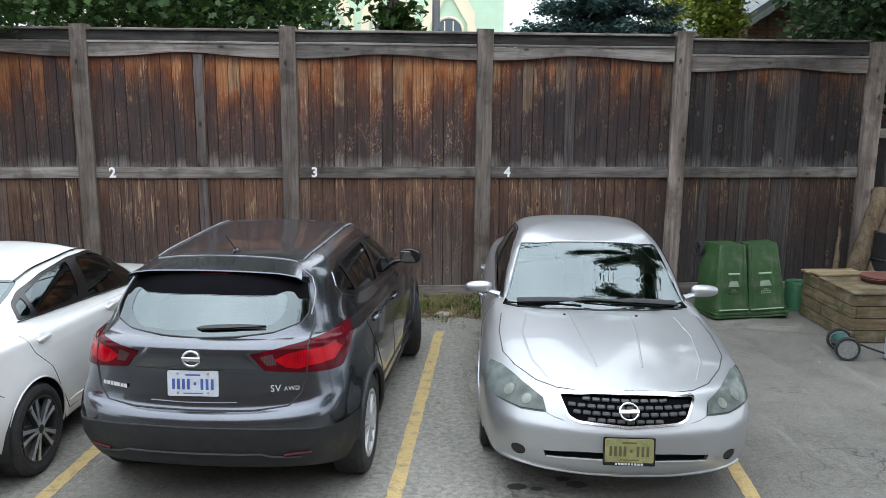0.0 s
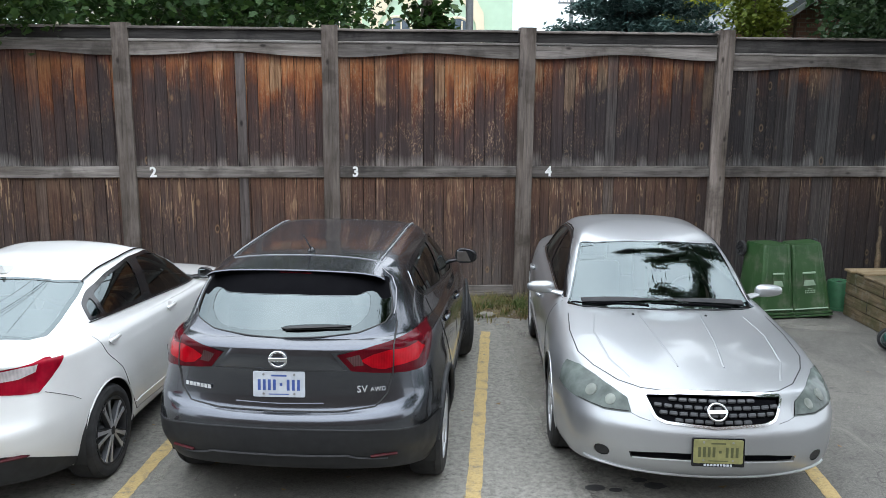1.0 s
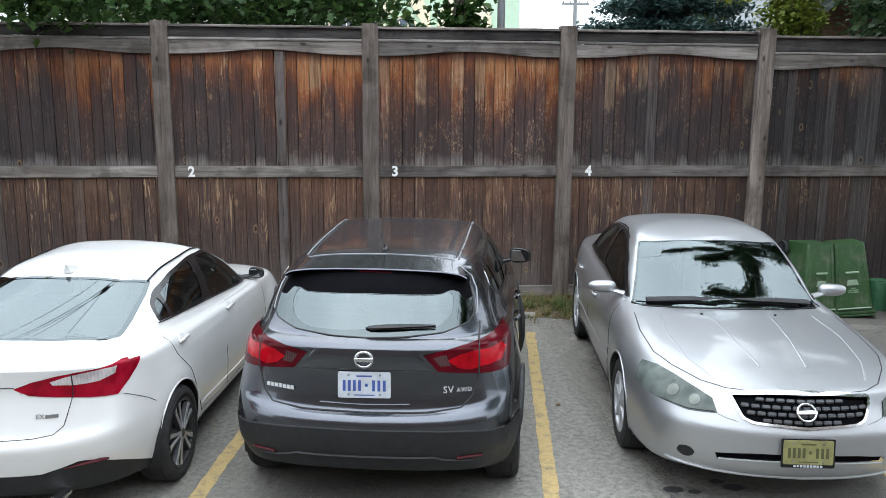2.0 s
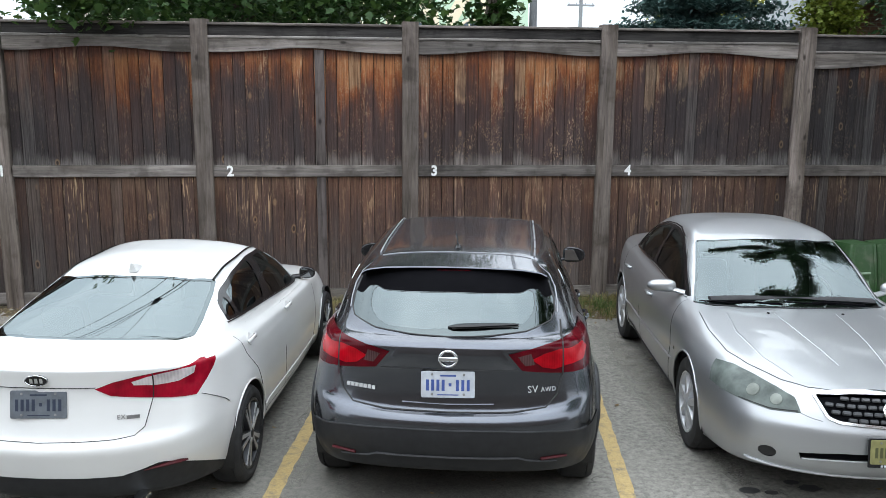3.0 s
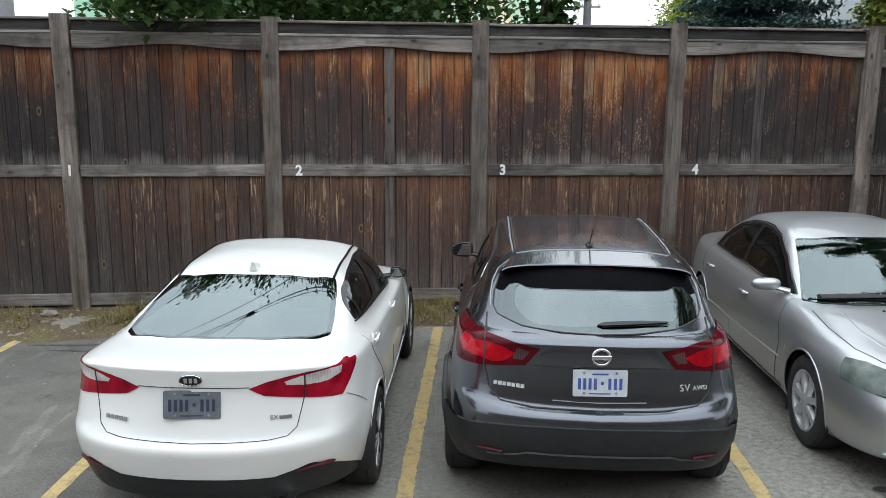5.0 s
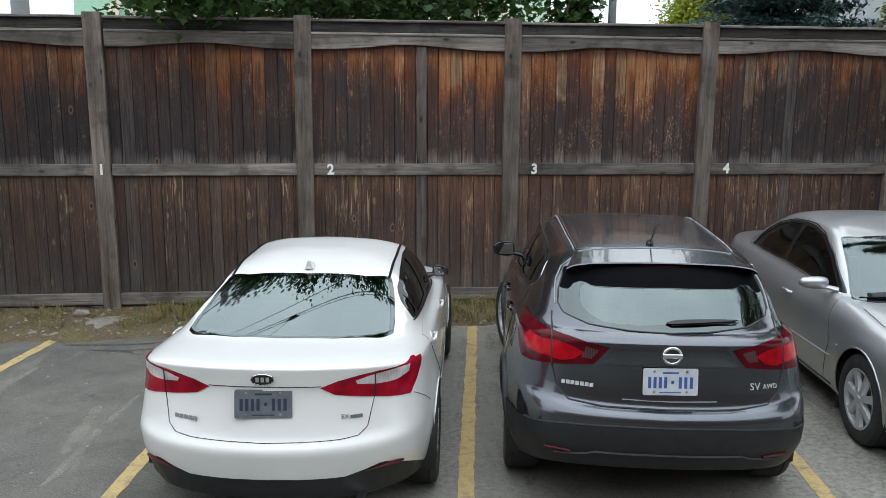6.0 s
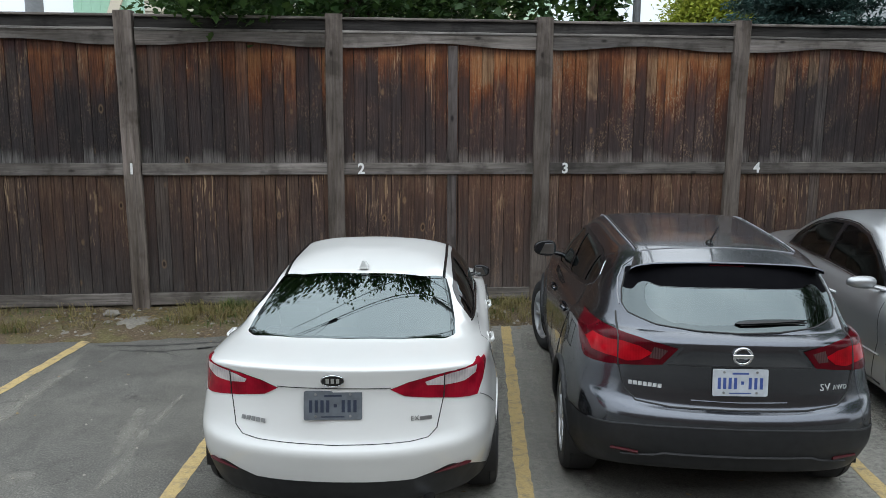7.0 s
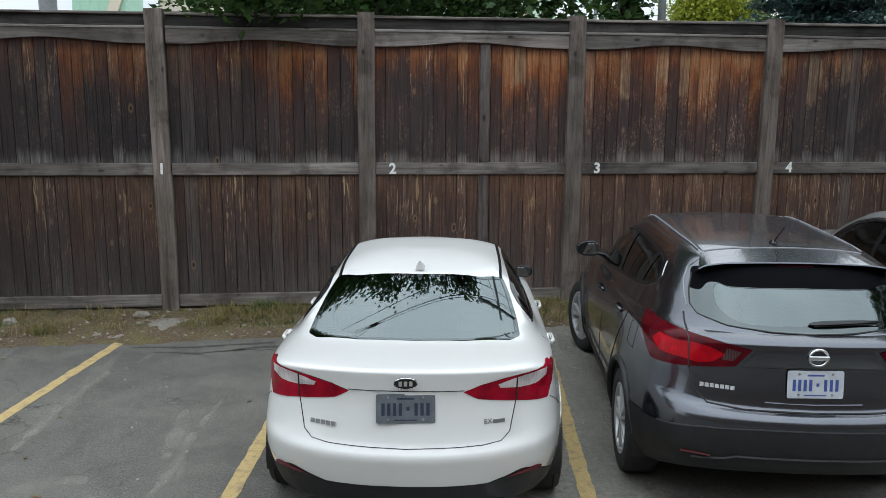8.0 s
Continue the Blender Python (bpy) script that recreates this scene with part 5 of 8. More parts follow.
        seam(tree, view, [(1.40, .36), (2.2, .345), (3.2, .335)], car, .008, M_WHITE, "sill_crease")
    # emblem, writing and plate
    p, n = on_skin(tree, "rear", 0, .983, .002)
    b2 = bmesh.new()
    prism(b2, [(.062 * math.cos(a), .033 * math.sin(a)) for a in np.linspace(0, 2 * math.pi, 33)[:-1]], .006, None, .002)
    bd = part("badge", b2, M_BLACK, car, "black oval emblem with a chrome rim", 40, facing(p, n))
    b2 = bmesh.new()
    tube(b2, [(.060 * math.cos(a), .031 * math.sin(a), .007) for a in np.linspace(0, 2 * math.pi, 33)[:-1]], .003, 6, closed=True)
    bars(b2, -.040, .040, -.014, .014, 3, .35, .006, .002)
    part("badge_rim", b2, M_CHROME, bd)
    p, n = on_skin(tree, "rear", 0, .846, .004)
    plate(car, facing(p, n), M_PLATE_GREY, M_PLATE_INK, None, "dull blue-grey plate with dark characters")
    p, n = on_skin(tree, "rear", -.435, .745, .002)
    b2 = bmesh.new()
    bars(b2, -.078, .078, -.011, .011, 5, .22, 0, .003)
    part("model_badge", b2, M_STEEL, car, "", 30, facing(p, n))
    p, n = on_skin(tree, "rear", .425, .762, .002)
    lettering("EX", .036, .002, M_STEEL, car, facing(p, n), "trim_badge", "", 1.1)
    p, n = on_skin(tree, "rear", .482, .759, .002)
    b2 = bmesh.new()
    box(b2, -.034, .034, -.010, .010, 0, .003, .001)
    part("trim_badge_tail", b2, M_STEEL, car, "", 30, facing(p, n))
    # aerial fin, tail pipe
    p, n = on_skin(tree, "top", 0, 1.42)
    b2 = bmesh.new()
    vs = []
    for yy, zz, ww in ((-.085, .062, .006), (-.075, .0, .028), (.02, .0, .030), (.09, .0, .008), (.0, .034, .012)):
        vs.append((b2.verts.new((-ww, yy, zz)), b2.verts.new((ww, yy, zz))))
    tip, ba, mi_, fr, up_ = vs
    for s in (0, 1):
        for q in ((tip, ba, mi_), (tip, mi_, up_), (up_, mi_, fr)):
            b2.faces.new([v[s] for v in q])
    for a_, b_ in ((tip, ba), (tip, up_), (up_, fr)):
        b2.faces.new((a_[0], a_[1], b_[1], b_[0]))
    bmesh.ops.recalc_face_normals(b2, faces=b2.faces[:])
    part("aerial_fin", b2, M_WHITE, car, "", 30, pose(p.x, p.y, p.z - .004, 4))
    b2 = bmesh.new()
    lathe(b2, [(.034, -.12), (.034, .03), (.029, .03), (.029, -.10), (.0005, -.10)], 24, pose(.50, .06, .285, 90))
    part("tail_pipe", b2, M_CHROME, car)
    arches(bm, car, wheels, .352, M_WHITE, .007)
    part("body", bm, M_WHITE, car)
    underbody(car, 4.56)
    cabin(car, 1.0, 3.4, 3.42, .92, .68)
    front_seats(car, 2.02, .40, .50)
    rear_bench(car, 1.28, .42, .42)
    b2 = bmesh.new()
    box(b2, -.60, .60, .62, 1.12, .93, .975, .02)
    part("parcel_shelf", b2, M_DARK, car)
    for wy, _ in wheels:
        for s in (1, -1):
            wheel(car, "five", .316, .20, .228, s * .882, wy)
    return car


white_sedan()


# ---- grey crossover ----
GS = dict(
    half=[.79, .858, .890, .900, .903, .900, .896, .887, .873, .852, .828, .808, .742, .662, .605, .575, .47, .24],
    side_rear=[.20, .26, .38, .50, .60, .68, .76, .86, .97, 1.06, 1.09, 1.11, 1.27, 1.412, 1.470, 1.492, 1.527, 1.548],
    side_front=[.20, .26, .38, .50, .60, .68, .76, .84, .92, .98, 1.01, 1.03, 1.25, 1.425, 1.486, 1.508, 1.540, 1.556],
    rear_y=[.06, .0, -.04, -.065, -.075, -.070, -.045, -.008, .025, .02, .08, .11, .26, .40, .50, .58, .78, 1.2],
    rear_z=[.37, .405, .47, .545, .62, .685, .728, .745, .95, 1.10, 1.145, 1.155, 1.33, 1.45, 1.492, 1.505, 1.525, 1.550],
    front_y=[4.22, 4.28, 4.34, 4.37, 4.377, 4.36, 4.34, 4.30, 4.20, 4.0, 3.55, 3.40, 2.95, 2.52, 2.42, 2.36, 2.26, 2.1],
    front_z=[.22, .28, .38, .48, .58, .66, .74, .82, .92, .98, 1.04, 1.06, 1.28, 1.45, 1.492, 1.510, 1.538, 1.556],
    corner_rear=[6, 6, 7, 8, 8, 8, 8, 8, 7, 6, 6, 6, 6, 6, 7, 7, 6, 5],
    corner_front=[4, 4, 5, 5, 5, 5, 5, 5, 5, 5, 5, 5, 5, 6, 7, 7, 6, 5],
    bow_rear=[.16, .16, .18, .18, .18, .18, .18, .18, .16, .16, .16, .16, .14, .12, .1, .09, .07, .04],
    bow_front=[.2, .2, .25, .25, .25, .25, .25, .25, .25, .25, .22, .2, .2, .2, .18, .16, .10, .04],
)


def grey_crossover():
    car = thing("grey_crossover", "dark grey metallic crossover with black bumper cladding, nose to the fence", "car", car_pose(-.975, 4.548, 9.6))
    wheels = ((.89, .345), (3.536, .345))
    sh = Shell(**GS, wheels=wheels, arch=.40, flare=.022, taper_rear=.035, levels=74, even=lambda c: 1.16 < c.z < 1.46 and c.y < .55 and abs(c.x) < .61)
    bm = sh.bm
    tree = BVHTree.FromBMesh(bm)
    glass = whole([(0, 1.47), (.40, 1.455), (.56, 1.412), (.600, 1.315), (.606, 1.250), (.58, 1.210), (.44, 1.174), (.22, 1.158), (0, 1.153)])
    clear = whole([(0, 1.366), (.41, 1.358), (.452, 1.374), (.482, 1.350), (.486, 1.275), (.440, 1.222), (.365, 1.190), (.18, 1.184), (0, 1.192)])
    # matt black band stands in for the spoiler's dark reflection in the glass
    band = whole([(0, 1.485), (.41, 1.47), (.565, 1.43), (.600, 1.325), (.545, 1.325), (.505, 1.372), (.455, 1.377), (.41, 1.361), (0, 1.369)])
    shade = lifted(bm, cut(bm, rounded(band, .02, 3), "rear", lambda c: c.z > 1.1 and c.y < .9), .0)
    rest, seen = split_in(bm, rounded(glass, .025, 3), rounded(clear, .025, 3), "rear", lambda c: c.z > 1.1 and c.y < .9)
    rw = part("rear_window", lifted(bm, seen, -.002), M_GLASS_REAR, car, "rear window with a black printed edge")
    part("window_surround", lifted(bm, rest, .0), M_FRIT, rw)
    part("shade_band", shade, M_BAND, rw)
    for s in (1, -1):
        seam(tree, "rear", [(s * x, z) for x, z in ((.57, 1.40), (.600, 1.315), (.606, 1.250), (.58, 1.210), (.44, 1.174), (.22, 1.158), (0, 1.153))], car, .0055, M_SEAL, "glass_gasket", off=.001)
    screen = whole([(0, 2.52), (.40, 2.48), (.60, 2.42), (.68, 2.85), (.77, 3.25), (.5, 3.36), (0, 3.42)])
    pane(bm, rounded(screen, .03, 3), "top", car, "windscreen", .03, M_SCREEN, limit=lambda c: c.z > .98)
    dlo = [(.80, 1.325), (.86, 1.400), (1.08, 1.440), (1.6, 1.452), (2.1, 1.450), (2.5, 1.385), (2.95, 1.20), (3.26, 1.03), (3.26, 1.0), (2.6, 1.04), (1.6, 1.14), (1.03, 1.205), (.845, 1.265)]
    quarter = [(.845, 1.325), (.89, 1.385), (1.06, 1.415), (1.13, 1.225), (1.04, 1.235), (.875, 1.285)]
    rear_pane = [(1.18, 1.215), (1.12, 1.418), (1.6, 1.430), (1.86, 1.430), (1.86, 1.14), (1.6, 1.165)]
    fore_pane = [(1.97, 1.13), (1.97, 1.430), (2.1, 1.428), (2.48, 1.365), (2.92, 1.185), (3.16, 1.045), (2.6, 1.065)]
    trim = [(3.26, 1.0), (2.6, 1.04), (1.6, 1.14), (1.03, 1.205), (.845, 1.265), (.80, 1.325), (.86, 1.405)]
    for view in ("right", "left"):
        sg = 1 if view == "right" else -1
        ok = lambda c, s=sg: c.x * s > .3
        for nm, q in (("side_window", rear_pane), ("side_window", fore_pane), ("quarter_window", quarter)):
            part(nm, lifted(bm, cut(bm, rounded(q, .03, 3), view, ok), -.003), M_GLASS_DARK if nm != "side_window" or q is rear_pane else M_GLASS, car)
        part("window_surround", lifted(bm, cut(bm, rounded(dlo, .04, 3), view, ok), .002), M_BLACK, car)
        seam(tree, view, trim, car, .0035, M_CHROME, "window_trim", "thin chrome window trim")
    lamp = [(.336, 1.076), (.42, 1.094), (.54, 1.113), (.66, 1.122), (1.0, 1.125), (1.0, .925), (.79, .925), (.645, .947), (.416, .978)]
    glow = [(.470, 1.040), (.54, 1.070), (.62, 1.082), (.70, 1.072), (.765, 1.075), (.80, 1.03), (.775, .985), (.66, .985), (.60, .975), (.530, .992)]
    for s in (1, -1):
        ends = lambda c, s=s: c.x * s > .25 and c.y < .40 + (c.z - .93) * 2.05
        slice_skin(bm, Vector((0, .40, .93)), Vector((0, 1, -2.05)).normalized(), lambda c, s=s: c.x * s > .5 and .2 < c.y < 1.0 and .85 < c.z < 1.2)
        pl, pc = (lamp, glow) if s > 0 else (mirrored(lamp), mirrored(glow))
        eye = [(s * a_, b_) for a_, b_ in ((.390, 1.060), (.462, 1.075), (.488, 1.010), (.430, 1.006))]
        clr = lifted(bm, cut(bm, eye if s > 0 else eye[::-1], "rear", ends), .006)
        dark, red = split_in(bm, pl, pc, "rear", ends)
        root = part("tail_lamp", lifted(bm, dark, .006), M_RED_DARK, car, "red wrap-round tail lamp")
        part("red_lens", lifted(bm, red, .007), M_RED, root)
        part("clear_lens", clr, M_SMOKE, root)
        seam(tree, "rear", [(s * .643, 1.125), (s * .646, .94)], car, .005, off=.008)
    # cladding low down, behind and along the sills
    low = whole([(0, .662), (.30, .660), (.58, .645), (.80, .612), (1.0, .57), (1.0, .1), (0, .1)])
    part("bumper_cladding", lifted(bm, cut(bm, low, "rear", lambda c: c.y < .58), .004), M_CLAD, car, "matt grey-black plastic bumper cladding")
    b2 = bmesh.new()
    tube(b2, skin_line(tree, "rear", [(-.80, .612), (-.58, .643), (-.30, .658), (0, .660), (.30, .658), (.58, .643), (.80, .612)]), .007, 6)
    part("cladding_edge", b2, M_CLAD, car)
    b2 = bmesh.new()
    tube(b2, skin_line(tree, "rear", [(-.62, .445), (-.45, .47), (-.40, .490), (0, .495), (.40, .490), (.45, .47), (.62, .445)], off=.006), .010, 6)
    part("cladding_crease", b2, M_CLAD, car)
    for s in (1, -1):
        b2 = bmesh.new()
        tube(b2, skin_line(tree, "rear", [(s * .53, .474), (s * .60, .478), (s * .675, .472)], off=.002), .017, 8, .6)
        part("reflector", b2, M_REFLECTOR, car, "dark red rear reflector")
    gate = whole([(0, 1.14), (.50, 1.19), (.62, 1.26), (.66, 1.20), (.645, 1.10), (.648, .95), (.618, .83), (.555, .765), (.37, .748), (0, .746)])
    part("tailgate", lifted(bm, [f for f in cut(bm, gate, "rear", lambda c: c.y < .7 and c.z < 1.3)]), M_GREY, car)
    seam(tree, "rear", [(-.64, 1.20), (-.645, 1.10), (-.648, .95), (-.618, .83), (-.555, .765), (-.37, .748), (0, .746), (.37, .748), (.555, .765), (.618, .83), (.648, .95), (.645, 1.10), (.64, 1.20)], car, .0065)
    bump = whole([(0, .746), (.37, .748), (.555, .765), (.618, .83), (.648, .93), (.90, .90), (1.0, .60), (0, .64)])
    part("rear_bumper", lifted(bm, cut(bm, bump, "rear", lambda c: c.y < .52)), M_GREY, car)
    # badge panel between the lamps, with its lower ledge
    b2 = bmesh.new()
    n = 24
    rows = []
    for j in range(5):
        row = []
        for i in range(n + 1):
            t = i / n * 2 - 1
            z = .988 + (1.108 - .988) * j / 4
            xm = .372 - .085 * (j / 4) ** 1.3
            p, nn = on_skin(tree, "rear", t * xm, z - .004 * t * t, .010 if 0 < j < 4 and abs(t) < .98 else .002)
            row.append(b2.verts.new(p))
        rows.append(row)
    for a_, b_ in zip(rows, rows[1:]):
        for i in range(n):
            b2.faces.new((a_[i], a_[i + 1], b_[i + 1], b_[i]))
    part("badge_panel", b2, M_GREY, car)
    seam(tree, "rear", [(-.39, .983), (0, .983), (.39, .983)], car, .006)
    b2 = bmesh.new()
    tube(b2, skin_line(tree, "rear", [(-.26, .790), (-.15, .788), (0, .787), (.15, .788), (.26, .790)], off=.0), .006, 8, .8)
    part("gate_crease", b2, M_GREY, car)
    # spoiler over the glass: a flat top, its ends falling away
    b2 = bmesh.new()
    grid, brow = [], []
    n = 40
    for i in range(n + 1):
        q = i / n * 2 - 1
        a = abs(q)
        fall = .035 * max(0, a - .74)
        yf, yr = .738 - .05 * a ** 2, .432 - .012 * a ** 2 + .10 * max(0, a - .9)
        zr = 1.494 - .014 * a ** 2 - fall * 1.4 - .25 * max(0, a - .93)
        zf = on_skin(tree, "top", .492 * q, yf)[0].z + .004
        top = []
        for k in range(5):
            u = k / 4
            x, y = q * (.492 + .066 * u), yf + (yr - yf) * u
            z = zf + (zr - zf) * u
            hit = on_skin(tree, "top", x, y)[0]
            top.append((x, y, max(z, hit.z + .003) if k < 4 else z))
        x = top[-1][0]
        pr = top + [(x, yr - .004, zr - .007), (x, yr + .010, zr - .020), (x, yr + .10, zr - .034), (top[0][0], yf - .05, zf - .045)]
        brow.append(Vector(top[0]))
        grid.append([b2.verts.new(p) for p in pr])
    for a_, b_ in zip(grid, grid[1:]):
        for k in range(len(a_)):
            j = (k + 1) % len(a_)
            b2.faces.new((a_[k], a_[j], b_[j], b_[k]))
    b2.faces.new(grid[0])
    b2.faces.new(grid[-1][::-1])
    bmesh.ops.recalc_face_normals(b2, faces=b2.faces[:])
    sp = part("spoiler", b2, M_GREY, car, "", 28)
    b2 = bmesh.new()
    box(b2, -.10, .10, .440, .456, 1.462, 1.472, .002)
    part("stop_lamp", b2, M_RED_DARK, sp)
    b2 = bmesh.new()
    tube(b2, [p + Vector((0, .008, -.001)) for p in brow[1:-1]], .004, 6)
    part("panel_gap", b2, M_SEAL, car)
    # light line painted as the highlight on the spoiler's front edge
    b2 = bmesh.new()
    tube(b2, [p + Vector((0, -.004, .001)) for p in brow[1:-1]], .0035, 6)
    part("spoiler_edge", b2, M_RAILING, sp)
    # pale grey bead drawn as the highlight along the pillar crease
    for s in (1, -1):
        seam(tree, "rear", [(s * .515, 1.475), (s * .578, 1.425), (s * .612, 1.36), (s * .622, 1.29), (s * .620, 1.24)], car, .004, M_RAILING, "pillar_edge", off=.002)
    for s in (1, -1):
        seam(tree, "top", [(s * .472, .76), (s * .485, 1.2), (s * .495, 2.30)], car, .0055, M_SEAL, "roof_seam", flat=.5)
        seam(tree, "top", [(s * .490, .75), (s * .503, 1.2), (s * .515, 2.32)], car, .0055, M_RAILING, "roof_rail", "low grey roof rail", off=.006, flat=1.0)
    # roof glass, aerial
    b2 = bmesh.new()
    p, n_ = on_skin(tree, "top", 0, .86)
    lathe(b2, [(.030, -.01), (.030, .008), (.016, .022), (.0005, .026)], 16, pose(p.x, p.y, p.z) @ Matrix.Diagonal((.8, 1.5, 1, 1)))
    ae = part("aerial", b2, M_BLACK, car)
    b2 = bmesh.new()
    tube(b2, [(0, p.y - .005, p.z + .012), (0, p.y - .10, p.z + .075), (0, p.y - .19, p.z + .135)], [.0055, .0045, .004], 8)
    part("aerial_rod", b2, M_BLACK, ae)
    # rear wiper
    b2 = bmesh.new()
    pts = skin_line(tree, "rear", [(-.012, 1.196), (.04, 1.200), (.12, 1.204), (.25, 1.208), (.392, 1.207)], off=.010)
    last = len(pts) - 1
    tube(b2, pts, [.006 + .021 * math.sin(math.pi * (i / last) ** .62) ** .7 for i in range(last + 1)], 8, .5)
    wi = part("rear_wiper", b2, M_BLACK, car)
    b2 = bmesh.new()
    tube(b2, [p + Vector((0, -.012, -.012)) for p in pts[1:]], .004, 6)
    part("wiper_blade", b2, M_SEAL, wi)
    # plate, emblem and writing
    p, n_ = on_skin(tree, "rear", 0, .900, .004)
    plate(car, facing(p, n_), M_PLATE_WHITE, M_PLATE_BLUE, None, "white plate with blue characters")
    p, n_ = on_skin(tree, "rear", 0, 1.055, .012)
    ring_badge(car, facing(p, n_))
    p, n_ = on_skin(tree, "rear", -.505, .858, .002)
    b2 = bmesh.new()
    bars(b2, -.095, .095, -.011, .011, 7, .22, 0, .003)
    part("model_badge", b2, M_BADGE, car, "", 30, facing(p, n_))
    p, n_ = on_skin(tree, "rear", .478, .866, .002)
    lettering("SV", .056, .002, M_BADGE, car, facing(p, n_), "trim_badge", "", 1.1)
    p, n_ = on_skin(tree, "rear", .568, .862, .002)
    lettering("AWD", .036, .002, M_BADGE, car, facing(p, n_), "drive_badge", "", 1.1)
    for view in ("right", "left"):
        sg = 1 if view == "right" else -1
        ok = lambda c, s=sg: c.x * s > .3
        back_door = [(.98, 1.20), (1.06, .98), (1.20, .82), (1.32, .62), (1.38, .42), (2.0, .40), (1.96, .80), (1.92, 1.12)]
        fore_door = [(1.92, 1.12), (1.96, .80), (2.0, .40), (3.02, .38), (3.14, .70), (3.12, 1.0)]
        sill = [(1.28, .40), (3.12, .38), (3.12, .10), (1.28, .10)]
        part("sill_cladding", lifted(bm, cut(bm, sill, view, ok), .006), M_CLAD, car)
        for d in (back_door, fore_door):
            part("door", lifted(bm, cut(bm, d, view, ok), .001), M_GREY, car)
            seam(tree, view, d[:-1] if d is back_door else d[2:], car)
        seam(tree, view, [(1.40, .50), (2.2, .47), (3.05, .47)], car, .010, M_CLAD, "door_moulding")
        for y0, z0 in ((1.22, .99), (2.06, .94)):
            p, n_ = on_skin(tree, view, y0 + .09, z0)
            b2 = bmesh.new()
            tube(b2, [p + n_ * .004 + Vector((0, -.09, -.004)), p + n_ * .022 + Vector((0, -.06, 0)), p + n_ * .024 + Vector((0, .06, .003)), p + n_ * .004 + Vector((0, .09, .003))], [.012, .013, .013, .012], 8, 1.2)
            part("door_handle", b2, M_GREY, car)
        mirror(car, sg, 2.95, 1.11, .912, M_BLACK, size=(.10, .068, .07))
        fuel = [(.70, .88), (.86, .88), (.86, 1.02), (.70, 1.02)]
        if sg < 0:
            seam(tree, view, fuel + fuel[:1], car, .003)
    arches(bm, car, wheels, .392, M_CLAD, .022)
    part("body", bm, M_GREY, car)
    underbody(car, 4.377, .60, .20, .60)
    cabin(car, .5, 3.3, 3.36, 1.03, .72)
    front_seats(car, 1.95, .52, .56)
    rear_bench(car, 1.12, .54, .52)
    for s in (1, -1):
        wheel(car, "ten", .345, .21, .230, s * .893, wheels[0][0])
        wheel(car, "ten", .345, .21, .230, s * .885, wheels[1][0], 16)
    return car


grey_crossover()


# ---- silver sedan ----
SS = dict(
    half=[.80, .86, .888, .900, .903, .900, .893, .875, .850, .825, .80, .785, .70, .60, .55, .40, .20],
    side_rear=[.19, .24, .36, .50, .60, .70, .79, .86, .915, .948, .963, .98, 1.17, 1.335, 1.375, 1.41, 1.423],
    side_front=[.19, .24, .36, .48, .58, .66, .74, .81, .86, .90, .93, .945, 1.16, 1.33, 1.37, 1.41, 1.424],
    rear_y=[.16, .08, .02, .0, .005, .03, .06, .08, .10, .22, .50, .58, .86, 1.28, 1.45, 1.65, 1.9],
    rear_z=[.26, .30, .42, .54, .63, .72, .82, .92, .975, .990, 1.005, 1.025, 1.20, 1.35, 1.382, 1.410, 1.422],
    front_y=[4.94, 5.03, 5.08, 5.098, 5.095, 5.068, 4.965, 4.80, 4.35, 3.9, 3.56, 3.48, 3.15, 2.80, 2.66, 2.38, 2.15],
    front_z=[.275, .305, .375, .465, .56, .63, .785, .825, .895, .93, .945, .96, 1.14, 1.32, 1.352, 1.398, 1.423],
    corner_rear=[5, 5, 6, 7, 7, 7, 7, 7, 7, 6, 6, 6, 5, 5, 5, 4, 4],
    corner_front=[7, 8, 8, 8, 8, 8, 7, 6, 6, 6, 5, 5, 5, 5, 5, 4, 4],
    bow_rear=[.18, .18, .2, .2, .2, .2, .2, .2, .18, .14, .12, .12, .1, .1, .1, .05, .02],
    bow_front=[.24, .27, .29, .31, .32, .34, .38, .42, .42, .36, .25, .2, .2, .2, .2, .12, .04],
)


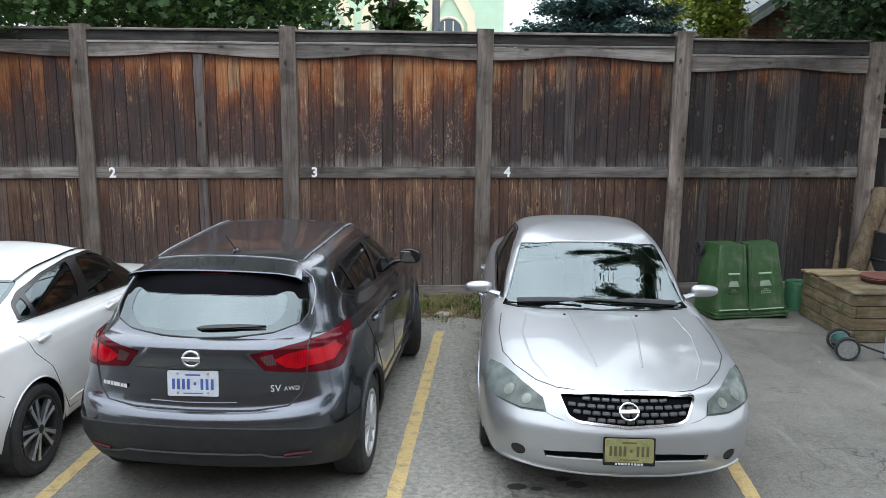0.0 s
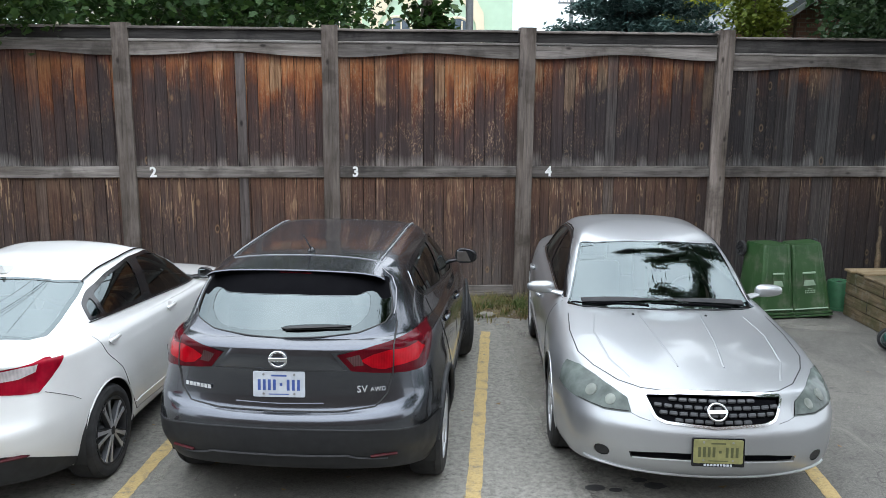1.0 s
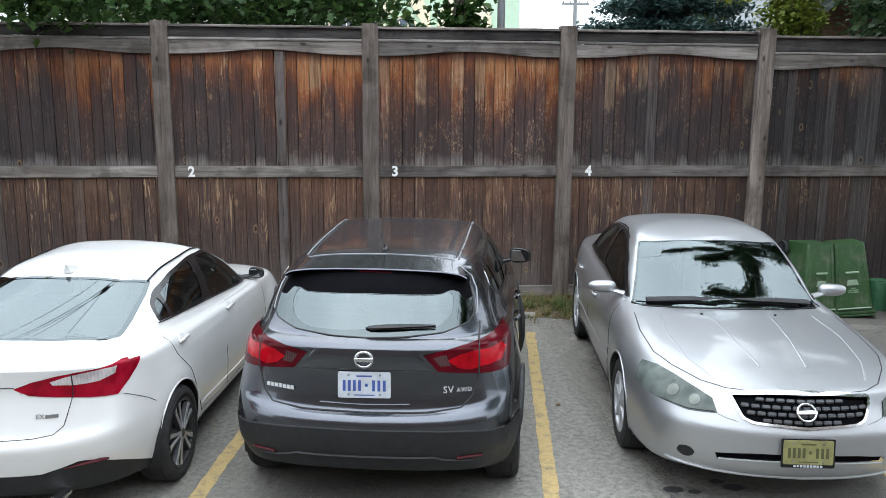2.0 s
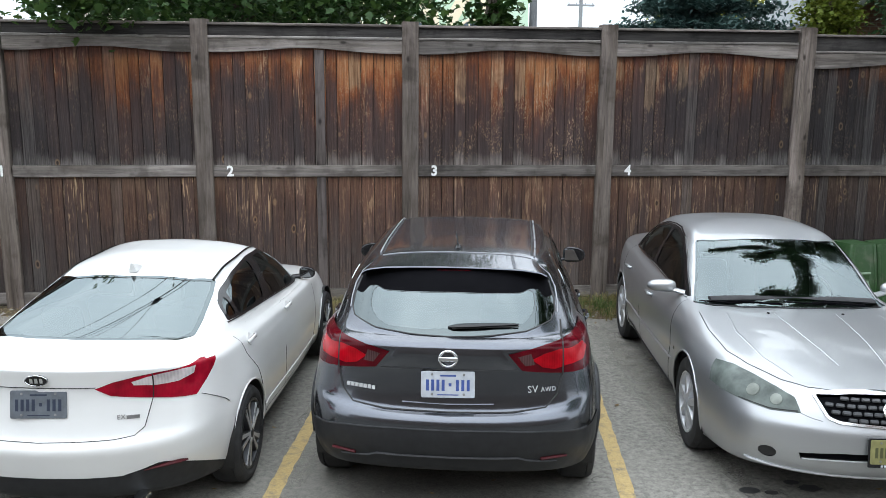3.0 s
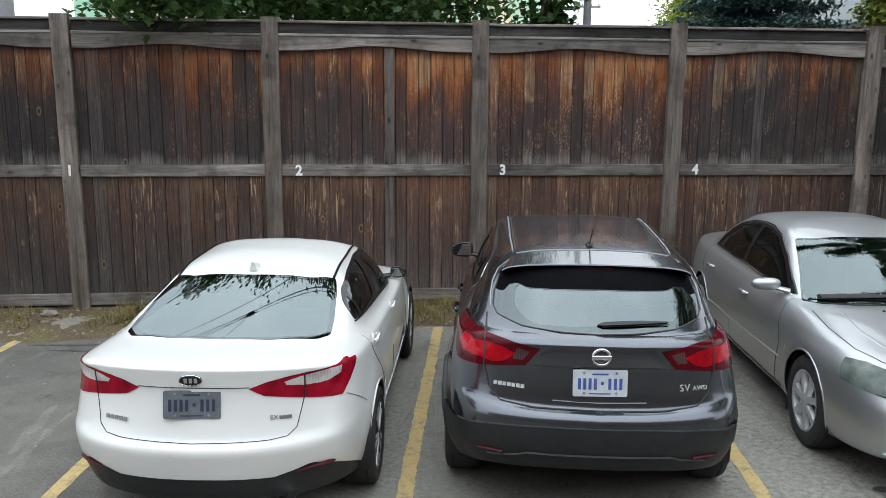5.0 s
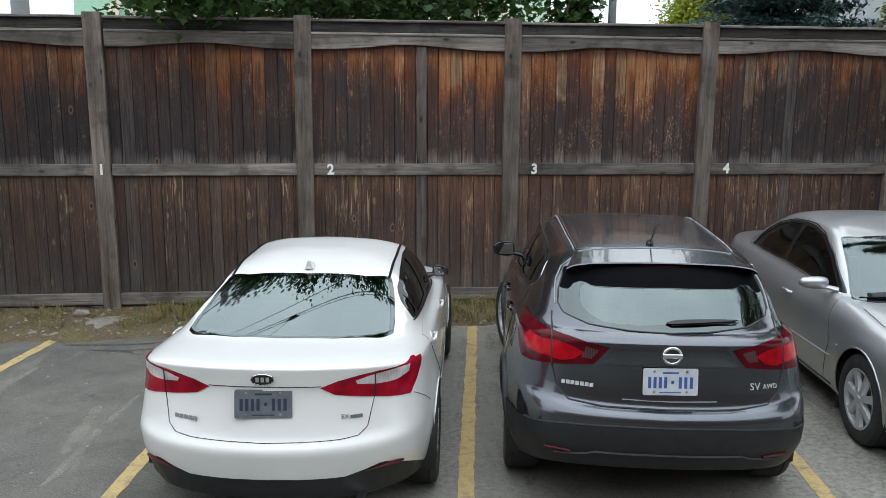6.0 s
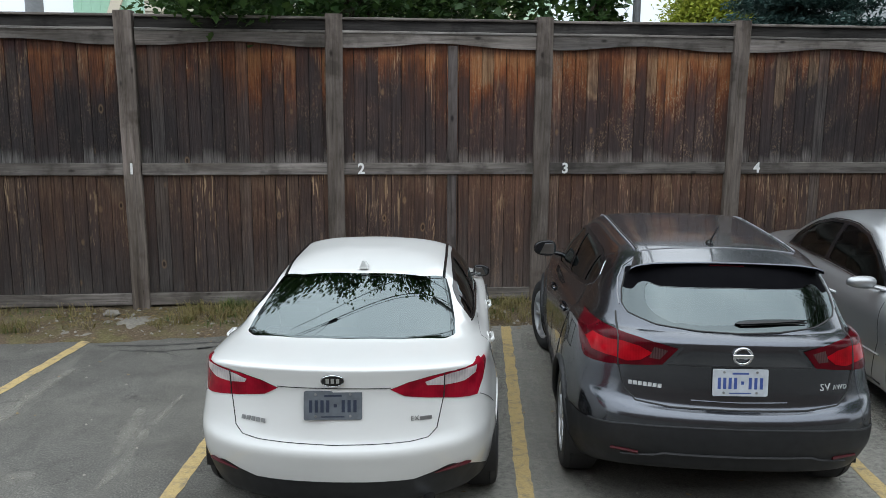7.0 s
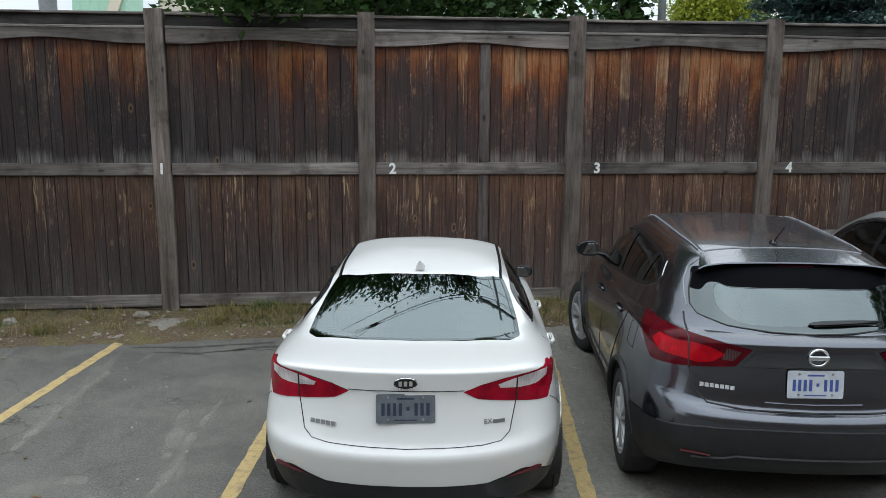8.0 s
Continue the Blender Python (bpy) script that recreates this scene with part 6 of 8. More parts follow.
def silver_sedan():
    car = thing("silver_sedan", "dusty silver older sedan parked with its back to the fence", "car", pose(2.268, 9.426, 0, 0, 0, 180 - 7.5))
    wheels = ((1.09, .332), (3.89, .332))
    sh = Shell(**SS, wheels=wheels, arch=.375, taper_front=.035, even=lambda c: .955 < c.z < 1.345 and 2.68 < c.y < 3.60 and abs(c.x) < .585 + (c.y - 2.665) * .215, blown=2)
    bm = sh.bm
    tree = BVHTree.FromBMesh(bm)
    screen = whole([(0, 2.732), (.30, 2.714), (.44, 2.702), (.575, 2.665), (.655, 3.03), (.735, 3.33), (.62, 3.435), (.30, 3.52), (0, 3.545)])
    pane(bm, rounded(screen, .025, 3), "top", car, "windscreen", .015, M_SCREEN, limit=lambda c: c.z > .88)
    glass = whole([(0, 1.27), (.40, 1.30), (.54, 1.38), (.59, 1.08), (.62, .78), (.50, .68), (0, .61)])
    pane(bm, rounded(glass, .03, 3), "top", car, "rear_window", .03, M_GLASS, limit=lambda c: c.z > .98)
    dlo = [(1.06, .975), (1.09, 1.07), (1.22, 1.16), (1.42, 1.250), (1.74, 1.324), (2.0, 1.343), (2.2, 1.342), (2.5, 1.302), (2.8, 1.18), (3.05, 1.03), (3.20, .945), (2.1, .985)]
    rear_pane = [(1.33, 1.0), (1.35, 1.19), (1.46, 1.240), (1.74, 1.302), (1.98, 1.320), (1.98, 1.0)]
    quarter = [(1.10, .995), (1.13, 1.065), (1.22, 1.125), (1.31, 1.165), (1.29, 1.0)]
    fore_pane = [(2.06, 1.005), (2.06, 1.320), (2.22, 1.317), (2.48, 1.280), (2.78, 1.158), (3.02, 1.01), (3.09, .965)]
    for view in ("right", "left"):
        sg = 1 if view == "right" else -1
        ok = lambda c, s=sg: c.x * s > .3
        for nm, q in (("side_window", rear_pane), ("side_window", fore_pane), ("quarter_window", quarter)):
            part(nm, lifted(bm, cut(bm, rounded(q, .03, 3), view, ok), -.003), M_GLASS_SIDE, car)
        part("window_surround", lifted(bm, cut(bm, rounded(dlo, .03, 3), view, ok), .002), M_BLACK, car)
        seam(tree, view, [(3.20, .938), (2.6, .958), (2.1, .975), (1.6, .98), (1.08, .980)], car, .007, M_CHROME, "window_trim")
        seam(tree, view, [(3.20, .95), (3.05, 1.035), (2.8, 1.187), (2.5, 1.310), (2.2, 1.351), (2.0, 1.352), (1.74, 1.333), (1.42, 1.259), (1.22, 1.168), (1.08, 1.07), (1.05, .975)], car, .009, M_BLACK, "roof_trim")
    head = [(.486, .662), (.505, .735), (.58, .766), (.67, .790), (.75, .802), (.795, .797), (.90, .775), (.90, .675), (.79, .664), (.64, .648)]
    for s in (1, -1):
        ends = lambda c, s=s: c.x * s > .3 and c.y > 4.33 - (c.z - .78) * .5
        slice_skin(bm, Vector((0, 4.33, .78)), Vector((0, 1, .5)).normalized(), lambda c, s=s: c.x * s > .5 and 4.1 < c.y < 4.7 and .55 < c.z < .85)
        pl = head if s > 0 else mirrored(head)
        root = part("headlamp", lifted(bm, cut(bm, pl, "front", ends), .006), M_HEAD, car, "large hazed yellowed headlamp")
        for u, v, r in ((.60, .708, .036), (.705, .728, .042)):
            p, n_ = on_skin(tree, "front", s * u, v, .0055)
            b2 = bmesh.new()
            lathe(b2, [(r, -.004), (r * .97, .003), (r * .6, .007), (.0005, .008)], 24, facing(p, n_))
            part("lamp_bowl", b2, M_BOWL, root)
        p, n_ = on_skin(tree, "front", s * .785, .70, .006)
        b2 = bmesh.new()
        tube(b2, skin_line(tree, "front", [(s * .50, .668), (s * .64, .656), (s * .78, .670)], off=.005), .004, 6)
        part("lamp_seal", b2, M_SEAL, root)
    grille = whole([(0, .800), (.20, .796), (.398, .778), (.415, .762), (.356, .650), (.295, .630), (0, .617)])
    rim, mesh = split_in(bm, rounded(grille, .02, 3), rounded(grown(grille, -.015), .015, 3), "front", lambda c: c.y > 4.5)
    g = part("grille", lifted(bm, mesh, -.02), M_BAND, car, "black mesh grille in a chrome frame")
    part("grille_frame", lifted(bm, rim, .012), M_CHROME, g)
    inner = grown(grille, -.02)
    for j in range(4):
        z = .655 + j * .0362
        b2 = bmesh.new()
        for i in range(15):
            x = -.42 + (i + (j % 2) * .5) * .058
            if inside((x, z), grown(inner, -.008)):
                p, n_ = on_skin(tree, "front", x, z, -.012)
                box(b2, -.0245, .0245, -.0125, .0125, -.004, .014, .006, facing(p, n_))
        part("grille_bar", b2, M_GRILLE, g)
    p, n_ = on_skin(tree, "front", 0, .708, .006)
    ring_badge(car, facing(p, n_), .056)
    slot = whole([(0, .474), (.30, .462), (.50, .434), (.485, .396), (.30, .414), (0, .424)])
    part("air_intake", lifted(bm, cut(bm, slot, "front", lambda c: c.y > 4.4), -.02), M_BAND, car)
    b2 = bmesh.new()
    tube(b2, skin_line(tree, "front", [(-.48, .398), (-.30, .414), (0, .424), (.30, .414), (.48, .398)], off=.002), .007, 8)
    part("intake_bar", b2, M_SILVER, car)
    for s in (1, -1):
        hole = [(s * .650 + .044 * math.cos(a_), .400 + .036 * math.sin(a_)) for a_ in np.linspace(0, 2 * math.pi, 25)[:-1]]
        bmesh.ops.delete(bm, geom=cut(bm, hole, "front", lambda c: c.y > 4.2), context="FACES")
        p, n_ = on_skin(tree, "front", s * .650, .400, -.004)
        b2 = bmesh.new()
        lathe(b2, [(.050, -.002), (.046, -.03), (.036, -.05), (.0005, -.055)], 24, facing(p, n_))
        part("fog_lamp_hole", b2, M_BLACK, car)
        hood_edge = [(s * .745, 3.55), (s * .765, 3.9), (s * .745, 4.28), (s * .67, 4.50), (s * .54, 4.735), (s * .42, 4.845)]
        seam(tree, "top", hood_edge, car, .004)
        seam(tree, "top", [(s * .225, 3.66), (s * .19, 4.2), (s * .145, 4.62)], car, .007, M_SILVER, "hood_crease", flat=.5)
        seam(tree, "top", [(s * .56, 3.62), (s * .60, 4.0), (s * .56, 4.45), (s * .47, 4.72)], car, .012, M_SILVER, "hood_crease", off=-.004, flat=.5)
        seam(tree, "front", [(s * .485, .660), (s * .44, .645), (s * .38, .635)], car, .003)
        p, n_ = on_skin(tree, "top", s * .27, 3.66, .002)
        b2 = bmesh.new()
        lathe(b2, [(.010, -.004), (.010, .006), (.0005, .008)], 10, facing(p, n_, Vector((0, 1, 0))))
        part("washer_jet", b2, M_BLACK, car)
    hood = whole([(0, 3.57), (.40, 3.545), (.745, 3.50), (.765, 3.9), (.745, 4.28), (.67, 4.50), (.54, 4.735), (.42, 4.845), (.2, 4.94), (0, 4.965)])
    part("hood", lifted(bm, cut(bm, hood, "top", lambda c: c.z > .70)), M_SILVER, car)
    seam(tree, "top", [(-.42, 4.845), (-.2, 4.935), (0, 4.96), (.2, 4.935), (.42, 4.845)], car, .004)
    bump = whole([(0, .602), (.29, .614), (.36, .650), (.48, .656), (.64, .642), (.79, .658), (.95, .670), (1.0, .1), (0, .1)])
    part("front_bumper", lifted(bm, cut(bm, bump, "front", lambda c: c.y > 4.36), .001), M_SILVER, car)
    b2 = bmesh.new()
    tube(b2, skin_line(tree, "front", [(-.74, .315), (-.5, .305), (0, .30), (.5, .305), (.74, .315)], off=.004), .010, 8)
    part("bumper_crease", b2, M_SILVER, car)
    # wipers and cowl
    b2 = bmesh.new()
    tube(b2, skin_line(tree, "top", [(-.66, 3.40), (-.4, 3.50), (0, 3.545), (.4, 3.50), (.66, 3.40)], off=.003), .010, 8, .5)
    part("cowl_grille", b2, M_CLAD, car)
    for x0, x1 in ((.70, .13), (.10, -.50)):
        b2 = bmesh.new()
        line = skin_line(tree, "top", [(x0, 3.36 if x0 > .3 else 3.47), ((x0 + x1) / 2 + .05, 3.50 if x0 < .3 else 3.455), (x1, 3.50 if x0 > .3 else 3.44)], off=.022)
        tube(b2, line, .0055, 8)
        wi = part("wiper", b2, M_BAND, car)
        b2 = bmesh.new()
        mid_ = line[len(line) // 2]
        tube(b2, [line[len(line) // 3] + Vector((0, 0, .008)), mid_ + Vector((0, .01, .016)), line[-1] + Vector((0, .045, .004))], [.006, .008, .008], 8)
        part("wiper_arm", b2, M_BAND, wi)
    # plate in a dealer's frame
    p, n_ = on_skin(tree, "front", 0, .500, .010)
    n_ = Vector((0, n_.y, .10)).normalized()
    pl = plate(car, facing(p + Vector((.0, .008, 0)), n_) @ Matrix.Diagonal((.95, .95, 1, 1)), M_PLATE_GOLD, M_PLATE_GOLDINK, M_BLACK, "faded olive plate in a black dealer frame")
    b2 = bmesh.new()
    bars(b2, -.09, .09, -.093, -.080, 9, .3, .002, .002)
    part("frame_lettering", b2, M_PLATE_WHITE, pl)
    for view in ("right", "left"):
        sg = 1 if view == "right" else -1
        ok = lambda c, s=sg: c.x * s > .3
        back_door = [(1.0, .965), (1.10, .80), (1.30, .68), (1.42, .50), (1.52, .28), (2.10, .26), (2.06, .60), (2.03, .985)]
        fore_door = [(2.03, .985), (2.06, .60), (2.10, .26), (3.25, .26), (3.36, .60), (3.24, .93)]
        for d in (back_door, fore_door):
            part("door", lifted(bm, cut(bm, d, view, ok), .001), M_SILVER, car)
            seam(tree, view, d[:-1] if d is back_door else d[2:], car)
        seam(tree, view, [(1.46, .485), (2.2, .475), (3.40, .50)], car, .014, M_SILVER, "door_moulding", flat=.6)
        seam(tree, view, [(1.50, .30), (2.2, .27), (3.40, .27)], car, .012, M_SEAL, "sill_edge")
        for y0, z0 in ((1.30, .815), (2.36, .79)):
            p, n_ = on_skin(tree, view, y0 + .09, z0)
            b2 = bmesh.new()
            tube(b2, [p + n_ * .004 + Vector((0, -.09, -.004)), p + n_ * .032 + Vector((0, -.06, 0)), p + n_ * .034 + Vector((0, .06, .003)), p + n_ * .004 + Vector((0, .09, .003))], [.012, .014, .014, .012], 8, 1.2)
            part("door_handle", b2, M_SILVER, car)
        mirror(car, sg, 3.05, 1.0, .925, M_SILVER, size=(.115, .050, .058), stalk=M_SILVER)
        b2 = bmesh.new()
        p, n_ = on_skin(tree, view, 3.52, .62, .003)
        box(b2, -.02, .02, -.010, .010, 0, .004, .002, facing(p, n_))
        part("side_repeater", b2, M_CHROME, car)
    b2 = bmesh.new()
    tube(b2, [(x, 3.36, .985 - .04 * x * x) for x in np.linspace(-.62, .62, 12)], .05, 8, .4)
    part("dash_top", b2, M_DARK, car)
    b2 = bmesh.new()
    box(b2, -.10, .10, 2.86, 2.88, 1.235, 1.285, .015)
    part("interior_mirror", b2, M_DARK, car)
    arches(bm, car, wheels, .365, M_SILVER, .008)
    part("body", bm, M_SILVER, car)
    underbody(car, 4.95)
    cabin(car, 1.1, 3.4, 3.46, .93, .70)
    front_seats(car, 2.2, .42, .54)
    rear_bench(car, 1.35, .44, .48)
    for wy, _ in wheels:
        for s in (1, -1):
            wheel(car, "seven", .332, .205, .218, s * .886, wy)
    for s in (1, -1):
        b2 = bmesh.new()
        box(b2, s * .76 - .11, s * .76 + .11, 3.505, 3.52, .12, .38, .004)
        part("mud_flap", b2, M_SEAL, car)
    return car


silver_sedan()


# ---- green wheelie bins, stood upside down ----
def bin_material():
    k = Mat("green_bin_plastic", 0.42, 0, (0.05, 0.16, 0.04), 0, 0.5)
    v = k.coords()
    n = k.noise(v, 3, 4)
    streak = k.noise(k.coords((22, 22, 1.2)), 1.0, 5, .6)
    col = k.ramp(n, (0.3, (0.020, 0.060, 0.018)), (0.7, (0.036, 0.092, 0.028)))
    col = k.mix(k.ramp(streak, (0.55, 0.0), (0.75, 0.45)), col, (0.11, 0.17, 0.10))
    col = k.mix(k.ramp(k.noise(v, 4.5, 6, .65), (0.52, 0.0), (0.68, 0.6)), col, (0.13, 0.13, 0.10))
    k.to("Base Color", col)
    k.to("Roughness", k.ramp(n, (0.3, 0.35), (0.7, 0.6)))
    return k.m


M_BIN = bin_material()
M_BIN_PALE = plain("pale_bin_print", (0.28, 0.38, 0.27), 0.6)
M_TERRACOTTA = plain("terracotta", (0.115, 0.040, 0.028), 0.75, mottle=.2)
M_POT = plain("green_pot_plastic", (0.035, 0.13, 0.06), 0.5)


def wheelie_bin(m):
    b = thing("wheelie_bin", "green wheeled bin standing upside down against the fence", "bin", m, "upturned green bins")
    bm = bmesh.new()
    prof = [(0.0, .243, .285, 0.055), (.07, .243, .285, .055), (.30, .226, .262, .05), (.62, .204, .238, .045), (.86, .188, .215, .04), (.92, .176, .205, .035)]
    rings = []
    for z, hx, hy, r in prof:
        poly = rounded([(-hx, -hy), (hx, -hy), (hx, hy), (-hx, hy)], r, 4)
        rings.append([bm.verts.new((x, y, z)) for x, y in poly])
    for a, c in zip(rings, rings[1:]):
        for i in range(len(a)):
            j = (i + 1) % len(a)
            bm.faces.new((a[i], a[j], c[j], c[i]))
    bm.faces.new(rings[-1])
    part("tub", bm, M_BIN, b)
    for s in (-1, 1):
        bm = bmesh.new()
        tube(bm, [(s * .175, -.276, .12), (s * .150, -.236, .62), (s * .130, -.208, .90)], .012, 6, .6)
        part("side_rib", bm, M_BIN, b)
    bm = bmesh.new()
    for z0, z1, g in ((.012, .030, .022), (.045, .070, .014)):
        poly = rounded([(-.246 - g, -.290 - g), (.246 + g, -.290 - g), (.246 + g, .290 + g), (-.246 - g, .290 + g)], .06, 4)
        prism(bm, poly, z1 - z0, pose(0, 0, z0), .004)
    part("lid", bm, M_BIN, b)
    bm = bmesh.new()
    box(bm, -.20, .20, -.315, -.285, .105, .118, .004)
    part("rim_lip", bm, M_BIN_PALE, b)
    bm = bmesh.new()
    box(bm, -.075, .075, -.264, -.236, .40, .56, .008, segs=1)
    lat = part("latch_recess", bm, M_BIN, b)
    bm = bmesh.new()
    box(bm, -.08, .08, -.272, -.25, .548, .572, .006)
    part("latch_ledge", bm, M_BIN_PALE, lat)
    bm = bmesh.new()
    prism(bm, [(-.075, 0), (.075, 0), (.045, .07), (-.06, .07)], .004, pose(0, -.268, .40, 92), 0)
    part("latch_face", bm, M_BIN_PALE, lat)
    bm = bmesh.new()
    for row, (w, n_) in enumerate(((.06, 4), (.13, 7), (.13, 6))):
        bars(bm, -w / 2 if row else -.03, w / 2, -.008, .008, n_, .3, 0, .001)
        for v in bm.verts:
            if abs(v.co.z) < .0015:
                v.co = Vector((v.co.x, -.274, .36 - row * .024 + v.co.y + 10))
    for v in bm.verts:
        v.co.z -= 10
    part("faded_print", bm, M_BIN_PALE, b)
    bm = bmesh.new()
    tube(bm, [(-.235, .215, .82), (.235, .215, .82)], .012, 8)
    ax = part("axle", bm, M_STEEL, b)
    for s in (-1, 1):
        bm = bmesh.new()
        lathe(bm, [(.0005, -.02), (.095, -.02), (.10, -.012), (.10, .016), (.092, .022), (.070, .018), (.066, .008), (.0005, .008)], 28, pose(s * .235, .215, .82, 0, 90 * s, 0))
        w = part("bin_wheel", bm, M_TYRE, ax)
        bm = bmesh.new()
        for k in range(6):
            a = k * math.pi / 3
            tube(bm, [(s * .249, .215 + .02 * math.cos(a), .82 + .02 * math.sin(a)), (s * .249, .215 + .068 * math.cos(a), .82 + .068 * math.sin(a))], .008, 6)
        part("wheel_spoke", bm, M_CLAD, w)
    bm = bmesh.new()
    for s in (-1, 1):
        tube(bm, [(s * .17, .25, .06), (s * .17, .315, .08), (s * .17, .315, .10)], .014, 8)
    tube(bm, [(-.17, .315, .095), (.17, .315, .095)], .014, 8)
    part("handle", bm, M_BIN, b)
    return b


first = wheelie_bin(pose(4.205, 9.20, 0, -2.5, .8, 8) @ Matrix.Scale(.93, 4))
copy_thing(first, pose(4.725, 9.23, 0, -3.0, -6.0, -10))


def pot():
    b = thing("plant_pot", "small green plastic pot upside down by the bins", "pot", pose(5.235, 9.40, 0))
    bm = bmesh.new()
    lathe(bm, [(.165, 0), (.165, .03), (.158, .032), (.140, .33), (.132, .345), (.095, .348), (.09, .335), (.0005, .33)], 32)
    part("pot_wall", bm, M_POT, b)
    bm = bmesh.new()
    lathe(bm, [(.173, .0), (.173, .028), (.165, .03)], 32, None, False)
    part("pot_rim", bm, M_POT, b)
    bm = bmesh.new()
    lathe(bm, [(.04, .33), (.04, .339), (.0005, .339)], 12, pose(-.02, -.04, .001))
    part("drain_hole", bm, M_SEAL, b)


pot()


# ---- timber planter box with its clutter ----
def planter():
    b = thing("planter_box", "low box of mossy pale timber boards", "planter", pose(5.09, 7.95, 0, 0, 0, -2.5))
    def moss(name):
        k = Mat(name, .85, 0, (.4, .3, .15), 0, .25)
        gr = k.noise(k.shifted(k.coords((3, 3, 40))), 1.0, 7, .6, .5)
        col = k.ramp(gr, (.3, (.085, .062, .036)), (.7, (.205, .155, .095)))
        wear = k.noise(k.shifted(k.coords((2.5, 2.5, 2.5))), 1.3, 5)
        col = k.mix(k.ramp(wear, (.45, 0.), (.62, .75)), col, (.058, .062, .026))
        col = k.mix(k.ramp(k.noise(k.shifted(k.coords((8, 8, 8))), 1.0, 6), (.55, 0.), (.7, .6)), col, (.21, .195, .165))
        k.to("Base Color", col)
        k.bump(gr, .5, .005)
        return k.m
    mat = moss("mossy_planter_board")
    for j in range(4):
        z0 = .004 + j * .1325
        bm = bmesh.new()
        box(bm, 0, .045, 0, 1.16, z0, z0 + .124, .006)
        part("side_board", bm, mat, b)
        if j in (1, 3):
            bm = bmesh.new()
            box(bm, -.004, .002, .36 + .3 * (j == 1), .366 + .3 * (j == 1), z0, z0 + .124)
            part("board_joint", bm, M_SEAL, b)
        bm = bmesh.new()
        box(bm, .047, 1.7, 0, .045, z0, z0 + .124, .006)
        part("front_board", bm, mat, b)
    bm = bmesh.new()
    box(bm, .05, 1.70, 1.11, 1.155, 0, .528)
    part("back_board", bm, mat, b)
    for i, (x0, x1, y0, y1, dz, yaw) in enumerate(((-.02, 1.7, -.03, .16, 0, 0), (-.02, 1.7, .17, .36, 0, 0), (-.01, 1.7, .37, .56, 0, 0), (-.02, 1.7, .57, .76, 0, 0), (.02, .80, .80, .95, .012, 5), (-.03, .60, .99, 1.16, .004, 2))):
        bm = bmesh.new()
        box(bm, x0, x1, y0, y1, .531 + dz, .556 + dz, .005, Matrix.Translation((0, y0, 0)) @ pose(0, 0, 0, 0, 0, yaw) @ Matrix.Translation((0, -y0, 0)))
        part("top_board", bm, M_PLANTER if i > 3 else moss("grey_top_board"), b)


planter()

tray = thing("plant_saucer", "reddish terracotta plant saucer on the timber box", "saucer", pose(5.66, 8.42, .557))
bm = bmesh.new()
lathe(bm, [(.17, 0), (.185, .008), (.205, .045), (.212, .05), (.205, .055), (.195, .048), (.176, .016), (.0005, .014)], 40)
part("saucer_bowl", bm, M_TERRACOTTA, tray)
bm = bmesh.new()
lathe(bm, [(.176, .0), (.198, .028), (.206, .030), (.200, .036), (.0005, .018)], 40, pose(.01, .015, .032))
part("upper_saucer", bm, M_TERRACOTTA, tray)


def log(name, label, base, top, r0, r1, seed):
    bm = bmesh.new()
    base, top = Vector(base), Vector(top)
    n = 14
    pts, rad = [], []
    for i in range(n + 1):
        t = i / n
        p = base.lerp(top, t)
        p += Vector((.02 * noise.noise((t * 4, seed, 0)), .02 * noise.noise((t * 4, seed, 7)), 0))
        pts.append(p)
        rad.append((r0 + (r1 - r0) * t) * (1 + .12 * noise.noise((t * 6, seed, 3))))
    rings = tube(bm, pts, rad, 14)
    for ring in rings:
        for v in ring:
            v.co += Vector((noise.noise(v.co * 9), noise.noise(v.co * 9 + Vector((5, 0, 0))), 0)) * r0 * .22
    return tagged(link(name, bm, M_LOG, smooth=50), label, "log")


log("log", "split rotten log leaning on the fence corner", (5.83, 9.30, .10), (6.42, 9.76, 1.42), .125, .095, 1)
log("log", "thin pale stake leaning on the fence", (5.70, 9.40, .25), (5.98, 9.86, .93), .045, .018, 2)
log("log", "split rotten log leaning on the fence corner", (6.02, 9.22, .10), (6.52, 9.70, 1.30), .085, .060, 5)


def barrel():
    b = thing("rain_barrel", "dark plastic barrel behind the timber box", "barrel", pose(6.42, 9.33, 0))
    bm = bmesh.new()
    lathe(bm, [(.24, 0), (.27, .03), (.285, .30), (.285, .60), (.265, .90), (.27, .92), (.27, .95), (.25, .96), (.24, .93), (.0005, .92)], 36)
    part("barrel_wall", bm, M_CLAD, b)
    for z in (.33, .63):
        bm = bmesh.new()
        tube(bm, [(.289 * math.cos(a), .289 * math.sin(a), z) for a in np.linspace(0, 2 * math.pi, 37)[:-1]], .012, 6, closed=True)
        part("barrel_hoop", bm, M_CLAD, b)


barrel()


# ---- reel lawn mower by the box ----
M_DISC = plain("weathered_wheel_disc", (.20, .205, .20), .55, mottle=.25, scale=30)

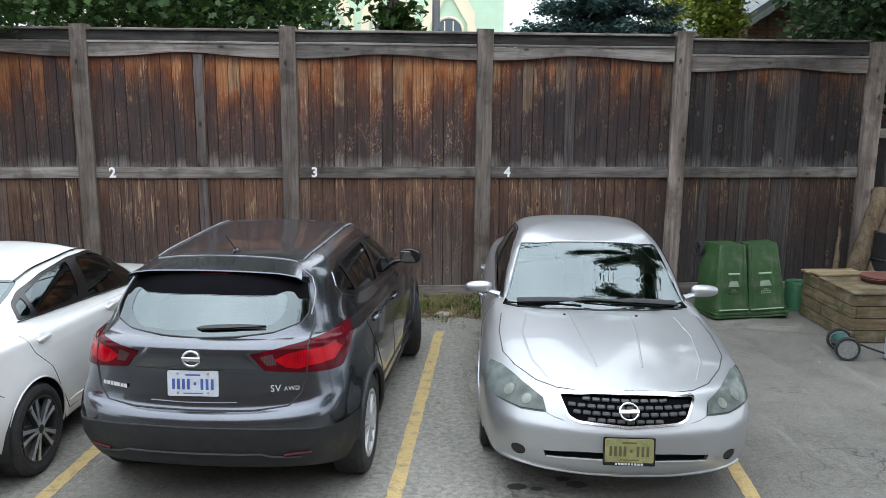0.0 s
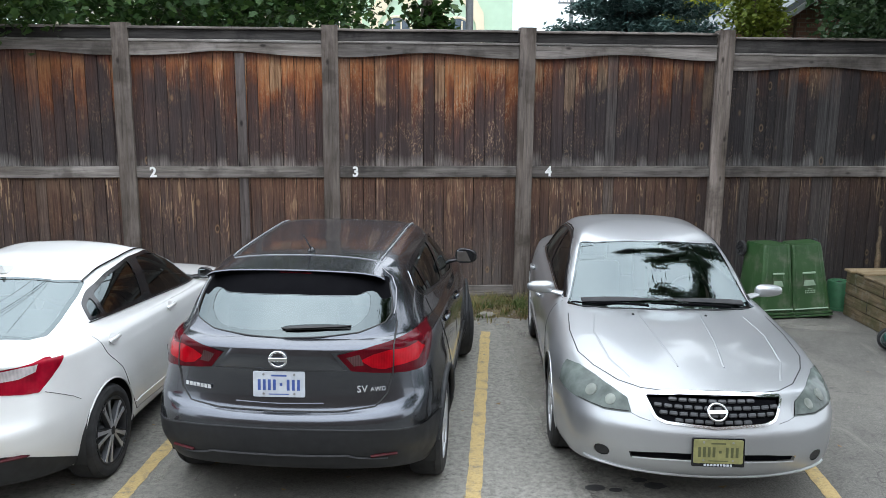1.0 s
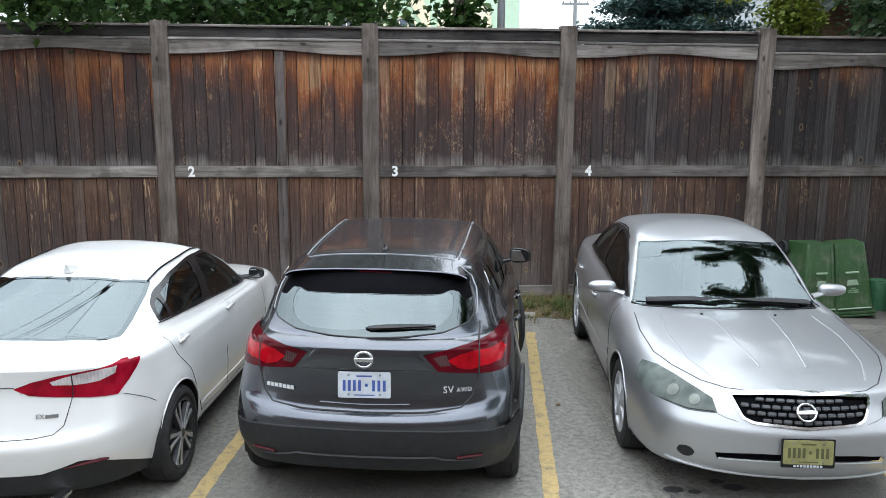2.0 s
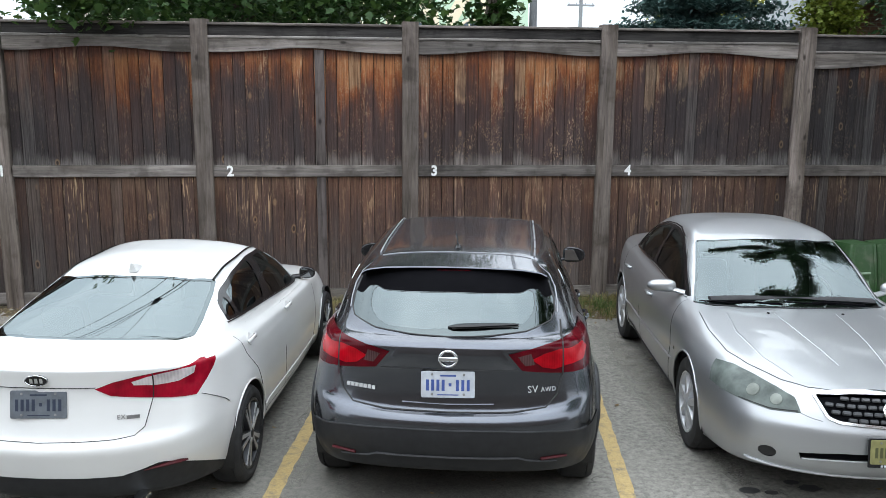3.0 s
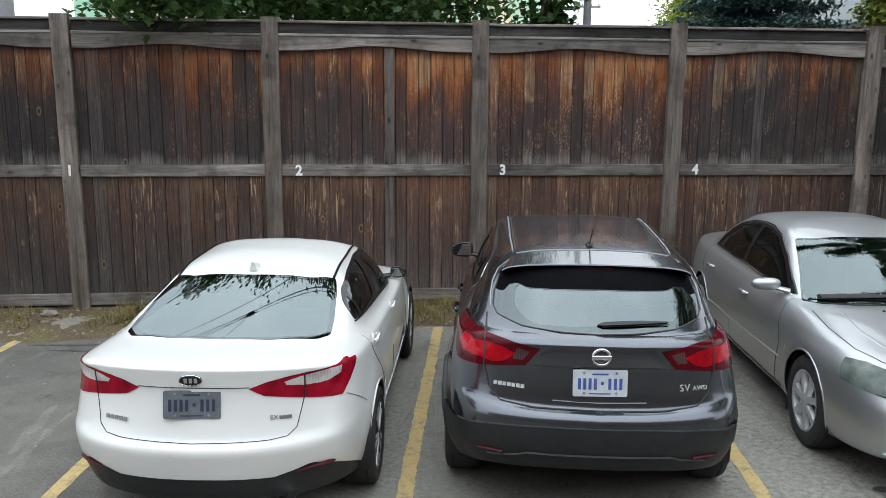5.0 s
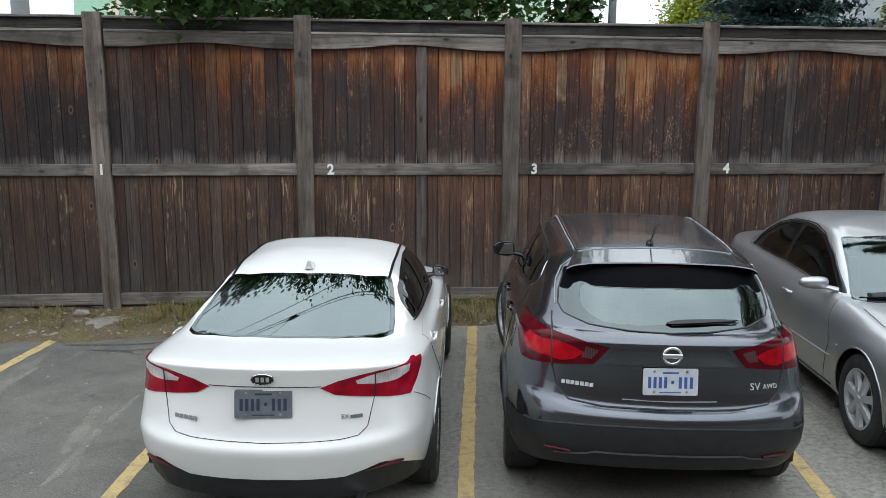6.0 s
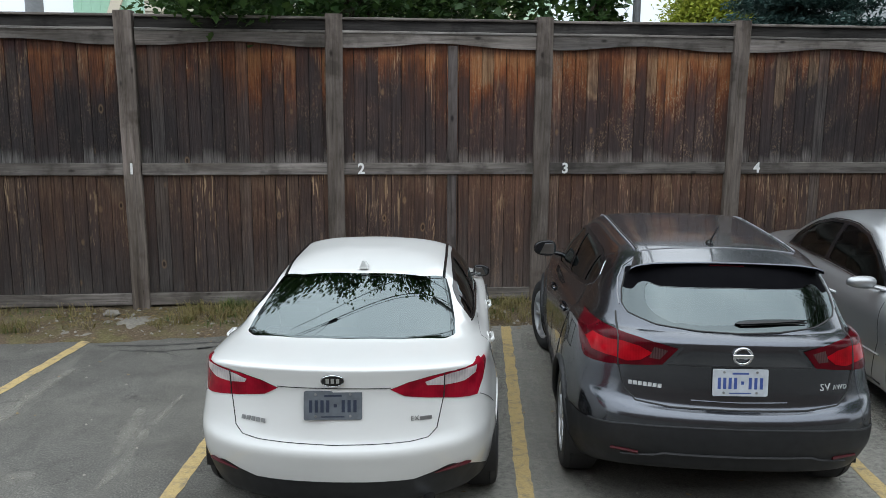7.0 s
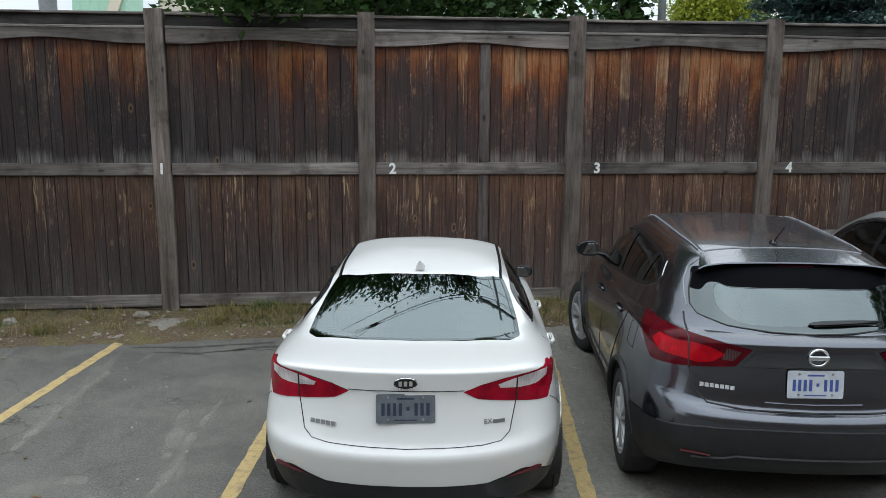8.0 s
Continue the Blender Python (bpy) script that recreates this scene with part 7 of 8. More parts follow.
def reel_mower():
    b = thing("reel_mower", "old green push reel mower lying by the box", "lawn mower", pose(4.79, 7.56, 0, 0, 0, -16) @ Matrix.Scale(.90, 4))
    green = plain("faded_green_enamel", (0.03, 0.10, 0.085), .45)
    for s in (-1, 1):
        bm = bmesh.new()
        lathe(bm, [(.105, -.022), (.125, -.026), (.132, -.015), (.132, .015), (.125, .026), (.105, .022)], 36, pose(0, s * .19, .132, 90 * s), False)
        w = part("mower_wheel", bm, M_TYRE, b)
        bm = bmesh.new()
        lathe(bm, [(.108, -.015), (.108, .018), (.085, .022), (.08, .012), (.03, .014), (.026, .026), (.0005, .028)], 32, pose(0, s * .19, .132, 90 * s))
        part("wheel_disc", bm, M_DISC, w)
        bm = bmesh.new()
        tube(bm, [(.088 * math.cos(a), s * .19 - s * .022, .132 + .088 * math.sin(a)) for a in np.linspace(0, 2 * math.pi, 33)[:-1]], .006, 6, closed=True)
        part("wheel_ring", bm, green, w)
    bm = bmesh.new()
    lathe(bm, [(.075, -.16), (.075, .16), (.0005, .16)], 20, pose(.0, 0, .15, 90))
    part("reel_guard", bm, green, b)
    for k in range(5):
        bm = bmesh.new()
        pts = []
        for i in range(11):
            a = k * 1.2566 + i * .10
            pts.append((.09 * math.cos(a) + .01, -.16 + .032 * i, .13 + .09 * math.sin(a)))
        tube(bm, pts, .009, 6, .5)
        part("reel_blade", bm, M_STEEL, b)
    bm = bmesh.new()
    tube(bm, [(.02, -.02, .20), (.25, -.05, .12), (.48, -.06, .05)], .012, 8)
    part("handle_fork", bm, M_CLAD, b)


reel_mower()

# a clear plastic tub at the lot's edge
tubm = bmesh.new()
lathe(tubm, [(.13, 0), (.15, .02), (.155, .40), (.17, .42), (.165, .43), (.148, .40), (.14, .03), (.0005, .02)], 28)
tagged(link("plastic_bucket", tubm, plain("milky_plastic", (.42, .45, .48), .35), smooth=40, m=pose(5.28, 7.36, 0)), "milky pale plastic bucket on the asphalt", "bucket")


# ---- fence ----
POSTS = [-10.10, -7.80, -5.50, -3.28, -0.92, 1.40, 3.81, 6.27]
LEAN = [0, .3, .5, .1, -.1, -.25, -.5, -.9]
fence = thing("fence", "tall stained plank fence with grey weathered posts and rails", "fence", kind="structure")


def timber(bm, x0, x1, y0, y1, z0, z1, seed, sag=.004, step=.16, axis="x"):
    """A slightly crooked, worn length of timber with softened edges."""
    n = max(2, int((x1 - x0 if axis == "x" else z1 - z0) / step))
    rows = []
    b = .006
    for i in range(n + 1):
        t = i / n
        if axis == "x":
            x = x0 + (x1 - x0) * t
            dz, dy = sag * noise.noise((x * 1.3, seed, 0)), sag * noise.noise((x * 1.1, seed, 5))
            pr = [(y0 + b, z0), (y0, z0 + b), (y0, z1 - b), (y0 + b, z1), (y1 - b, z1), (y1, z1 - b), (y1, z0 + b), (y1 - b, z0)]
            rows.append([bm.verts.new((x, y + dy + .002 * noise.noise((x * 9, y * 30, seed)), z + dz + .002 * noise.noise((x * 8, z * 30, seed)))) for y, z in pr])
        else:
            z = z0 + (z1 - z0) * t
            dx, dy = sag * noise.noise((z * 1.1, seed, 0)), sag * noise.noise((z * 1.3, seed, 5))
            pr = [(x0 + b, y0), (x1 - b, y0), (x1, y0 + b), (x1, y1 - b), (x1 - b, y1), (x0 + b, y1), (x0, y1 - b), (x0, y0 + b)]
            rows.append([bm.verts.new((x + dx + .002 * noise.noise((z * 9, x * 30, seed)), y + dy, z)) for x, y in pr])
    for a, c in zip(rows, rows[1:]):
        for k in range(8):
            j = (k + 1) % 8
            bm.faces.new((a[k], a[j], c[j], c[k]))
    bm.faces.new(rows[0])
    bm.faces.new(rows[-1])
    bmesh.ops.recalc_face_normals(bm, faces=bm.faces[:])


for i, x in enumerate(POSTS):
    bm = bmesh.new()
    w = .095 if i != 7 else .105
    timber(bm, -w, w, 0, .18, -.35, 3.325 if i < 7 else 3.23, i * 3.7, .008, .2, "z")
    part("post", bm, M_POST, fence, "", 40, pose(x, 9.90, 0, 0, -LEAN[i], 0))


def scallop(a, b, z_end, z_mid, z_top, seed):
    """The upper rail, its lower edge cut to a shallow wave."""
    bm = bmesh.new()
    n = 26
    rows = []
    for i in range(n + 1):
        t = i / n
        x = a + (b - a) * t
        z0 = z_end + (z_mid - z_end) * (0.5 - 0.5 * math.cos(2 * math.pi * min(1, max(0, (t - .06) / .88)))) + .004 * noise.noise((x * 3, seed, 2))
        dy = .005 * noise.noise((x * 1.2, seed, 0))
        zt = z_top + .004 * noise.noise((x * 2, seed, 7))
        rows.append([bm.verts.new((x, y + dy, z)) for y, z in ((9.925, z0), (9.925, zt), (9.962, zt), (9.962, z0))])
    for p, q in zip(rows, rows[1:]):
        for k in range(4):
            j = (k + 1) % 4
            bm.faces.new((p[k], p[j], q[j], q[k]))
    bm.faces.new(rows[0])
    bm.faces.new(rows[-1])
    bmesh.ops.recalc_face_normals(bm, faces=bm.faces[:])
    return bm


for i, (a, b) in enumerate(zip(POSTS, POSTS[1:])):
    lo = -.115 if i == 6 else 0.0
    x0, x1 = a + .088, b - .088
    base = pose((x0 + x1) / 2, 0, 0)
    half = (x1 - x0) / 2
    bm = bmesh.new()
    timber(bm, -half, half, 9.928, 9.968, 1.557, 1.690, i * 2.3 + 40, .006)
    part("middle_rail", bm, M_RAIL, fence, "", 40, base)
    bm = bmesh.new()
    timber(bm, -half, half, 9.928, 9.968, .075, .212, i * 2.3 + 80, .006)
    part("bottom_rail", bm, M_RAIL, fence, "", 40, base)
    bm = scallop(-half, half, 2.965 + lo, 3.020 + lo, 3.118 + lo * .8, i * 5.1)
    part("scalloped_rail", bm, M_RAIL, fence, "", 40, base)
    bm = bmesh.new()
    timber(bm, -half, half, 9.912, 9.982, 3.118 + lo * .8, 3.148 + lo * .8, i * 3.1 + 90, .005)
    part("ledge_strip", bm, M_RAIL_PALE, fence, "", 40, base)
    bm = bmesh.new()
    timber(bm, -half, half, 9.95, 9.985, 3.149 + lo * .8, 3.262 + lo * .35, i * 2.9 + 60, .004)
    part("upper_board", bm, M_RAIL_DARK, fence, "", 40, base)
    bm = bmesh.new()
    timber(bm, -half, half, 9.905, 10.06, 3.262 + lo * .35, 3.290 + lo * .35, i * 2.1 + 20, .005)
    part("cap_rail", bm, M_RAIL, fence, "", 40, base)

# numbers stencilled on the rails
for txt, x, y, z in (("1", -5.517, 9.893, 1.625), ("2", -2.995, 9.921, 1.620), ("3", -.633, 9.921, 1.622), ("4", 1.703, 9.921, 1.625)):
    ob = lettering(txt, .165, .002, M_WHITE_PAINT, None, pose(x, y, z, 90, 0, 0) @ Matrix.Diagonal((.95, 1, 1, 1)), "bay_number", "white stencilled number %s on the grey timber" % txt, bold=.0055)
    tagged(ob, category="number", group="bay numbers")

# a lower neighbouring stretch past the corner post
side = thing("side_fence", "lower dark plank fence beyond the corner post", "fence", kind="structure")
for k, (z0, z1) in enumerate(((2.42, 2.47), (2.05, 2.17), (2.62, 2.66), (1.2, 1.32))):
    bm = bmesh.new()
    timber(bm, -1.4, 1.4, 10.0, 10.04, z0, z1, k + 200)
    part("side_rail", bm, M_RAIL, side, "", 40, pose(7.85, 0, 0))

# boards, one by one; an added near-black sheet gives the gaps their shade
M_BACKING = plain("gap_black", (.022, .018, .016), .9)
rng = random.Random(5)
shapes = []
for k in range(10):
    bm = bmesh.new()
    timber(bm, -.5, .5, 0, .02, 0, 1, k + 300, .0, .125, "z")
    for v in bm.verts:
        v.co.x += .02 * noise.noise((v.co.z * 3, k, 0))
        v.co.y += .003 * noise.noise((v.co.z * 4, k, 5))
    me = bpy.data.meshes.new("board")
    bm.to_mesh(me)
    bm.free()
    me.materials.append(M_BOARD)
    shapes.append(me)


def planks(parent, x0, x1, y, z0, z1, w0=.112, w1=.150, thick=.62):
    x = x0
    while x < x1 - .03:
        w = min(rng.uniform(w0, w1), x1 - x)
        if x1 - (x + w) < .05:
            w = x1 - x
        me = rng.choice(shapes)
        ob = new("board", me)
        ob.parent = parent
        ob.matrix_basis = Matrix.Translation((x + w / 2, y + rng.uniform(-.004, .004), z0)) @ Matrix.Diagonal((w - rng.uniform(.003, .008), 1, 1, 1))
        x += w
    return


# full-height board meshes, so that grain and stain run at true size
for me in shapes:
    for v in me.vertices:
        v.co.z = .055 + v.co.z * 3.0
for a, b in zip(POSTS, POSTS[1:]):
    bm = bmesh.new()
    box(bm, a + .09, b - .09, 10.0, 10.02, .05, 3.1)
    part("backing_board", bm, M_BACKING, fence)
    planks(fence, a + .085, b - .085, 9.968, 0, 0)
planks(side, 6.46, 9.2, 10.04, -.72, 0)

# a taller plain strip let in between the boards of one bay
bm = bmesh.new()
timber(bm, -.054, .054, 0, .03, .06, 3.0, 500, .004, .2, "z")
part("mid_stud", bm, M_STUD, fence, "", 40, pose(-1.955, 9.945, 0))


# ---- trees and buildings beyond the fence ----
M_BARK = wood("bark", (0.035, 0.028, 0.022), (0.10, 0.08, 0.06), (0.13, 0.12, 0.10), .5)
M_MAPLE = leaf_material("maple_leaves", (0.018, 0.048, 0.012), (0.034, 0.080, 0.018), (0.080, 0.14, 0.030))
M_SPRUCE = leaf_material("spruce_needles", (0.042, 0.088, 0.080), (0.078, 0.145, 0.130), (0.14, 0.215, 0.20))
M_LIME = leaf_material("yellow_green_leaves", (0.16, 0.21, 0.02), (0.26, 0.30, 0.03), (0.36, 0.36, 0.05))
M_LIME_DULL = leaf_material("dull_lime_leaves", (0.085, 0.125, 0.016), (0.14, 0.185, 0.022), (0.22, 0.25, 0.04))
M_DEEP = leaf_material("dark_green_leaves", (0.022, 0.050, 0.020), (0.042, 0.086, 0.032), (0.085, 0.135, 0.050))


def leaf_cloud(name, centres, per, spread, size, mat, parent, seed, droop=.35, lobes=True):
    """Many small folded leaves round the given centres, as one mesh."""
    rng_ = np.random.default_rng(seed)
    c = np.repeat(np.asarray(centres, float), per, axis=0)
    n = len(c)
    p = c + rng_.normal(0, 1, (n, 3)) * np.asarray(spread)
    s = rng_.uniform(.6, 1.25, n) * size
    az = rng_.uniform(0, 2 * np.pi, n)
    tilt = rng_.normal(-droop, .45, n)
    roll = rng_.normal(0, .5, n)
    fx = np.stack([np.cos(az) * np.cos(tilt), np.sin(az) * np.cos(tilt), np.sin(tilt)], 1)
    sx = np.stack([-np.sin(az), np.cos(az), np.zeros(n)], 1)
    up = np.cross(fx, sx)
    sx2 = sx * np.cos(roll)[:, None] + up * np.sin(roll)[:, None]
    up2 = np.cross(fx, sx2)
    if lobes:
        shape = [(-.5, 0, 0), (-.25, .34, .06), (-.02, .24, .04), (.10, .52, .10), (.22, .22, .03), (.55, 0, -.06), (.22, -.22, .03), (.10, -.52, .10), (-.02, -.24, .04), (-.25, -.34, .06)]
    else:
        shape = [(-.5, 0, 0), (-.1, .22, .05), (.5, 0, -.05), (-.1, -.22, .05)]
    m = len(shape)
    v = np.zeros((n, m, 3))
    for k, (a, b, h) in enumerate(shape):
        v[:, k] = p + (fx * a + sx2 * b + up2 * h) * s[:, None]
    v = v.reshape(-1, 3)
    base = (np.arange(n) * m)[:, None]
    half = m // 2
    f1 = base + np.arange(0, half + 1)[None, :]
    f2 = base + np.concatenate([[0], np.arange(half, m)])[None, :]
    me = bpy.data.meshes.new(name)
    k = half + 1
    k2 = m - half + 1
    loops = np.concatenate([f1, f2], 1).reshape(-1)
    me.vertices.add(len(v))
    me.vertices.foreach_set("co", v.reshape(-1))
    me.loops.add(len(loops))
    me.loops.foreach_set("vertex_index", loops.astype(np.int32))
    me.polygons.add(2 * n)
    starts = np.stack([np.arange(n) * (k + k2), np.arange(n) * (k + k2) + k], 1).reshape(-1)
    me.polygons.foreach_set("loop_start", starts.astype(np.int32))
    me.update(calc_edges=True)
    me.validate()
    me.materials.append(mat)
    ob = new(name, me)
    ob.parent = parent
    return ob


def broadleaf(label, x, y, height, crown_z, rx, ry, rz, mat, seed, clumps=300, per=60, size=.13, extra=(), lobes=True, spread=.26, name="tree"):
    rng_ = np.random.default_rng(seed)
    t = thing(name, label, "tree", pose(x, y, 0))
    bm = bmesh.new()
    tube(bm, [(0, 0, -.2), (.05, .02, 1.2), (-.05, .08, 2.6), (.1, 0, crown_z), (.05, .05, height * .8)], [.24, .20, .17, .13, .04], 12)
    part("trunk", bm, M_BARK, t)
    cs = []
    while len(cs) < clumps:
        d = rng_.normal(0, 1, 3)
        d /= np.linalg.norm(d)
        r = rng_.uniform(.35, 1.0) ** .6
        q = d * r * np.array([rx, ry, rz])
        lump_ = noise.noise(Vector(q * .55) + Vector((seed, 0, 0)))
        if lump_ > -.28:
            cs.append(q + np.array([0, 0, crown_z]))
    cs += [np.array(e) - np.array([x, y, 0]) for e in extra]
    for k in range(9):
        q = cs[k * (clumps // 9)]
        bm = bmesh.new()
        st = Vector((0, 0, min(crown_z, 2.2 + k * .35)))
        md = st.lerp(Vector(q), .5) + Vector((0, 0, .3))
        tube(bm, [st, md, Vector(q)], [.07, .04, .012], 6)
        part("limb", bm, M_BARK, t)
    leaf_cloud("crown", cs, per, (spread, spread, spread * .8), size, mat, t, seed + 1, lobes=lobes)
    return t


over = [(-4.80 + .15 * math.sin(i * 2.1) + i * .075, 9.72 + .18 * math.cos(i * 1.7), 3.57 + .09 * math.sin(i * 3.3)) for i in range(11)]
skirt = [(-5.35 + i * .125, 11.2 + .5 * math.sin(i * 1.9), 3.55 + .28 * math.sin(i * 2.7)) for i in range(40)]
crest = [(-4.3 + 3.9 * abs(math.sin(i * 1.37)), 12.6 + .55 * math.sin(i * 2.3), 6.2 + 1.05 * abs(math.sin(i * 3.7 + 1))) for i in range(75)]
broadleaf("large green maple tree overhanging the fence", -3.1, 12.9, 7.4, 5.02, 3.6, 2.2, 1.57, M_MAPLE, 11, 470, 95, .11, over + skirt + crest, spread=.21)
broadleaf("small maple sapling behind the fence", .42, 12.4, 3.9, 3.62, .26, .26, .38, M_MAPLE, 23, 14, 26, .15, spread=.13)
broadleaf("yellow-green leafy tree far behind the fence", 31.4, 80, 17.0, 9.0, 4.6, 4.0, 5.2, M_LIME, 31, 200, 80, .55, lobes=False, spread=.75)
# unseen leaf clumps added over the corner bay to shade it
SHADE_BOUGHS = [(4.2 + 4.2 * abs(math.sin(i * 1.71)), 8.7 + 2.4 * abs(math.sin(i * 3.1 + 1)), 4.35 + 1.8 * abs(math.sin(i * 4.3 + 2))) for i in range(150)]
LIMB = []
for i in range(17):
    bx, by, bz = 3.6 + 4.0 * abs(math.sin(i * 1.3)), 8.7 + 2.8 * abs(math.sin(i * 2.9 + 1)), 7.2 + 2.6 * abs(math.sin(i * 4.7 + 2))
    for j in range(9):
        LIMB.append((bx - .12 * j + .10 * math.sin(j * 2.3 + i), by - .035 * j + .10 * math.cos(j * 1.9 + i), bz - .055 * j + .08 * math.sin(j * 3.1 + i)))
broadleaf("dense dark green tree behind the fence corner", 8.6, 12.7, 9.0, 5.0, 2.0, 1.7, 2.9, M_DEEP, 41, 330, 90, .105, [(6.30 + i * .11, 11.5 + .4 * math.sin(i * 2), 3.55 + .35 * math.sin(i * 1.7)) for i in range(30)] + LIMB + SHADE_BOUGHS, spread=.19)
broadleaf("tall green tree at the end of the lot", 9.8, 4.0, 12.0, 7.2, 3.4, 3.8, 4.3, M_DEEP, 83, 290, 70, .16, spread=.34)
broadleaf("tall green tree at the end of the lot", -14.5, 6.2, 9.5, 6.0, 2.3, 2.6, 2.8, M_DEEP, 91, 150, 60, .16, spread=.32)
broadleaf("yellow-green leafy shrub behind the fence", 4.62, 10.9, 4.2, 3.68, .30, .32, .46, M_LIME_DULL, 67, 40, 60, .075, spread=.11, name="shrub")


def spruce(label, x, y, height, radius, seed):
    rng_ = np.random.default_rng(seed)
    t = thing("spruce_tree", label, "tree", pose(x, y, 0))
    bm = bmesh.new()
    tube(bm, [(0, 0, -.2), (0, 0, height * .5), (0, 0, height)], [.20, .11, .015], 10)
    part("trunk", bm, M_BARK, t)
    cs = []
    z = 1.6
    k = 0
    while z < height - .2:
        r = radius * (1 - (z - 1.6) / (height - 1.6)) ** .8 + .12
        for j in range(9):
            a = j * .698 + k * .37 + rng_.uniform(-.2, .2)
            rr = r * rng_.uniform(.75, 1.1)
            bm = None
            n = max(4, int(rr / .075))
            for i in range(n):
                u = (i + .5) / n
                zz = z - .28 * rr * u + .16 * rr * u ** 3
                for sgn in (-1, 0, 1):
                    w = .26 * rr * (1 - u) * sgn + rng_.normal(0, .02)
                    cs.append((rr * u * math.cos(a) - w * math.sin(a), rr * u * math.sin(a) + w * math.cos(a), zz - .05 * abs(sgn)))
        z += .30
        k += 1
    for j in range(12):
        a = j * 1.9
        zz = 2.4 + j * .35
        rr = radius * (1 - (zz - 1.6) / (height - 1.6))
        bm = bmesh.new()
        tube(bm, [(0, 0, zz), (rr * .9 * math.cos(a), rr * .9 * math.sin(a), zz - .2 * rr)], [.03, .008], 6)
        part("limb", bm, M_BARK, t)
    leaf_cloud("crown", cs, 17, (.075, .075, .05), .10, M_SPRUCE, t, seed, .1, False)
    return t


spruce("blue-green spruce tree close behind the fence", 3.52, 12.7, 6.9, 1.90, 51)


# pale green hall with arched windows, far off
def hall():
    b = thing("hall", "pale green hall with cream gables and arched windows", "building", pose(0, 40, 0))
    green = plain("pale_green_render", (0.50, 0.66, 0.50), .85, mottle=.05, scale=2)
    cream = plain("cream_render", (0.78, 0.68, 0.50), .85, mottle=.05, scale=2)
    grey = plain("grey_pane", (0.10, 0.13, 0.16), .15)
    bm = bmesh.new()
    box(bm, -8.9, 6.1, 0, 9, -.5, 8.4)
    part("wall", bm, green, b)
    bm = bmesh.new()
    for s in (0,):
        vs = [bm.verts.new(c) for c in ((-9.3, -.4, 8.4), (6.5, -.4, 8.4), (6.5, 9.4, 8.4), (-9.3, 9.4, 8.4), (-8.4, 4.5, 11.2), (5.6, 4.5, 11.2))]
        for q in ((0, 1, 5, 4), (2, 3, 4, 5), (0, 4, 3), (1, 2, 5), (3, 2, 1, 0)):
            bm.faces.new([vs[i] for i in q])
    part("roof", bm, plain("slate_roof", (.12, .12, .13), .8), b)
    x = -7.81
    while x < 5.5:
        bm = bmesh.new()
        arch = [(-.62, 0), (.62, 0)] + [(.62 * math.cos(a), 1.15 + .62 * math.sin(a)) for a in np.linspace(0, math.pi, 13)]
        prism(bm, arch, .10, pose(x, -.0, 4.15, 90))
        w = part("window", bm, grey, b)
        bm = bmesh.new()
        tube(bm, [(x + px * 1.08, -.10, 4.15 + pz * 1.03) for px, pz in arch[1:]], .07, 6)
        for dx in (-.2, .2):
            tube(bm, [(x + dx, -.12, 4.15), (x + dx, -.12, 5.8)], .03, 6)
        tube(bm, [(x - .6, -.12, 5.0), (x + .6, -.12, 5.0)], .03, 6)
        part("window_frame", bm, cream, w)
        bm = bmesh.new()
        prism(bm, [(-1.35, 0), (-1.0, 0), (-.85, 1.6), (0, 3.0), (.85, 1.6), (1.0, 0), (1.35, 0), (1.2, 2.1), (0, 4.2), (-1.2, 2.1)], .14, pose(x, -.0, 4.1, 90))
        part("gable_trim", bm, cream, b)
        x += 2.83


def gabled_block():
    b = thing("gabled_block", "far pale green block with a cream sloping gable edge", "building", pose(-37.0, 110, 0))
    green = plain("mint_cladding", (0.36, 0.58, 0.44), .8, mottle=.05, scale=2)
    bm = bmesh.new()
    box(bm, 0, 6.3, 0, 9, -.5, 16)
    part("wall", bm, green, b)
    for k in range(5):
        bm = bmesh.new()
        box(bm, .9 + k * 1.1, .98 + k * 1.1, -.05, .02, 0, 16)
        part("cladding_rib", bm, green, b)
    bm = bmesh.new()
    prism(bm, [(2.9, 9.0), (4.1, 9.0), (7.0, 16.5), (5.6, 16.5)], .5, pose(0, -.1, 0, 90))
    part("gable_edge", bm, plain("cream_trim", (0.62, 0.55, 0.44), .8, mottle=.05), b)


def siding_house():
    b = thing("siding_house", "cream clapboard house wall behind the maple", "house", pose(-7.5, 19.5, 0))
    cream = plain("cream_clapboard", (0.66, 0.61, 0.50), .75, mottle=.06)
    bm = bmesh.new()
    box(bm, 0, 3.0, .03, 4, 0, 7.0)
    part("wall", bm, cream, b)
    for k in range(34):
        bm = bmesh.new()
        prism(bm, [(0, 0), (.035, 0), (.012, .20), (0, .20)], 3.04, pose(-.02, .03, k * .2, 0, 0, 0) @ Matrix(((0, 0, 1, 0), (-1, 0, 0, 0), (0, 1, 0, 0), (0, 0, 0, 1))))
        part("clapboard", bm, cream, b)


gabled_block()
siding_house()
hall()


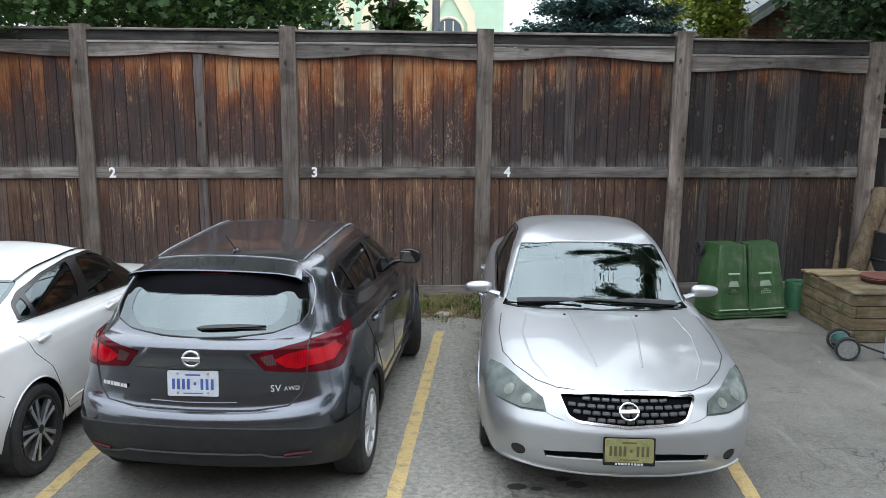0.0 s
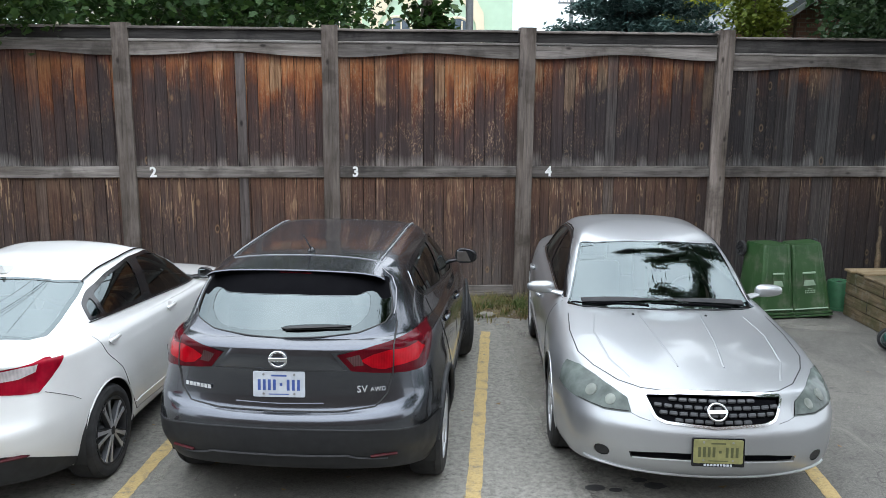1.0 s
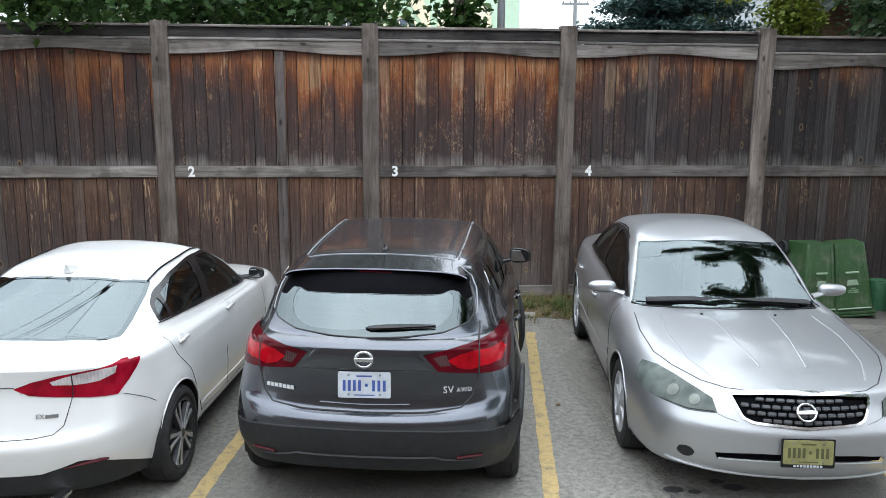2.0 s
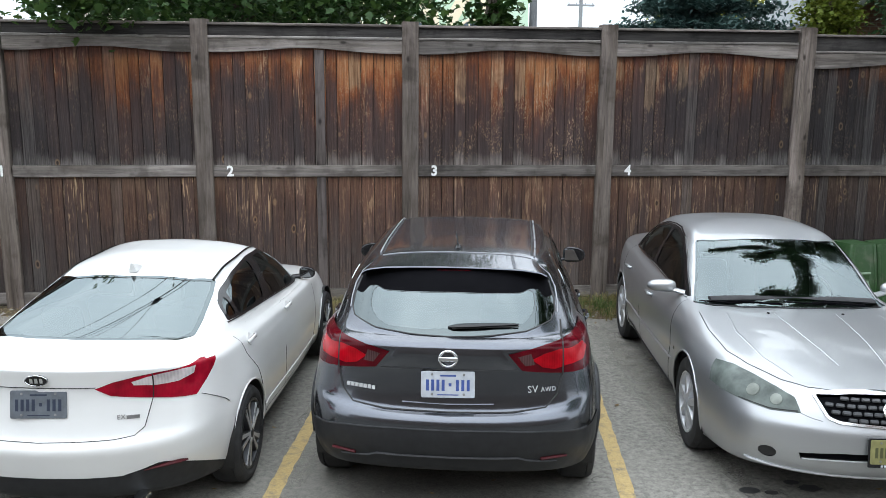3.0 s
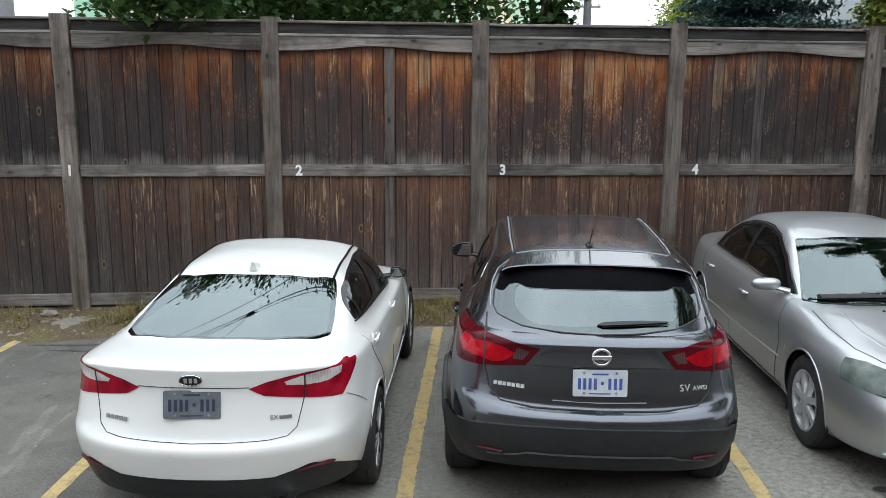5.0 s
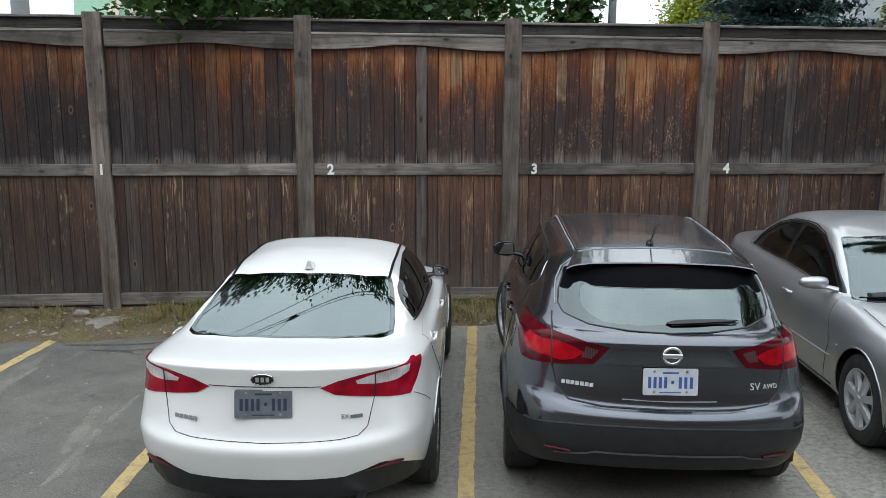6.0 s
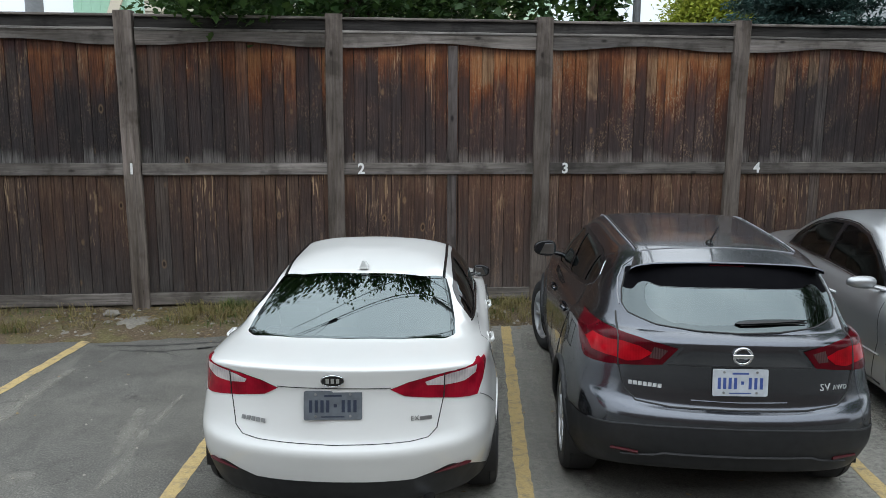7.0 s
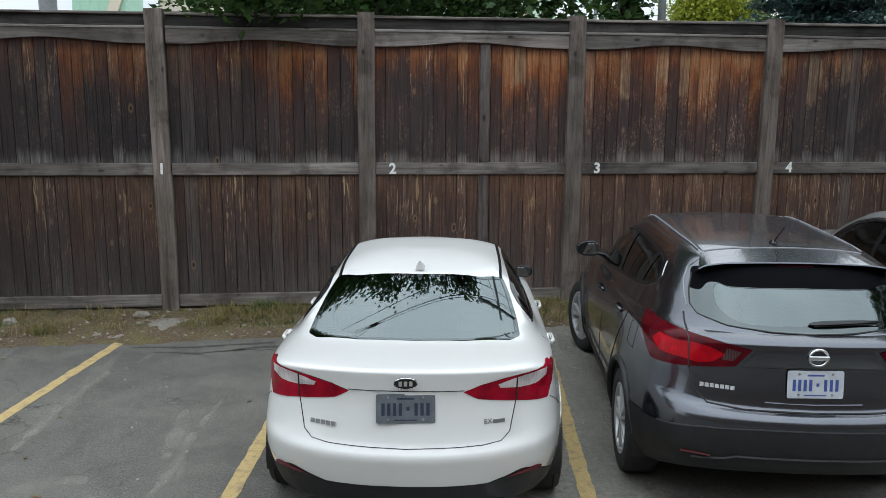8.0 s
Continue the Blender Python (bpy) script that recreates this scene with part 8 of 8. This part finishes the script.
# small brick house behind the fence, its gable towards the lot
def brick_house():
    b = thing("brick_house", "small brown brick house with a grey gable roof behind the fence", "house", pose(6.72, 14.7, 0, 0, 0, -4))
    brick = Mat("brown_brick", .85, 0, (.3, .1, .07))
    t = brick.n.new("ShaderNodeTexBrick")
    t.inputs["Scale"].default_value = 1.0
    t.inputs["Brick Width"].default_value, t.inputs["Row Height"].default_value, t.inputs["Mortar Size"].default_value = .215, .075, .008
    t.inputs["Color1"].default_value, t.inputs["Color2"].default_value, t.inputs["Mortar"].default_value = (.30, .150, .105, 1), (.24, .120, .085, 1), (.32, .24, .19, 1)
    mp = brick.n.new("ShaderNodeMapping")
    mp.inputs["Rotation"].default_value = (radians(90), 0, 0)
    brick.l.new(brick.n.new("ShaderNodeTexCoord").outputs["Object"], mp.inputs["Vector"])
    brick.l.new(mp.outputs["Vector"], t.inputs["Vector"])
    brick.l.new(t.outputs["Color"], brick.b.inputs["Base Color"])
    bm = bmesh.new()
    prism(bm, [(0, 0), (5.0, 0), (5.0, 3.80), (2.5, 5.45), (0, 3.80)], 5.0, pose(0, 5.0, 0, 90))
    part("wall", bm, brick.m, b)
    grey = plain("grey_shingle", (.16, .175, .18), .85)
    for sx, name in ((1, "roof"), (-1, "roof")):
        bm = bmesh.new()
        prism(bm, [(-.30, 3.72), (2.5, 5.57), (2.5, 5.69), (-.34, 3.81)], 5.7, pose(0, 5.35, 0, 90))
        if sx < 0:
            for v in bm.verts:
                v.co.x = 5.0 - v.co.x
            bmesh.ops.reverse_faces(bm, faces=bm.faces[:])
        r = part(name, bm, grey, b)
        bm = bmesh.new()
        prism(bm, [(-.31, 3.60), (2.5, 5.45), (2.5, 5.56), (-.31, 3.71)], .03, pose(0, -.36, 0, 90))
        if sx < 0:
            for v in bm.verts:
                v.co.x = 5.0 - v.co.x
            bmesh.ops.reverse_faces(bm, faces=bm.faces[:])
        part("bargeboard", bm, plain("grey_green_trim", (.30, .33, .31), .6), r)
    bm = bmesh.new()
    tube(bm, [(.33, -.05, 0), (.33, -.05, 3.9)], .030, 8)
    part("downpipe", bm, plain("brown_pipe", (.11, .060, .040), .6), b)


brick_house()


def pole(label, x, y, r, h, mat):
    b = thing("utility_pole", label, "pole", pose(x, y, 0))
    bm = bmesh.new()
    tube(bm, [(0, 0, -.3), (0, 0, h * .5), (0, 0, h)], [r, r * .9, r * .75], 14)
    part("mast", bm, mat, b)
    bm = bmesh.new()
    box(bm, -.9, .9, -.06, .06, h - .7, h - .58, .01)
    part("crossarm", bm, mat, b)
    for dx in (-.8, -.3, .3, .8):
        bm = bmesh.new()
        lathe(bm, [(.03, 0), (.045, .03), (.03, .06), (.045, .09), (.0005, .13)], 12, pose(dx, 0, h - .58))
        part("insulator", bm, M_STEEL, b)
    return b


M_POLE = plain("grey_pole", (.24, .25, .26), .7)
pole("slim grey metal pole behind the fence", 1.0, 12.5, .062, 8.6, M_POLE)
pole("grey weathered utility pole far behind the fence", -9.5, 18.7, .19, 10.5, M_POLE)
pole("far utility pole with crossarm", 12.6, 56, .16, 9.0, M_POLE)


def wire(pts, sag, r=.009):
    a, b = Vector(pts[0]), Vector(pts[1])
    bm = bmesh.new()
    tube(bm, [a.lerp(b, i / 30) - Vector((0, 0, sag * 4 * (i / 30) * (1 - i / 30))) for i in range(31)], r, 6)
    return tagged(link("overhead_wire", bm, M_SEAL, smooth=60), "black overhead cable strung across the lot", "wire", "overhead wires")


wire(((-26.0, 6.95, 8.6), (22.0, 18.45, 8.6)), .6, .012)
wire(((-26.0, 6.35, 8.6), (22.0, 17.95, 8.6)), .6, .014)
wire(((-26.0, 6.10, 8.9), (22.0, 17.80, 8.9)), 1.0, .009)
wire(((-4.2, 11.55, 8.0), (-15.5, -2.4, 7.6)), .2, .010)
wire(((-4.35, 11.50, 8.0), (-22.0, 3.0, 7.8)), .4, .009)
wire(((-20.0, 9.0, 8.1), (20.0, 10.25, 8.3)), .2, .012)
wire(((-20.0, 8.9, 8.1), (20.0, 10.10, 8.25)), .2, .009)


def cable_splice():
    b = thing("cable_splice", "dark cable splice box hanging on the overhead wires", "cable box", pose(-4.15, 11.5, 7.96, 0, 0, 13.5))
    bm = bmesh.new()
    box(bm, -.13, .13, -.05, .05, -.09, .05, .03, segs=2)
    part("splice_case", bm, M_SEAL, b)
    for sx in (-1, 1):
        bm = bmesh.new()
        tube(bm, [(sx * .12, 0, 0), (sx * .18, 0, .02), (sx * .24, 0, .02)], [.04, .025, .015], 8)
        part("splice_sleeve", bm, M_SEAL, b)


cable_splice()
wire(((1.0, 12.5, 8.0), (12.6, 56, 8.6)), 1.2)
wire(((-9.5, 18.7, 9.9), (12.6, 56, 8.7)), 1.0, .02)

# unseen brick wall added behind the viewer; closes the lot and blocks low sky
bm = bmesh.new()
box(bm, -26, 26, -9.5, -9.0, -.3, 9.0)
tagged(link("wall_south", bm, plain("dull_brick_wall", (.19, .155, .135), .9, mottle=.25, scale=6)), "unseen brick wall added to close the lot and block low sky", "wall", kind="structure")
